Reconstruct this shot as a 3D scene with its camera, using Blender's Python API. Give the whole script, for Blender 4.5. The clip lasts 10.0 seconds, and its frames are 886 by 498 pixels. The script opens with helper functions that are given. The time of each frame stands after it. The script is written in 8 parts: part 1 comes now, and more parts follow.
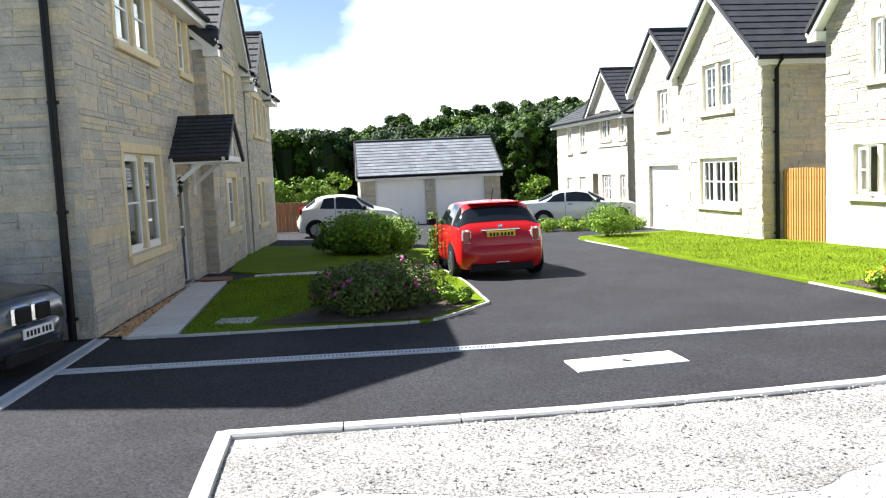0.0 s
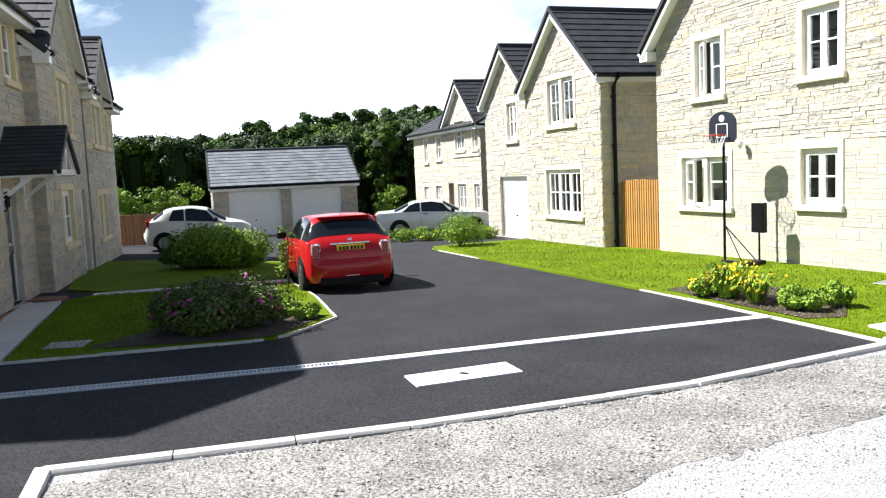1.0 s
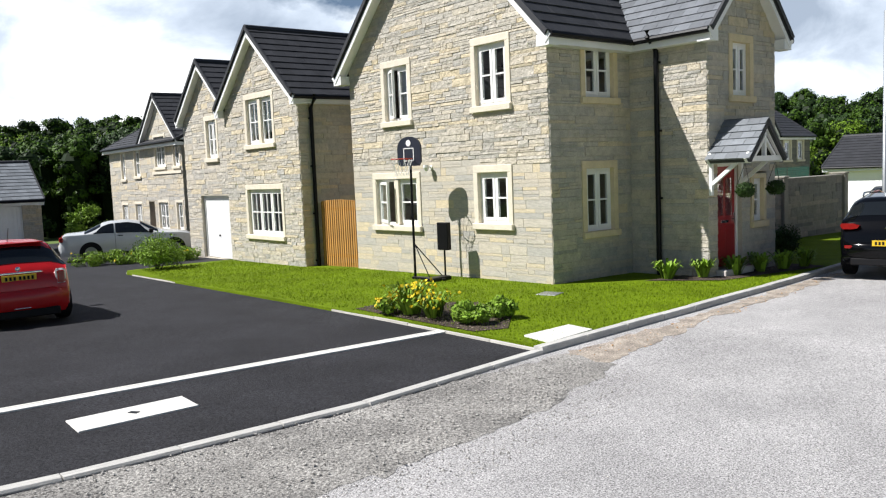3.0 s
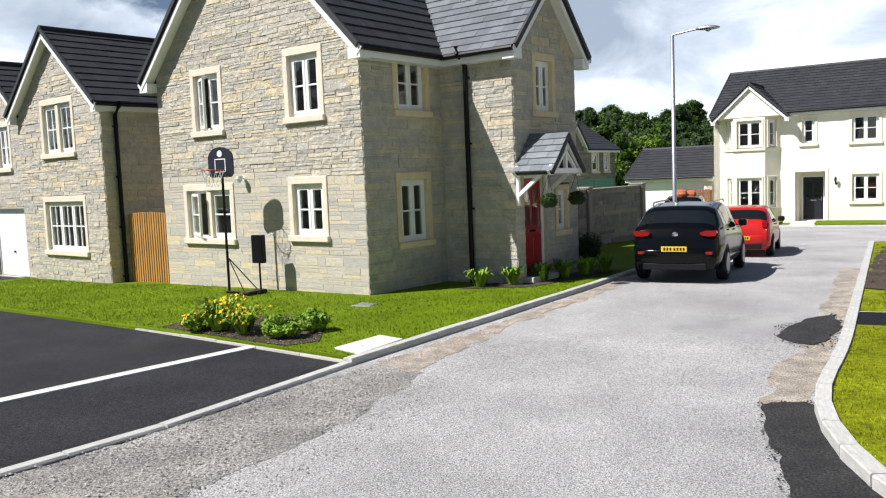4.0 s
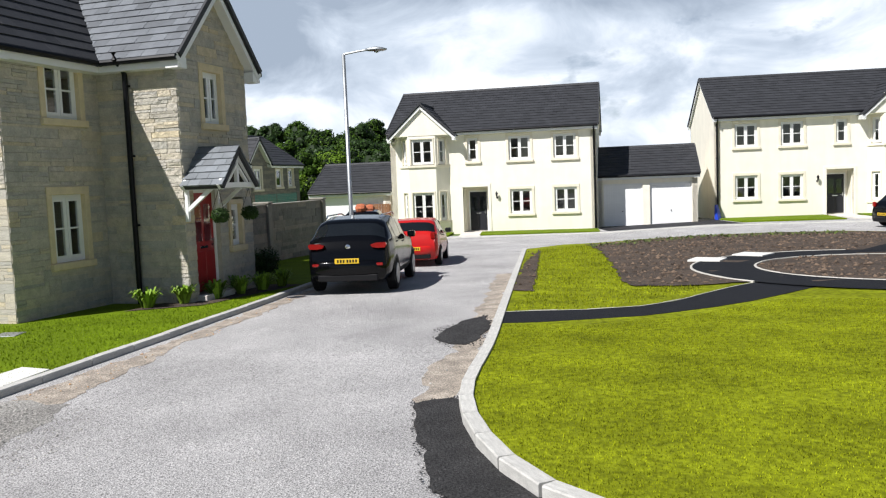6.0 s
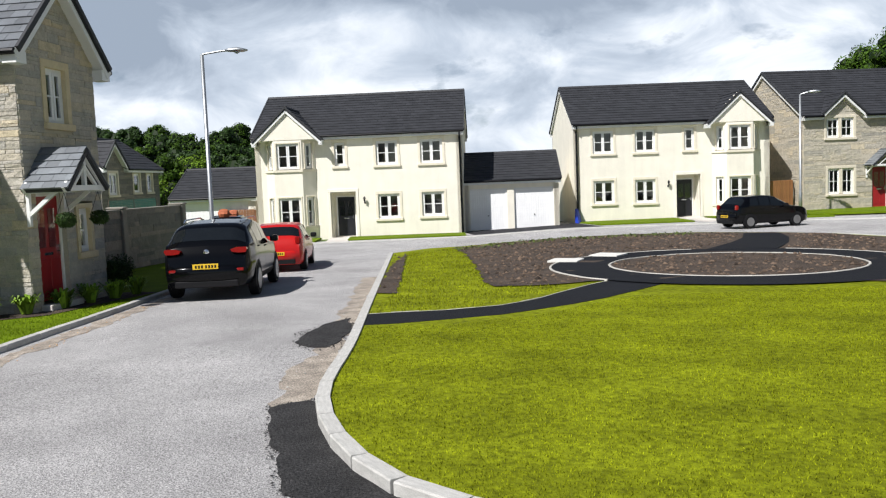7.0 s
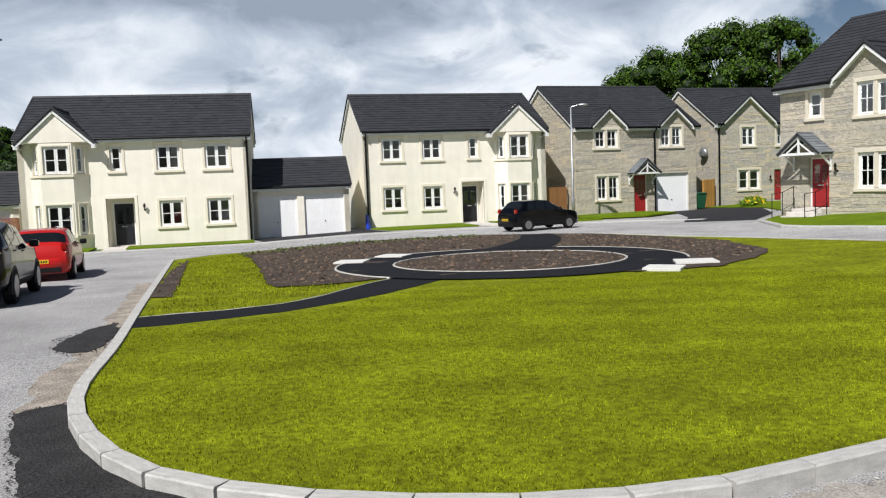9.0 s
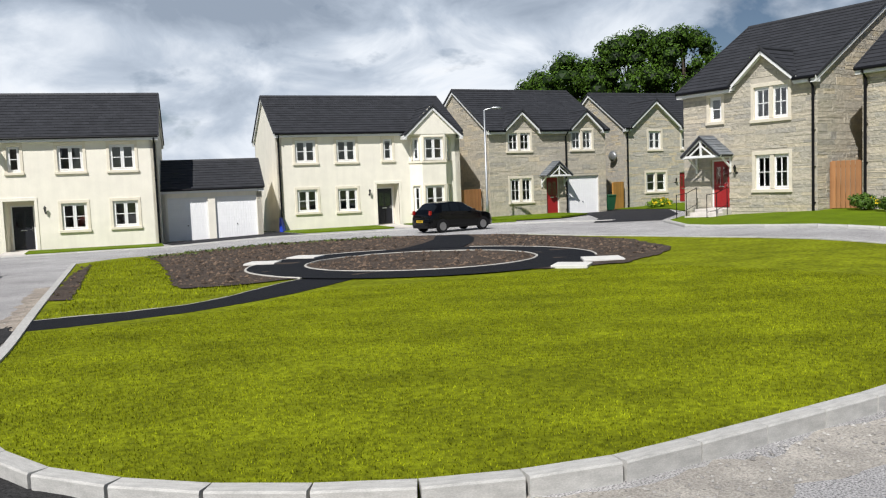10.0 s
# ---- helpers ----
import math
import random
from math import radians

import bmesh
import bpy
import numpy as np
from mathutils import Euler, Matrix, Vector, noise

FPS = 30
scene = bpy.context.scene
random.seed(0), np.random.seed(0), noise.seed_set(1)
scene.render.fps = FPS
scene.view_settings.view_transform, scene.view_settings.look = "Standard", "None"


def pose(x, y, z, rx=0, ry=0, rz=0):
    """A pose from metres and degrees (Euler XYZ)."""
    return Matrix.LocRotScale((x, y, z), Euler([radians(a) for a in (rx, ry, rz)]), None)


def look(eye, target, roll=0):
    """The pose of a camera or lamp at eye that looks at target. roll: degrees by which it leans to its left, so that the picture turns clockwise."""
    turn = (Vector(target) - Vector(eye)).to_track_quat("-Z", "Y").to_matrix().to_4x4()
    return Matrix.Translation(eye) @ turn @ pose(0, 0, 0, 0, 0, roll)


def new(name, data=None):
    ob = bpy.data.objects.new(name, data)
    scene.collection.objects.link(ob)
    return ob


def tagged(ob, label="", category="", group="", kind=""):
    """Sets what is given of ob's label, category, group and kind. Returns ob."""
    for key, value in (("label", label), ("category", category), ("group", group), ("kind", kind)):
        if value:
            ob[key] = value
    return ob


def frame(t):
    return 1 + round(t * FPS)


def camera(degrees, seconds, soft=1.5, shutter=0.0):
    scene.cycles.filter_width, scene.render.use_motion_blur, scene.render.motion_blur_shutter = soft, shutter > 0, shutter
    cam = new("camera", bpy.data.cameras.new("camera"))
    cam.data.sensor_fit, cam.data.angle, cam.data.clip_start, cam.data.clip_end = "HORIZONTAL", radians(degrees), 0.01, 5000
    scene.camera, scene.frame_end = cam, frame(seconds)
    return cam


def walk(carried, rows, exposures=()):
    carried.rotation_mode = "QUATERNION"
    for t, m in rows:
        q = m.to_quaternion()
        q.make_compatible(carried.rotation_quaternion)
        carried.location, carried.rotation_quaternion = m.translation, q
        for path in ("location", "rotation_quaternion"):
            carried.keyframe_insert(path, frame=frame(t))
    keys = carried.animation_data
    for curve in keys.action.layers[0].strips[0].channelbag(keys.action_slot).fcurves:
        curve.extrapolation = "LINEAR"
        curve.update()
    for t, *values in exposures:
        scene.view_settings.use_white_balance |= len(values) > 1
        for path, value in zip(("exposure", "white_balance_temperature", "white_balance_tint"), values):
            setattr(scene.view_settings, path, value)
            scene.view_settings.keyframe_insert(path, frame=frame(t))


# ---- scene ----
cam = camera(56.48, 10.0, soft=1.2)


def aim(t, x, y, z, turn, tilt, lean):
    """A row of the walk: the turn is to the right of north, the tilt downwards."""
    a, b = radians(turn), radians(tilt)
    eye = Vector((x, y, z))
    return t, look(eye, eye + Vector((math.sin(a) * math.cos(b), math.cos(a) * math.cos(b), math.sin(b))), lean * LEAN)


LEAN = -1
walk(cam, [
    aim(0.0, -1.059, -0.283, 1.972, -47.115, -5.524, 2.593),
    aim(0.5, -0.941, -0.224, 2.029, -42.270, -5.469, 2.567),
    aim(1.0, -0.823, -0.171, 2.074, -37.594, -5.444, 2.560),
    aim(1.5, -0.714, -0.124, 2.114, -32.892, -5.422, 2.508),
    aim(2.0, -0.605, -0.083, 2.148, -28.175, -5.392, 2.462),
    aim(2.5, -0.497, -0.060, 2.180, -23.389, -5.340, 2.400),
    aim(4.0, -0.105, -0.016, 2.215, -6.309, -5.043, 2.300),
    aim(4.5, 0.000, 0.000, 2.204, 0.000, -4.968, 2.330),
    aim(5.0, 0.088, 0.002, 2.195, 5.388, -4.893, 2.340),
    aim(5.5, 0.159, -0.001, 2.182, 10.258, -4.828, 2.290),
    aim(6.0, 0.235, -0.015, 2.165, 14.936, -4.791, 2.300),
    aim(7.5, 0.437, -0.085, 2.040, 27.836, -4.671, 2.230),
    aim(8.0, 0.484, -0.122, 1.982, 31.354, -4.627, 2.195),
    aim(8.5, 0.532, -0.167, 1.925, 34.816, -4.572, 2.190),
    aim(9.0, 0.576, -0.217, 1.872, 38.014, -4.541, 2.180),
    aim(9.5, 0.616, -0.267, 1.823, 41.009, -4.514, 2.200),
    aim(10.0, 0.645, -0.318, 1.778, 43.743, -4.494, 2.211),
], exposures=[(0.0, 1.82), (0.5, 1.62), (1.0, 1.34), (1.5, 1.04), (2.5, 0.68), (4.5, 0.53), (6.0, 0.43), (7.5, 0.20), (10.0, 0.08)])

# ---- sky and sun ----
SUN_EL, SUN_AZ = 49.0, 246.0   # degrees above the horizon; compass bearing with north along +y
sun = new("sun", bpy.data.lights.new("sun", "SUN"))
sun.data.energy, sun.data.angle, sun.data.color = 5.0, radians(0.6), (0.985, 0.965, 0.955)
_a, _e = radians(SUN_AZ), radians(SUN_EL)
sun.matrix_world = look((0, 0, 60), Vector((0, 0, 60)) - Vector((math.sin(_a) * math.cos(_e), math.cos(_a) * math.cos(_e), math.sin(_e))))


def build_world():
    w = bpy.data.worlds.new("sky")
    scene.world = w
    w.use_nodes = True
    nt = w.node_tree
    nt.nodes.clear()
    N = nt.nodes.new
    L = nt.links.new
    out, bg = N("ShaderNodeOutputWorld"), N("ShaderNodeBackground")
    sky = N("ShaderNodeTexSky")
    sky.sky_type, sky.sun_disc = "NISHITA", False
    sky.sun_elevation, sky.sun_rotation = radians(SUN_EL), radians(SUN_AZ)
    gain = N("ShaderNodeVectorMath")
    gain.operation = "SCALE"
    gain.inputs[3].default_value = 0.05
    sky.air_density, sky.dust_density = 0.8, 0.5
    L(sky.outputs[0], gain.inputs[0])
    tc = N("ShaderNodeTexCoord")
    sep = N("ShaderNodeSeparateXYZ")
    L(tc.outputs["Generated"], sep.inputs[0])

    def fbm(scale, stretch, detail, rough, off, warp=0.0):
        """Cloud noise over the directions of the sky, flattened by stretch."""
        mp = N("ShaderNodeMapping")
        mp.inputs["Location"].default_value = off
        mp.inputs["Scale"].default_value = (1, 1, stretch)
        L(tc.outputs["Generated"], mp.inputs[0])
        n = N("ShaderNodeTexNoise")
        n.inputs["Scale"].default_value, n.inputs["Detail"].default_value, n.inputs["Roughness"].default_value = scale, detail, rough
        n.inputs["Distortion"].default_value = warp
        L(mp.outputs[0], n.inputs["Vector"])
        return n.outputs[0]

    def spread(sock, a, b, c, d):
        r = N("ShaderNodeMapRange")
        for k, v in zip((1, 2, 3, 4), (a, b, c, d)):
            r.inputs[k].default_value = v
        L(sock, r.inputs[0])
        return r.outputs[0]

    def calc(op, a, b):
        m = N("ShaderNodeMath")
        m.operation = op
        for k, v in enumerate((a, b)):
            if isinstance(v, (int, float)):
                m.inputs[k].default_value = v
            else:
                L(v, m.inputs[k])
        return m.outputs[0]

    # heaped clouds: broad masses, billows on them, greyer undersides higher up
    broad = fbm(2.3, 2.4, 3.0, 0.5, CLOUDS, 0.3)
    billow = fbm(7.5, 1.9, 8.0, 0.58, (4.2, 1.1, 0.7), 0.5)
    body = calc("ADD", calc("MULTIPLY", broad, 0.62), calc("MULTIPLY", billow, 0.38))
    body = calc("ADD", body, spread(sep.outputs[2], 0.05, 0.24, -0.08, 0.105))
    # the west, where the sun stands, is the brighter side
    body = calc("ADD", body, spread(sep.outputs[0], 0.55, -0.75, 0.02, -0.01))
    shade = N("ShaderNodeValToRGB")
    stops = [(0.40, (1.0, 1.0, 1.0)), (0.47, (0.80, 0.85, 0.92)), (0.55, (0.50, 0.57, 0.67)), (0.64, (0.30, 0.36, 0.45))]
    while len(shade.color_ramp.elements) < len(stops):
        shade.color_ramp.elements.new(0.5)
    for e, (p, c) in zip(shade.color_ramp.elements, stops):
        e.position, e.color = p, (*c, 1)
    L(body, shade.inputs[0])
    # gaps of blue; the clouds thin out overhead and break up towards the south
    cover = spread(fbm(3.4, 2.0, 7.0, 0.55, (1.3, 6.2, 2.0), 0.2), 0.40, 0.47, 0.0, 1.0)
    cover = calc("MULTIPLY", cover, spread(sep.outputs[2], 0.30, 0.46, 1.0, 0.04))
    cover = calc("MULTIPLY", cover, spread(sep.outputs[1], 0.15, -0.35, 1.0, 0.10))
    mix = N("ShaderNodeMix")
    mix.data_type = "RGBA"
    L(cover, mix.inputs["Factor"])
    L(gain.outputs[0], mix.inputs["A"])
    L(shade.outputs[0], mix.inputs["B"])
    L(mix.outputs["Result"], bg.inputs[0])
    bg.inputs[1].default_value = 1.0
    L(bg.outputs[0], out.inputs[0])


CLOUDS = (2.7, 0.4, 1.9)
build_world()

# ---- materials ----
def material(name, color, rough=0.6, metal=0.0, var=0.0, var_scale=3.0, fine=0.0, fine_scale=60.0, bump=0.0, bump_scale=80.0,
             island=0.0, obj=0.0, coat=0.0, spec=0.5, tint=None, streak=None, bump_dist=0.02, mown=0.0):
    """Principled paint with two scales of variation: var (broad stains), fine (grain); island / obj vary piece by piece."""
    m = bpy.data.materials.new(name)
    m.use_nodes = True
    nt = m.node_tree
    N, L = nt.nodes.new, nt.links.new
    p = nt.nodes["Principled BSDF"]
    p.inputs["Roughness"].default_value, p.inputs["Metallic"].default_value = rough, metal
    p.inputs["Coat Weight"].default_value, p.inputs["Specular IOR Level"].default_value = coat, spec
    p.inputs["Coat Roughness"].default_value = 0.04
    tc = N("ShaderNodeTexCoord")
    sock = None
    if tint and (island or obj):
        # pieces take one of several real colours
        src = N("ShaderNodeNewGeometry").outputs["Random Per Island"] if island else N("ShaderNodeObjectInfo").outputs["Random"]
        r = N("ShaderNodeValToRGB")
        while len(r.color_ramp.elements) < len(tint):
            r.color_ramp.elements.new(0.5)
        for k, (e, c) in enumerate(zip(r.color_ramp.elements, tint)):
            e.position, e.color = k / max(1, len(tint) - 1), (*c, 1)
        L(src, r.inputs[0])
        sock = r.outputs[0]
    else:
        rgb = N("ShaderNodeRGB")
        rgb.outputs[0].default_value = (*color, 1)
        sock = rgb.outputs[0]

    def noise_factor(scale, amount, detail=5.0, vec=None):
        n = N("ShaderNodeTexNoise")
        n.inputs["Scale"].default_value, n.inputs["Detail"].default_value, n.inputs["Roughness"].default_value = scale, detail, 0.62
        L(vec or tc.outputs["Object"], n.inputs["Vector"])
        mr = N("ShaderNodeMapRange")
        mr.inputs[1].default_value, mr.inputs[2].default_value = 0.3, 0.7
        mr.inputs[3].default_value, mr.inputs[4].default_value = 1 - amount, 1 + amount
        L(n.outputs[0], mr.inputs[0])
        return mr.outputs[0]

    facs = []
    if var:
        facs.append(noise_factor(var_scale, var))
    if fine:
        facs.append(noise_factor(fine_scale, fine, 3.0))
    if streak:
        mp = N("ShaderNodeMapping")
        mp.inputs["Scale"].default_value = streak[:3]
        L(tc.outputs["Object"], mp.inputs[0])
        facs.append(noise_factor(1.0, streak[3], 6.0, mp.outputs[0]))
    if mown:
        # the lanes of the mower
        mp = N("ShaderNodeMapping")
        mp.inputs["Rotation"].default_value = (0, 0, radians(-48))
        L(tc.outputs["Object"], mp.inputs[0])
        wv = N("ShaderNodeTexWave")
        wv.bands_direction = "X"
        wv.inputs["Scale"].default_value, wv.inputs["Distortion"].default_value, wv.inputs["Detail"].default_value, wv.inputs["Detail Scale"].default_value = 0.34, 2.2, 3.0, 0.6
        L(mp.outputs[0], wv.inputs["Vector"])
        mr = N("ShaderNodeMapRange")
        mr.inputs[3].default_value, mr.inputs[4].default_value = 1 - mown, 1 + mown
        L(wv.outputs[1], mr.inputs[0])
        facs.append(mr.outputs[0])
    for src_on, amount, kind in ((island, island, "i"), (obj, obj, "o")):
        if src_on and not tint:
            src = N("ShaderNodeNewGeometry").outputs["Random Per Island"] if kind == "i" else N("ShaderNodeObjectInfo").outputs["Random"]
            mr = N("ShaderNodeMapRange")
            mr.inputs[3].default_value, mr.inputs[4].default_value = 1 - amount, 1 + amount
            L(src, mr.inputs[0])
            facs.append(mr.outputs[0])
    for f in facs:
        sc = N("ShaderNodeVectorMath")
        sc.operation = "SCALE"
        L(sock, sc.inputs[0])
        L(f, sc.inputs[3])
        sock = sc.outputs[0]
    L(sock, p.inputs["Base Color"])
    if bump:
        n = N("ShaderNodeTexNoise")
        n.inputs["Scale"].default_value, n.inputs["Detail"].default_value, n.inputs["Roughness"].default_value = bump_scale, 6.0, 0.6
        L(tc.outputs["Object"], n.inputs["Vector"])
        b = N("ShaderNodeBump")
        b.inputs["Strength"].default_value, b.inputs["Distance"].default_value = bump, bump_dist
        L(n.outputs[0], b.inputs["Height"])
        L(b.outputs[0], p.inputs["Normal"])
    return m


def glass_material(name, color=(0.9, 0.95, 0.95), rough=0.0):
    m = bpy.data.materials.new(name)
    m.use_nodes = True
    p = m.node_tree.nodes["Principled BSDF"]
    p.inputs["Base Color"].default_value = (*color, 1)
    p.inputs["Transmission Weight"].default_value, p.inputs["Roughness"].default_value = 1.0, rough
    p.inputs["IOR"].default_value = 1.6
    return m


BUFF = [(0.51, 0.46, 0.375), (0.46, 0.43, 0.37), (0.54, 0.485, 0.38), (0.43, 0.405, 0.355), (0.52, 0.465, 0.37), (0.59, 0.50, 0.335), (0.48, 0.445, 0.375), (0.40, 0.385, 0.345), (0.52, 0.475, 0.39)]
GREY = [(0.52, 0.465, 0.37), (0.42, 0.39, 0.325), (0.57, 0.495, 0.36), (0.36, 0.34, 0.295), (0.50, 0.45, 0.355), (0.45, 0.415, 0.345), (0.54, 0.475, 0.365)]
M = {
    "stone": material("buff_sandstone", (0.4, 0.35, 0.26), 0.9, island=1, tint=BUFF, var=0.16, var_scale=5, fine=0.14, fine_scale=45, bump=1.0, bump_scale=9, bump_dist=0.05),
    "stone_piece": material("buff_sandstone_block", (0.4, 0.35, 0.26), 0.9, obj=1, tint=BUFF, var=0.16, var_scale=5, fine=0.14, fine_scale=45, bump=0.6, bump_scale=4),
    "stone_grey": material("grey_sandstone", (0.32, 0.3, 0.25), 0.9, island=1, tint=GREY, var=0.16, var_scale=5, fine=0.14, fine_scale=45, bump=1.0, bump_scale=9, bump_dist=0.05),
    # grey rubble and its mortar, darkened in colour because their walls stand in shade
    "stone_shaded": material("shaded_grey_rubble", (0.2, 0.19, 0.17), 0.9, island=1, tint=[(0.24, 0.225, 0.195), (0.17, 0.165, 0.15), (0.28, 0.255, 0.205), (0.14, 0.137, 0.128), (0.21, 0.20, 0.175)], var=0.18, var_scale=4, fine=0.14, fine_scale=45, bump=1.0, bump_scale=9, bump_dist=0.05),
    "mortar_shaded": material("shaded_grey_mortar", (0.20, 0.19, 0.165), 0.95, var=0.12, var_scale=4, fine=0.15, bump=0.3),
    "mortar": material("mortar", (0.50, 0.455, 0.372), 0.95, var=0.12, var_scale=4, fine=0.15, bump=0.3),
    "cream": material("cream_render", (0.85, 0.805, 0.69), 0.85, var=0.05, var_scale=1.2, fine=0.04, fine_scale=120, bump=0.12, bump_scale=220, streak=(3.0, 3.0, 0.25, 0.04)),
    "dressing": material("sandstone_dressing", (0.67, 0.56, 0.355), 0.85, var=0.08, var_scale=6, fine=0.06, bump=0.15, bump_scale=90),
    "dressing_pale": material("pale_sandstone_dressing", (0.68, 0.62, 0.50), 0.85, var=0.07, var_scale=6, fine=0.05, bump=0.12, bump_scale=90),
    "white": material("white_upvc", (0.82, 0.82, 0.80), 0.35, var=0.03, var_scale=4),
    "white_door": material("white_steel_door", (0.88, 0.88, 0.875), 0.28, spec=0.6, var=0.03, var_scale=2, streak=(0.5, 0.5, 14, 0.02)),
    "black": material("black_upvc", (0.006, 0.006, 0.007), 0.4, spec=0.2, var=0.15, var_scale=8),
    "tile": material("slate_grey_tile", (0.034, 0.035, 0.039), 0.62, spec=0.38, island=0.16, var=0.14, var_scale=2.5, fine=0.1, fine_scale=50, bump=0.3, bump_scale=60),
    "tile_piece": material("slate_grey_tile_piece", (0.135, 0.145, 0.158), 0.5, obj=0.2, var=0.14, var_scale=2.5, fine=0.1, fine_scale=50, bump=0.3, bump_scale=30),
    "slate": material("thin_slate", (0.17, 0.185, 0.20), 0.5, island=0.2, var=0.14, var_scale=2.5, fine=0.1, fine_scale=50, bump=0.3, bump_scale=40),
    "pane": glass_material("window_glass"),
    "room": material("dim_room_plaster", (0.30, 0.28, 0.25), 0.9, var=0.06),
    "blind": material("pale_blind", (0.62, 0.60, 0.55), 0.8, var=0.05),
    "door_red": material("red_door", (0.32, 0.018, 0.02), 0.35, var=0.08, var_scale=5),
    "door_black": material("black_door", (0.008, 0.009, 0.014), 0.45, var=0.1, var_scale=5),
    "chrome": material("chrome", (0.75, 0.75, 0.76), 0.18, metal=1.0, var=0.05),
    "steel": material("galvanised_steel", (0.42, 0.44, 0.45), 0.45, metal=0.85, var=0.1, var_scale=5, fine=0.08),
    "tarmac": material("new_tarmac", (0.024, 0.024, 0.0275), 0.85, spec=0.26, var=0.30, var_scale=0.9, fine=0.95, fine_scale=48, bump=0.9, bump_scale=170, bump_dist=0.012),
    "path_tarmac": material("path_tarmac", (0.012, 0.013, 0.016), 0.9, spec=0.15, var=0.12, var_scale=0.8, fine=0.3, fine_scale=140, bump=0.5, bump_scale=170, bump_dist=0.01),
    "patch_tarmac": material("rough_tarmac_patch", (0.036, 0.035, 0.035), 0.9, spec=0.25, var=0.3, var_scale=2.5, fine=0.8, fine_scale=45, bump=1.0, bump_scale=50, bump_dist=0.03),
    "patch_crumb": material("tarmac_crumb", (0.045, 0.044, 0.044), 0.9, spec=0.25, island=0.6),
    "road": material("worn_base_course_road", (0.375, 0.365, 0.358), 0.92, var=0.20, var_scale=0.55, fine=0.85, fine_scale=70, bump=0.9, bump_scale=110, bump_dist=0.015, streak=(0.35, 0.12, 1, 0.10)),
    "kerb": material("concrete_kerb", (0.47, 0.46, 0.43), 0.85, obj=0.06, var=0.22, var_scale=3, fine=0.16, fine_scale=40, bump=0.3, bump_scale=60),
    "edging": material("pale_concrete_edging", (0.50, 0.48, 0.43), 0.85, obj=0.08, var=0.14, var_scale=5, fine=0.1),
    "slab": material("paving_slab", (0.60, 0.56, 0.51), 0.85, obj=0.08, var=0.1, var_scale=4, fine=0.1, bump=0.2),
    "white_conc": material("pale_concrete_slab", (0.66, 0.645, 0.60), 0.85, var=0.07, var_scale=3, fine=0.08, bump=0.2),
    "gravel": material("crushed_stone", (0.285, 0.273, 0.252), 0.95, var=0.36, var_scale=1.2, fine=0.8, fine_scale=40, bump=1.0, bump_scale=45, bump_dist=0.03),
    "pebble": material("crushed_stone_pebble", (0.34, 0.325, 0.30), 0.9, island=0.45, fine=0.1),
    "pebble_warm": material("river_pebble", (0.52, 0.31, 0.15), 0.8, island=0.45, fine=0.1),
    "chipping": material("bark_chipping", (0.17, 0.135, 0.105), 0.95, island=0.6, fine=0.1),
    "soil": material("dark_soil", (0.066, 0.046, 0.032), 0.97, var=0.45, var_scale=1.5, fine=0.5, fine_scale=18, bump=1.0, bump_scale=14, bump_dist=0.08),
    "clod": material("soil_clod", (0.098, 0.068, 0.047), 0.97, island=0.75, fine=0.2),
    "grass": material("lawn_turf", (0.178, 0.207, 0.006), 0.9, spec=0.1, mown=0.07, var=0.26, var_scale=0.9, fine=0.45, fine_scale=11, bump=0.8, bump_scale=45, bump_dist=0.03),
    "blade": material("grass_blade", (0.196, 0.222, 0.006), 0.8, mown=0.07, island=0.8, var=0.28, var_scale=0.9, spec=0.08),
    "grass_bright": material("bright_lawn_turf", (0.118, 0.178, 0.005), 0.9, spec=0.1, var=0.22, var_scale=1.0, fine=0.3, fine_scale=35, bump=0.8, bump_scale=45, bump_dist=0.03),
    "blade_bright": material("bright_grass_blade", (0.150, 0.222, 0.006), 0.8, island=0.35, var=0.22, var_scale=1.0, spec=0.08),
    "grass_far": material("rough_grass", (0.085, 0.13, 0.02), 0.95, var=0.3, var_scale=0.3, fine=0.3, fine_scale=6),
    "timber": material("new_fence_timber", (0.47, 0.235, 0.055), 0.7, obj=0.14, var=0.14, var_scale=3, streak=(18, 18, 0.6, 0.18), bump=0.2),
    "timber_mid": material("mid_brown_fence_timber", (0.36, 0.165, 0.062), 0.75, obj=0.14, var=0.14, var_scale=3, streak=(18, 18, 0.6, 0.18), bump=0.2),
    "timber_dark": material("brown_fence_timber", (0.22, 0.10, 0.045), 0.75, obj=0.14, var=0.14, var_scale=3, streak=(18, 18, 0.6, 0.18), bump=0.2),
    "bark": material("bark", (0.10, 0.075, 0.055), 0.9, var=0.2, var_scale=6, bump=0.8, bump_scale=20),
}
def leaf_material(name, color, vary=0.45, spec=0.22):
    m = material(name, color, 0.55, island=vary, var=0.3, var_scale=0.25, spec=spec)
    return m


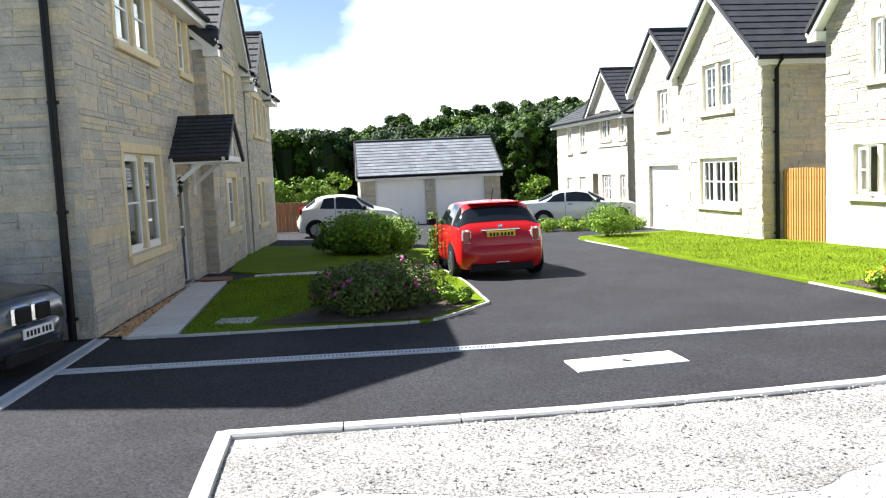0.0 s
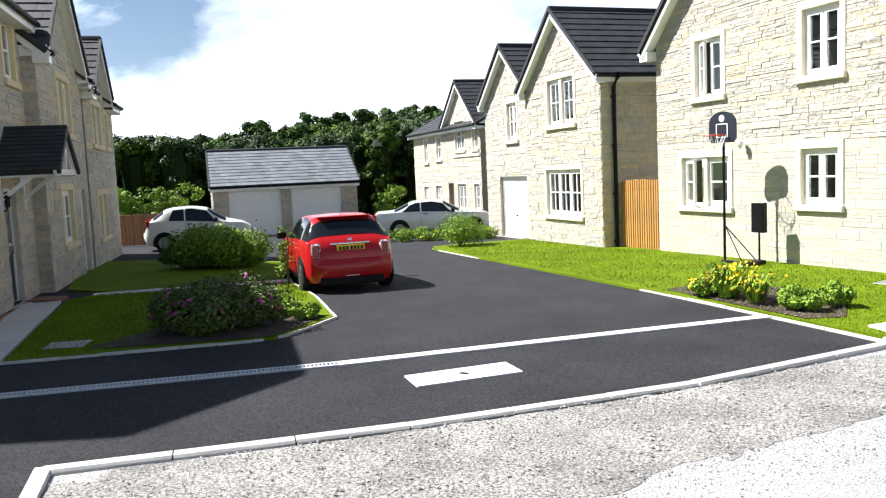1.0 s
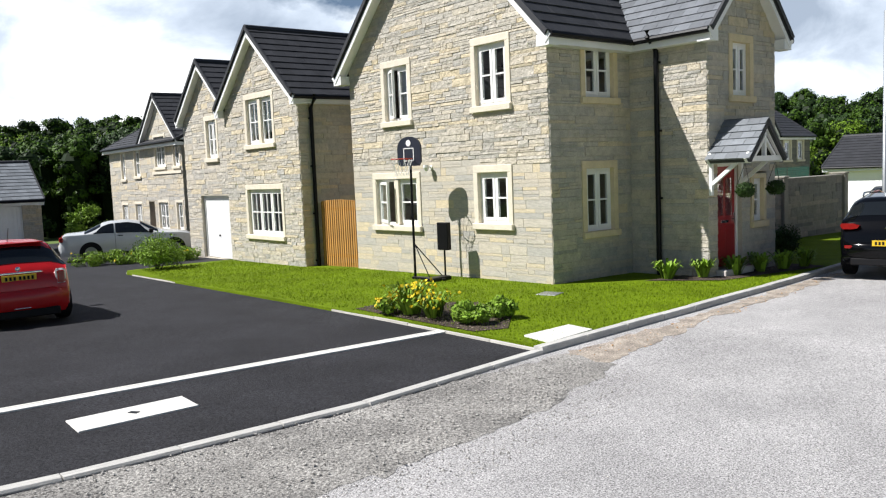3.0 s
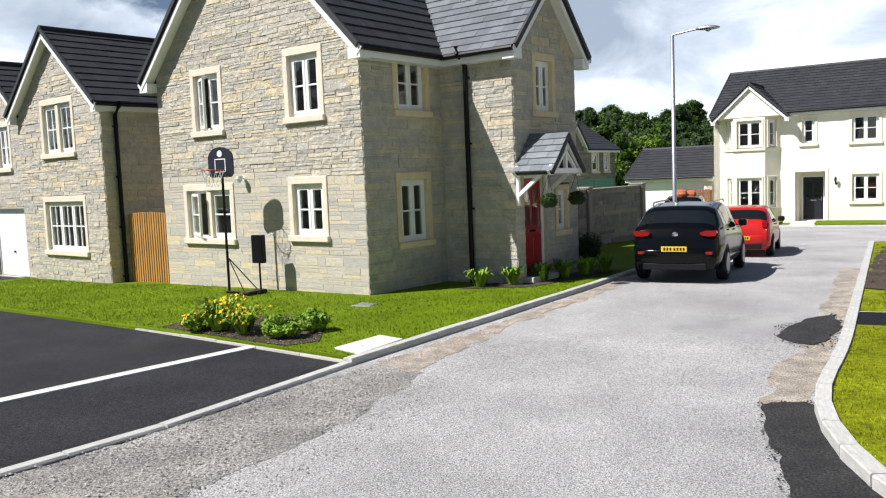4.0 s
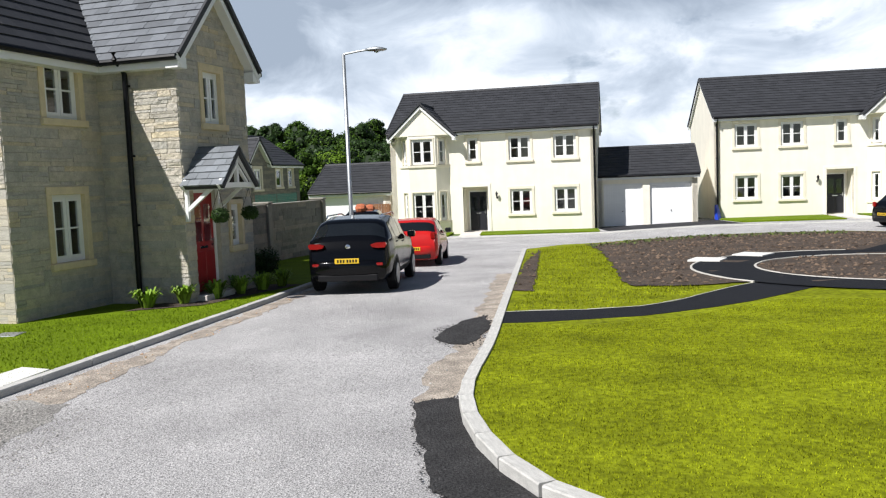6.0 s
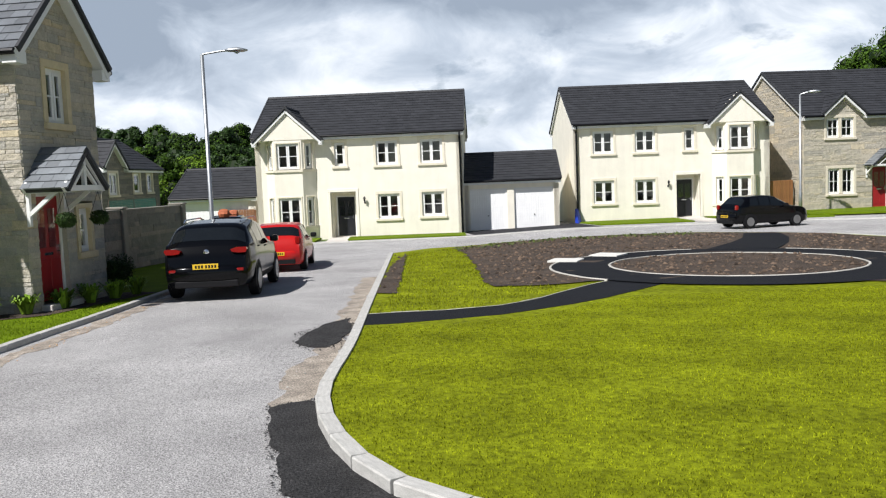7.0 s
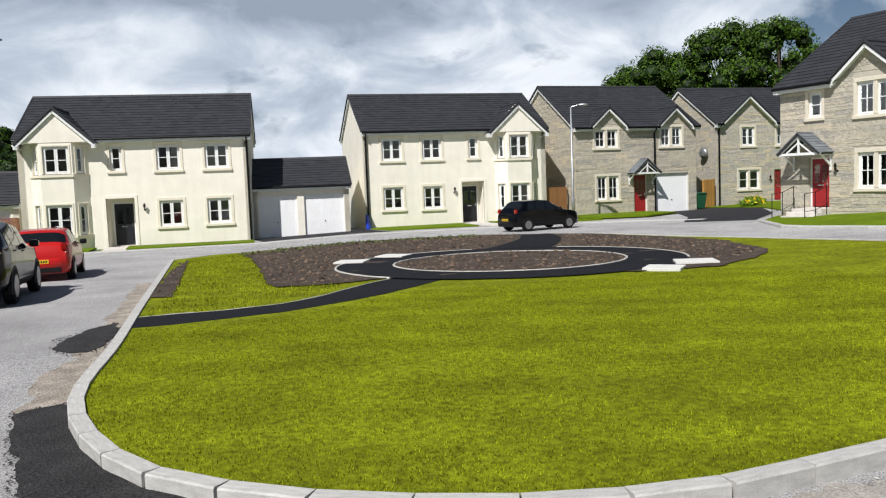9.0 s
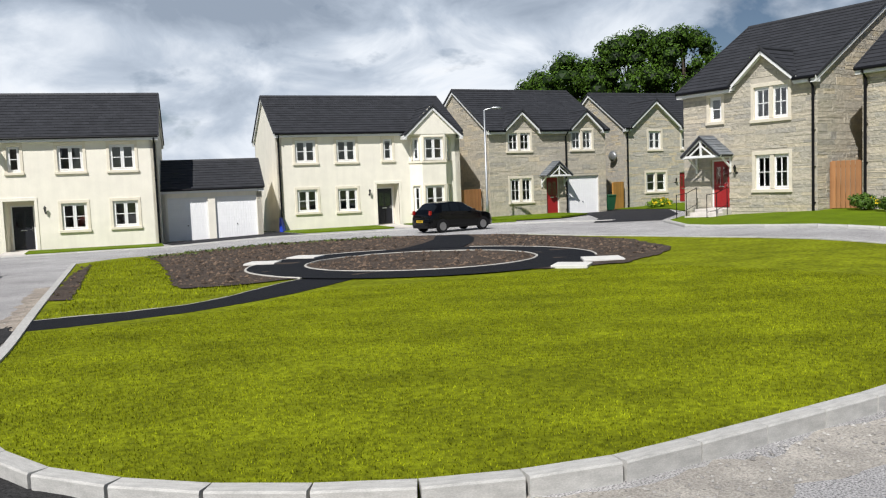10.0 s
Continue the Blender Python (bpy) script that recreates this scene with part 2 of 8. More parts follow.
M["leaf_dark"] = leaf_material("dark_leaf", (0.026, 0.055, 0.010))
M["leaf_mid"] = leaf_material("mid_leaf", (0.075, 0.14, 0.018))
M["leaf_light"] = leaf_material("light_leaf", (0.17, 0.28, 0.025))
M["leaf_yellow"] = leaf_material("yellow_leaf", (0.75, 0.55, 0.02))
M["leaf_olive"] = leaf_material("olive_leaf", (0.080, 0.115, 0.024))
# near-black green that paints the shade inside the crowns
M["leaf_shade"] = leaf_material("crown_shade_leaf", (0.012, 0.024, 0.006), 0.3, 0.1)
M["leaf_wood"] = leaf_material("woodland_leaf", (0.050, 0.098, 0.010), 0.5, 0.12)
M["leaf_fresh"] = leaf_material("fresh_woodland_leaf", (0.100, 0.170, 0.014), 0.5, 0.12)
M["petal"] = leaf_material("pink_petal", (0.42, 0.07, 0.22))


# ---- mesh helpers ----
def mesh_of(name, verts, faces, mat, smooth=False):
    me = bpy.data.meshes.new(name)
    me.from_pydata([tuple(v) for v in verts], [], faces)
    me.validate()
    if mat:
        me.materials.append(mat)
    if smooth:
        me.polygons.foreach_set("use_smooth", [True] * len(me.polygons))
    me.update()
    return me


def weld(me):
    """Joins touching corners, so that a part is one piece."""
    bm = bmesh.new()
    bm.from_mesh(me)
    bmesh.ops.remove_doubles(bm, verts=bm.verts[:], dist=1e-4)
    bm.to_mesh(me)
    bm.free()
    me.update()


def link(name, me, parent=None, label="", kind=""):
    ob = new(name, me)
    if parent:
        ob.parent = parent
    return tagged(ob, label=label, kind=kind)


class Geo:
    """Gathers boxes, beams, tubes and polygons into one mesh."""
    def __init__(self):
        self.v, self.f = [], []

    def poly(self, pts):
        n = len(self.v)
        self.v += [Vector(p) for p in pts]
        self.f.append(tuple(range(n, n + len(pts))))

    def hexa(self, p):
        """Eight corners: four below, four above, each anticlockwise."""
        n = len(self.v)
        self.v += [Vector(q) for q in p]
        for a in ((3, 2, 1, 0), (4, 5, 6, 7), (0, 1, 5, 4), (1, 2, 6, 5), (2, 3, 7, 6), (3, 0, 4, 7)):
            self.f.append(tuple(n + i for i in a))

    def box(self, x0, x1, y0, y1, z0, z1):
        self.hexa([(x0, y0, z0), (x1, y0, z0), (x1, y1, z0), (x0, y1, z0), (x0, y0, z1), (x1, y0, z1), (x1, y1, z1), (x0, y1, z1)])

    def bevel_box(self, x0, x1, y0, y1, z0, z1, b=0.01):
        """A box whose four upright and all long edges are eased by b."""
        rings = []
        for z, i in ((z0, b), (z0 + b, 0), (z1 - b, 0), (z1, b)):
            rings.append([(x0 + i + b, y0 + i, z), (x1 - i - b, y0 + i, z), (x1 - i, y0 + i + b, z), (x1 - i, y1 - i - b, z),
                          (x1 - i - b, y1 - i, z), (x0 + i + b, y1 - i, z), (x0 + i, y1 - i - b, z), (x0 + i, y0 + i + b, z)])
        self.rings(rings, cap=True)

    def rings(self, rings, cap=True, closed=True):
        n, k = len(self.v), len(rings[0])
        for r in rings:
            self.v += [Vector(p) for p in r]
        for i in range(len(rings) - 1):
            for j in range(k if closed else k - 1):
                a, b = n + i * k + j, n + i * k + (j + 1) % k
                self.f.append((a, b, b + k, a + k))
        if cap:
            self.f.append(tuple(n + j for j in reversed(range(k))))
            self.f.append(tuple(n + (len(rings) - 1) * k + j for j in range(k)))

    def beam(self, p, q, w, h, up=(0, 0, 1)):
        """A bar from p to q, w wide and h high along up."""
        p, q, up = Vector(p), Vector(q), Vector(up)
        d = (q - p).normalized()
        s = d.cross(up).normalized() * w / 2
        t = s.cross(d).normalized() * h / 2
        self.hexa([p - s - t, p + s - t, q + s - t, q - s - t, p - s + t, p + s + t, q + s + t, q - s + t])

    def tube(self, pts, r, n=8, cap=True):
        pts = [Vector(p) for p in pts]
        rr = r if isinstance(r, (list, tuple)) else [r] * len(pts)
        rings = []
        for i, p in enumerate(pts):
            d = (pts[min(i + 1, len(pts) - 1)] - pts[max(i - 1, 0)]).normalized()
            a = d.orthogonal().normalized() if abs(d.z) > 0.95 else d.cross(Vector((0, 0, 1))).normalized()
            b = d.cross(a)
            rings.append([p + (a * math.cos(2 * math.pi * k / n) + b * math.sin(2 * math.pi * k / n)) * rr[i] for k in range(n)])
        self.rings(rings, cap)

    def lathe(self, prof, n=20, axis="z", at=(0, 0, 0)):
        at = Vector(at)
        rings = []
        for r, h in prof:
            ring = []
            for k in range(n):
                c, s = r * math.cos(2 * math.pi * k / n), r * math.sin(2 * math.pi * k / n)
                ring.append(at + Vector({"z": (c, s, h), "y": (c, h, -s), "x": (h, c, s)}[axis]))
            rings.append(ring)
        self.rings(rings, cap=True)

    def part(self, name, mat, parent=None, label="", kind="", smooth=False):
        return link(name, mesh_of(name, self.v, self.f, mat, smooth), parent, label, kind)


def thing(name, m, label, category, group="", kind=""):
    """An Empty at the base of a thing, which parents its parts."""
    e = new(name)
    e.empty_display_size = 0.2
    e.matrix_world = m
    return tagged(e, label, category, group, kind)


def gz(x, y):
    """The fall of the land: level round the junction, sinking gently away from it."""
    r = math.hypot(x, y)
    az = math.degrees(math.atan2(x, y))
    s = float(np.interp(az, [-180, -75, -60, -45, 26, 33, 45, 55, 63, 70, 90, 180], [0, 0, .012, .02, .02, .0135, .0115, .009, 0, -.012, 0, 0]))
    k = min(r, 70.0) - 13.0
    return -s * (math.sqrt(k * k + 4) + k) / 2

# ---- ground ----
def drape(name, poly, off, mat, step=2.0, label="", kind="structure", skirt=0.0, relief=0.0, ragged=0.0, lift=0.0):
    """A sheet with the outline poly, laid off above the land; a skirt gives it a side down to the ground."""
    if ragged:
        # a broken, wandering edge
        fine = []
        for (xa, ya), (xb, yb) in zip(poly, poly[1:] + poly[:1]):
            k = max(1, int(math.hypot(xb - xa, yb - ya) / 0.12))
            for i in range(k):
                x, y = xa + (xb - xa) * i / k, ya + (yb - ya) * i / k
                q = ragged * (noise.noise(Vector((x * 1.7, y * 1.7, 1.0))) + 0.7 * noise.noise(Vector((x * 5, y * 5, 4.0))))
                p = ragged * (noise.noise(Vector((x * 1.7, y * 1.7, 7.0))) + 0.7 * noise.noise(Vector((x * 5, y * 5, 8.0))))
                fine.append((x + q, y + p))
        poly = fine
    bm = bmesh.new()
    face = bm.faces.new([bm.verts.new((x, y, 0)) for x, y in poly])
    if face.normal.z < 0:
        face.normal_flip()
    for ax in (0, 1):
        lo, hi = min(p[ax] for p in poly), max(p[ax] for p in poly)
        k = math.ceil(lo / step) * step
        while k < hi:
            no = (1, 0, 0) if ax == 0 else (0, 1, 0)
            co = (k, 0, 0) if ax == 0 else (0, k, 0)
            bmesh.ops.bisect_plane(bm, geom=bm.verts[:] + bm.edges[:] + bm.faces[:], plane_co=co, plane_no=no, dist=1e-5)
            k += step
    bmesh.ops.recalc_face_normals(bm, faces=bm.faces[:])
    for f in bm.faces:
        if f.normal.z < 0:
            f.normal_flip()
    bmesh.ops.triangulate(bm, faces=[f for f in bm.faces if len(f.verts) > 4])
    edge = {v for e in bm.edges if e.is_boundary for v in e.verts}
    for v in bm.verts:
        v.co.z = gz(v.co.x, v.co.y) + off
        if relief and v not in edge:
            v.co.z += relief * (lift + noise.noise(Vector((v.co.x * 0.9, v.co.y * 0.9, 3.0))) + 0.6 * noise.noise(Vector((v.co.x * 3.1, v.co.y * 3.1, 9.0))))
    if skirt:
        rim = [e for e in bm.edges if e.is_boundary]
        low = {}
        for e in rim:
            for v in e.verts:
                if v not in low:
                    low[v] = bm.verts.new(v.co - Vector((0, 0, skirt)))
        for e in rim:
            a, b = e.verts
            bm.faces.new((a, b, low[b], low[a]))
        bmesh.ops.recalc_face_normals(bm, faces=bm.faces[:])
    me = bpy.data.meshes.new(name)
    bm.to_mesh(me)
    bm.free()
    me.materials.append(mat)
    ob = new(name, me)
    return tagged(ob, label, kind=kind)


def ground_sheet():
    g = Geo()
    radii = [0, 4, 8, 12, 16, 20, 25, 30, 36, 43, 52, 65, 80, 110, 160, 260, 500, 1200, 2600]
    n = 72
    for r in radii:
        for k in range(n):
            a = 2 * math.pi * k / n
            x, y = r * math.sin(a), r * math.cos(a)
            far = max(0.0, r - 62)
            g.v.append(Vector((x, y, gz(x, y) - 0.03 - min(far * 0.02, 3.0))))
    for i in range(len(radii) - 1):
        for k in range(n):
            a, b = i * n + k, i * n + (k + 1) % n
            g.f.append((a, a + n, b + n, b))
    return g.part("ground", M["grass_far"], None, "rough grassland round the estate", "structure")


def hill(az0, az1, r0, r1, top, label, name):
    """Rising ground under the far woods."""
    g = Geo()
    n, m = 24, 8
    for j in range(m + 1):
        t = j / m
        r = r0 + (r1 - r0) * t
        for i in range(n + 1):
            u = i / n
            a = radians(az0 + (az1 - az0) * u)
            edge = min(1.0, 5 * u, 5 * (1 - u))
            g.v.append(Vector((r * math.sin(a), r * math.cos(a), -3.5 + (top * math.sin(t * math.pi / 2) * edge))))
    for j in range(m):
        for i in range(n):
            k = j * (n + 1) + i
            g.f.append((k, k + 1, k + n + 2, k + n + 1))
    return g.part(name, M["grass_far"], None, label, "structure", smooth=True)


ground_sheet()
hill(-75, -24, 75, 200, 12.5, "wooded hillside beyond the garages", "hill_1")
hill(-12, 22, 75, 160, 11.0, "wooded hillside beyond the cream houses", "hill_2")
GREEN = [(9.71, 25.05), (7.2, 18.9), (4.60, 12.53), (3.45, 9.75), (2.66, 8.03), (2.36, 7.12), (2.24, 6.4), (2.20, 5.75), (2.27, 5.09), (2.42, 4.66), (2.63, 4.27), (2.85, 3.93),
         (3.10, 3.63), (3.40, 3.31), (3.72, 3.03), (4.05, 2.80), (4.38, 2.62), (4.81, 2.44), (6.20, 2.08), (7.31, 1.83), (9.5, 1.55), (12.5, 1.6), (15.8, 2.6), (18.0, 4.0), (19.3, 5.8),
         (20.6, 9.7), (21.7, 14.5), (22.5, 19.0), (22.2, 21.0), (20.9, 23.6), (18.8, 25.0), (15.0, 26.0), (11.5, 26.2)]
drape("road", [(-6.7, 2.6), (-2.3, 9.5), (2.2, 18.7), (4.6, 23.9), (6.4, 29.5), (6.0, 36.5), (24, 41), (34, 30), (40, 28), (44, 22), (30, 17), (26.5, 7.5), (24, -12), (-10, -16), (-13, -6)], 0.0, M["road"], 2.0,
      "worn pale base-course road with patched edges")
drape("forecourt", [(-6.72, 2.60), (-5.06, 4.68), (-3.50, 7.0), (-2.30, 9.56), (-9, 21), (-18, 31), (-32, 38), (-42, 20), (-20, 2), (-22, -14), (-16, -16), (-6, -1.5), (-2.6, -0.25)], 0.012, M["tarmac"], 2.0,
      "new black tarmac forecourt with dusty marks")
drape("gravel_verge", [(-6.58, 2.50), (-2.22, 9.36), (-1.85, 9.5), (-1.45, 9.1), (-1.42, 8.68), (-1.75, 7.6), (-2.24, 6.37), (-2.9, 4.9), (-3.9, 3.6), (-4.9, 2.78), (-5.6, 2.0), (-6.0, 2.1)], 0.003, M["gravel"], 0.3,
      "strip of crushed grey stone beside the kerb", relief=0.008, ragged=0.2, lift=0.9)
# lawns, one beside each house
drape("lawn_1", [(-2.30, 9.72), (-0.80, 12.52), (0.7, 15.6), (2.08, 18.74), (4.1, 23.2), (5.2, 26.4), (3.9, 30.6), (1.0, 26.6), (0.9, 20.5), (-9.0, 20.2), (-10.4, 20.6), (-14.4, 22.6), (-15.75, 20.4), (-16.1, 19.2), (-15.6, 18.55), (-12.86, 16.66), (-8.37, 13.62), (-6.44, 12.32), (-4.3, 10.95)], 0.06, M["grass_bright"], 1.5,
      "mown bright lawn round the corner house", skirt=0.1)
drape("lawn_2", [(-10.92, 4.27), (-9.66, 5.84), (-8.95, 6.75), (-9.15, 7.45), (-9.36, 8.23), (-11.3, 9.7), (-13.4, 11.05), (-15.72, 8.25), (-15.45, 7.46)], 0.05, M["grass_bright"], 1.0,
      "mown lawn in the shade of the terrace", skirt=0.06)
drape("lawn_3", [(-13.75, 11.35), (-15.95, 8.55), (-17.1, 8.35), (-23.4, 12.4), (-20.5, 14.2), (-17.2, 14.3)], 0.05, M["grass_bright"], 1.5, "mown lawn before the second terrace house", skirt=0.06)
drape("green", GREEN, 0.10, M["grass"], 0.75, "mown green between kerbs with yellowish turf", skirt=0.1, relief=0.008)
CX, CY = 13.5, 13.85
drape("soil_bed_1", [(12.0, 25.3), (11.1, 22.5), (9.5, 18.6), (7.9, 14.95), (7.5, 13.75), (8.15, 13.35), (8.8, 13.15), (9.75, 13.05), (10.3, 12.4), (11.5, 10.6), (13.3, 9.6), (14.4, 8.95), (16.3, 9.2), (18.0, 10.0), (20.3, 12.6), (21.6, 15.5), (22.2, 19.2), (21.8, 21.0), (20.5, 23.3), (18.6, 24.6), (15, 25.6)], 0.122, M["soil"], 0.5,
      "bare dug soil with stones and weeds", relief=0.014, ragged=0.12)
drape("soil_bed_2", [(5.38, 14.45), (5.65, 14.1), (6.55, 16.2), (8.9, 21.9), (9.95, 24.4), (7.75, 20.0)], 0.118, M["soil"], 0.7, "bare dug soil strip beside the kerb", relief=0.01, ragged=0.08)

# ---- how houses are made ----
def place(F, geo):
    geo.v = [F @ v for v in geo.v]
    return geo


def face_frame(x, y, turn=0):
    """The frame of a wall in its house: x along it, y into it."""
    return Matrix.Translation((x, y, 0)) @ Matrix.Rotation(radians(turn), 4, "Z")


def top_at(top, u):
    for (u0, z0), (u1, z1) in zip(top, top[1:]):
        if u0 <= u <= u1:
            return z0 + (z1 - z0) * (u - u0) / max(1e-6, u1 - u0)
    return top[0][1] if u < top[0][0] else top[-1][1]


def wall(house, F, width, top, holes=(), finish="stone", thick=0.28, z0=-0.3, course=0.14, seed=1, pieces=None, blind=False):
    """A wall with its openings (u0, u1, z0, z1) cut through it, faced with stones or with render. top: its upper outline."""
    if not isinstance(top, (list, tuple)):
        top = [(0, top), (width, top)]
    cuts = sorted({0.0, width, *[u for h in holes for u in h[:2]], *[u for u, _ in top if 0 <= u <= width]})
    back = M[{"cream": "cream", "stone_shaded": "mortar_shaded"}.get(finish, "mortar")]
    g = Geo()
    for a, b in zip(cuts, cuts[1:]):
        if b - a < 1e-4:
            continue
        mid = (a + b) / 2
        spans, low = [], z0
        for h in sorted((h for h in holes if h[0] < mid < h[1]), key=lambda h: h[2]):
            spans.append((low, h[2], False))
            low = h[3]
        spans.append((low, None, True))
        for lo, hi, last in spans:
            za, zb = (top_at(top, a), top_at(top, b)) if last else (hi, hi)
            if max(za, zb) - lo < 1e-3:
                continue
            g.hexa([(a, 0, lo), (b, 0, lo), (b, thick, lo), (a, thick, lo), (a, 0, za), (b, 0, zb), (b, thick, zb), (a, thick, za)])
    w = place(F, g).part("wall", back, house)
    weld(w.data)
    if finish != "cream" and not blind:
        rng = random.Random(seed)
        s = Geo()
        zmax = max(z for _, z in top)
        z = z0 + 0.25
        count = 0
        while z < zmax - 0.04:
            h = course * rng.choice((0.5, 0.62, 0.75, 0.9, 1.0, 1.15, 1.4))
            zt = min(z + h, zmax)
            zm = (z + zt) / 2
            us = [k * width / 80 for k in range(81) if top_at(top, k * width / 80) >= zt - 0.02]
            stretches = []
            for q in us:
                if stretches and q - stretches[-1][1] < width / 80 * 1.5:
                    stretches[-1][1] = q
                else:
                    stretches.append([q, q])
            for lo, hi in stretches:
                if hi - lo < 0.02:
                    continue
                gaps = sorted((max(lo, q[0]), min(hi, q[1])) for q in holes if q[2] < zt - 0.015 and q[3] > z + 0.015)
                runs, c = [], lo
                for q0, q1 in gaps:
                    if q0 > c:
                        runs.append((c, q0))
                    c = max(c, q1)
                if c < hi:
                    runs.append((c, hi))
                for r0, r1 in runs:
                    u = r0
                    while u < r1 - 0.01:
                        n = min(u + course * rng.uniform(1.3, 6.5), r1)
                        if r1 - n < course * 0.8:
                            n = r1
                        p = rng.uniform(0.004, 0.013)
                        j = 0.0012
                        # a thick stone, or two thin ones on top of each other; hammered faces, no edge quite true
                        cut = zt - (zt - z) * rng.uniform(0.35, 0.65) if zt - z > 0.085 and rng.random() < 0.4 else None
                        for za, zb in ([(z, cut), (cut, zt)] if cut else [(z, zt)]):
                            pr = p + rng.uniform(-0.002, 0.006)
                            if pieces is not None and count < 300 and pieces(u, n, za, zb):
                                count += 1
                                ob = new("stone", rng.choice(STONES))
                                ob.parent = w
                                ob.matrix_local = F @ Matrix.Translation(((u + n) / 2, 0, (za + zb) / 2)) @ Matrix.Diagonal((n - u - 2 * j, pr * 0.45, zb - za - 2 * j, 1))
                                continue
                            d = [rng.uniform(-0.009, 0.005) for _ in range(4)]
                            o = [rng.uniform(0.003, 0.014) for _ in range(8)]
                            k = len(s.v)
                            s.v += [Vector(q) for q in ((u + j, 0, za + j), (n - j, 0, za + j), (n - j, 0, zb - j), (u + j, 0, zb - j),
                                                        (u + o[0], -pr + d[0], za + o[1] * 0.7), (n - o[2], -pr + d[1], za + o[3] * 0.7), (n - o[4], -pr + d[2], zb - o[5] * 0.7), (u + o[6], -pr + d[3], zb - o[7] * 0.7))]
                            s.f += [(k + 4, k + 5, k + 6, k + 7), (k, k + 1, k + 5, k + 4), (k + 1, k + 2, k + 6, k + 5), (k + 2, k + 3, k + 7, k + 6), (k + 3, k, k + 4, k + 7)]
                        u = n
            z = zt
        place(F, s).part("stonework", M[finish], w, kind="stuff")
    return w


def stone_variants():
    out = []
    rng = random.Random(7)
    for _ in range(14):
        g = Geo()
        d = [rng.uniform(-0.25, 0.1) for _ in range(5)]
        x, z = rng.uniform(0.482, 0.495), rng.uniform(0.45, 0.482)
        g.v = [Vector(q) for q in ((-.5, 0, -.5), (.5, 0, -.5), (.5, 0, .5), (-.5, 0, .5), (-x, -1 + d[0], -z), (x, -1 + d[1], -z), (x, -1 + d[2], z), (-x, -1 + d[3], z), (0, -1.15 + d[4], 0))]
        g.f = [(4, 5, 8), (5, 6, 8), (6, 7, 8), (7, 4, 8), (0, 1, 5, 4), (1, 2, 6, 5), (2, 3, 7, 6), (3, 0, 4, 7)]
        out.append(mesh_of("stone", g.v, g.f, M["stone_piece"]))
    return out


STONES = stone_variants()


def window(house, F, u0, u1, z0, z1, lights=2, bars=(1, 2), dress="dressing_pale", band=0.13, mullion=False, ajar=(), sill=True, lintel=True, blind=False):
    """A casement window in the opening u0..u1, z0..z1: stone surround, white frames, glazing bars, panes. The opening in the wall takes in the band."""
    f = Geo()
    d = 0.07
    fr = 0.062
    for a, b, c, e in ((u0, u1, z0, z0 + fr), (u0, u1, z1 - fr, z1), (u0, u0 + fr, z0 + fr, z1 - fr), (u1 - fr, u1, z0 + fr, z1 - fr)):
        f.box(a, b, d, d + 0.07, c, e)
    gap = 0.16 if mullion else 0.03
    w = (u1 - u0 - 2 * fr - gap * (lights - 1)) / lights
    ob = place(F, f).part("window", M["white"], house)
    for i in range(lights):
        a = u0 + fr + i * (w + gap)
        b = a + w
        c, e = z0 + fr, z1 - fr
        q = Geo()
        k = 0.060
        for p in ((a, b, c, c + k), (a, b, e - k, e), (a, a + k, c + k, e - k), (b - k, b, c + k, e - k)):
            q.box(p[0], p[1], d - 0.012, d + 0.045, p[2], p[3])
        for n in range(1, bars[0]):
            x = a + (b - a) * n / bars[0]
            q.box(x - 0.015, x + 0.015, d - 0.006, d + 0.03, c + k, e - k)
        for n in range(1, bars[1]):
            z = c + (e - c) * n / bars[1]
            q.box(a + k, b - k, d - 0.007, d + 0.03, z - 0.016, z + 0.016)
        g = Geo()
        g.box(a + k, b - k, d + 0.012, d + 0.018, c + k, e - k)
        T = F
        if i in ajar:
            T = F @ Matrix.Translation((a, d, 0)) @ Matrix.Rotation(radians(-22), 4, "Z") @ Matrix.Translation((-a, -d, 0))
        place(T, q).part("sash", M["white"], ob)
        place(T, g).part("pane", M["pane"], ob).visible_shadow = False
        if i < lights - 1:
            m = Geo()
            m.box(b, b + gap, d - (0.075 if mullion else 0.0), d + 0.07, z0 + fr * 0.5, z1 - fr * 0.5)
            place(F, m).part("mullion", M[dress] if mullion else M["white"], ob)
        if blind:
            t = Geo()
            t.box(a, b, d + 0.14, d + 0.15, c + (e - c) * 0.45, e)
            place(F, t).part("blind", M["blind"], ob)
    s = Geo()
    o = 0.028
    if lintel:
        s.bevel_box(u0 - band, u1 + band, -o, d + 0.02, z1, z1 + band * 1.15, 0.008)
    s.bevel_box(u0 - band, u0, -o, d + 0.02, z0, z1, 0.006)
    s.bevel_box(u1, u1 + band, -o, d + 0.02, z0, z1, 0.006)
    place(F, s).part("surround", M[dress], ob)
    if sill:
        l = Geo()
        l.bevel_box(u0 - band - 0.02, u1 + band + 0.02, -0.085, d + 0.03, z0 - 0.13, z0, 0.012)
        place(F, l).part("sill", M[dress], ob)
    return ob


def hole(u0, u1, z0, z1, band=0.13):
    return (u0 - band, u1 + band, z0 - 0.13, z1 + band * 1.15)


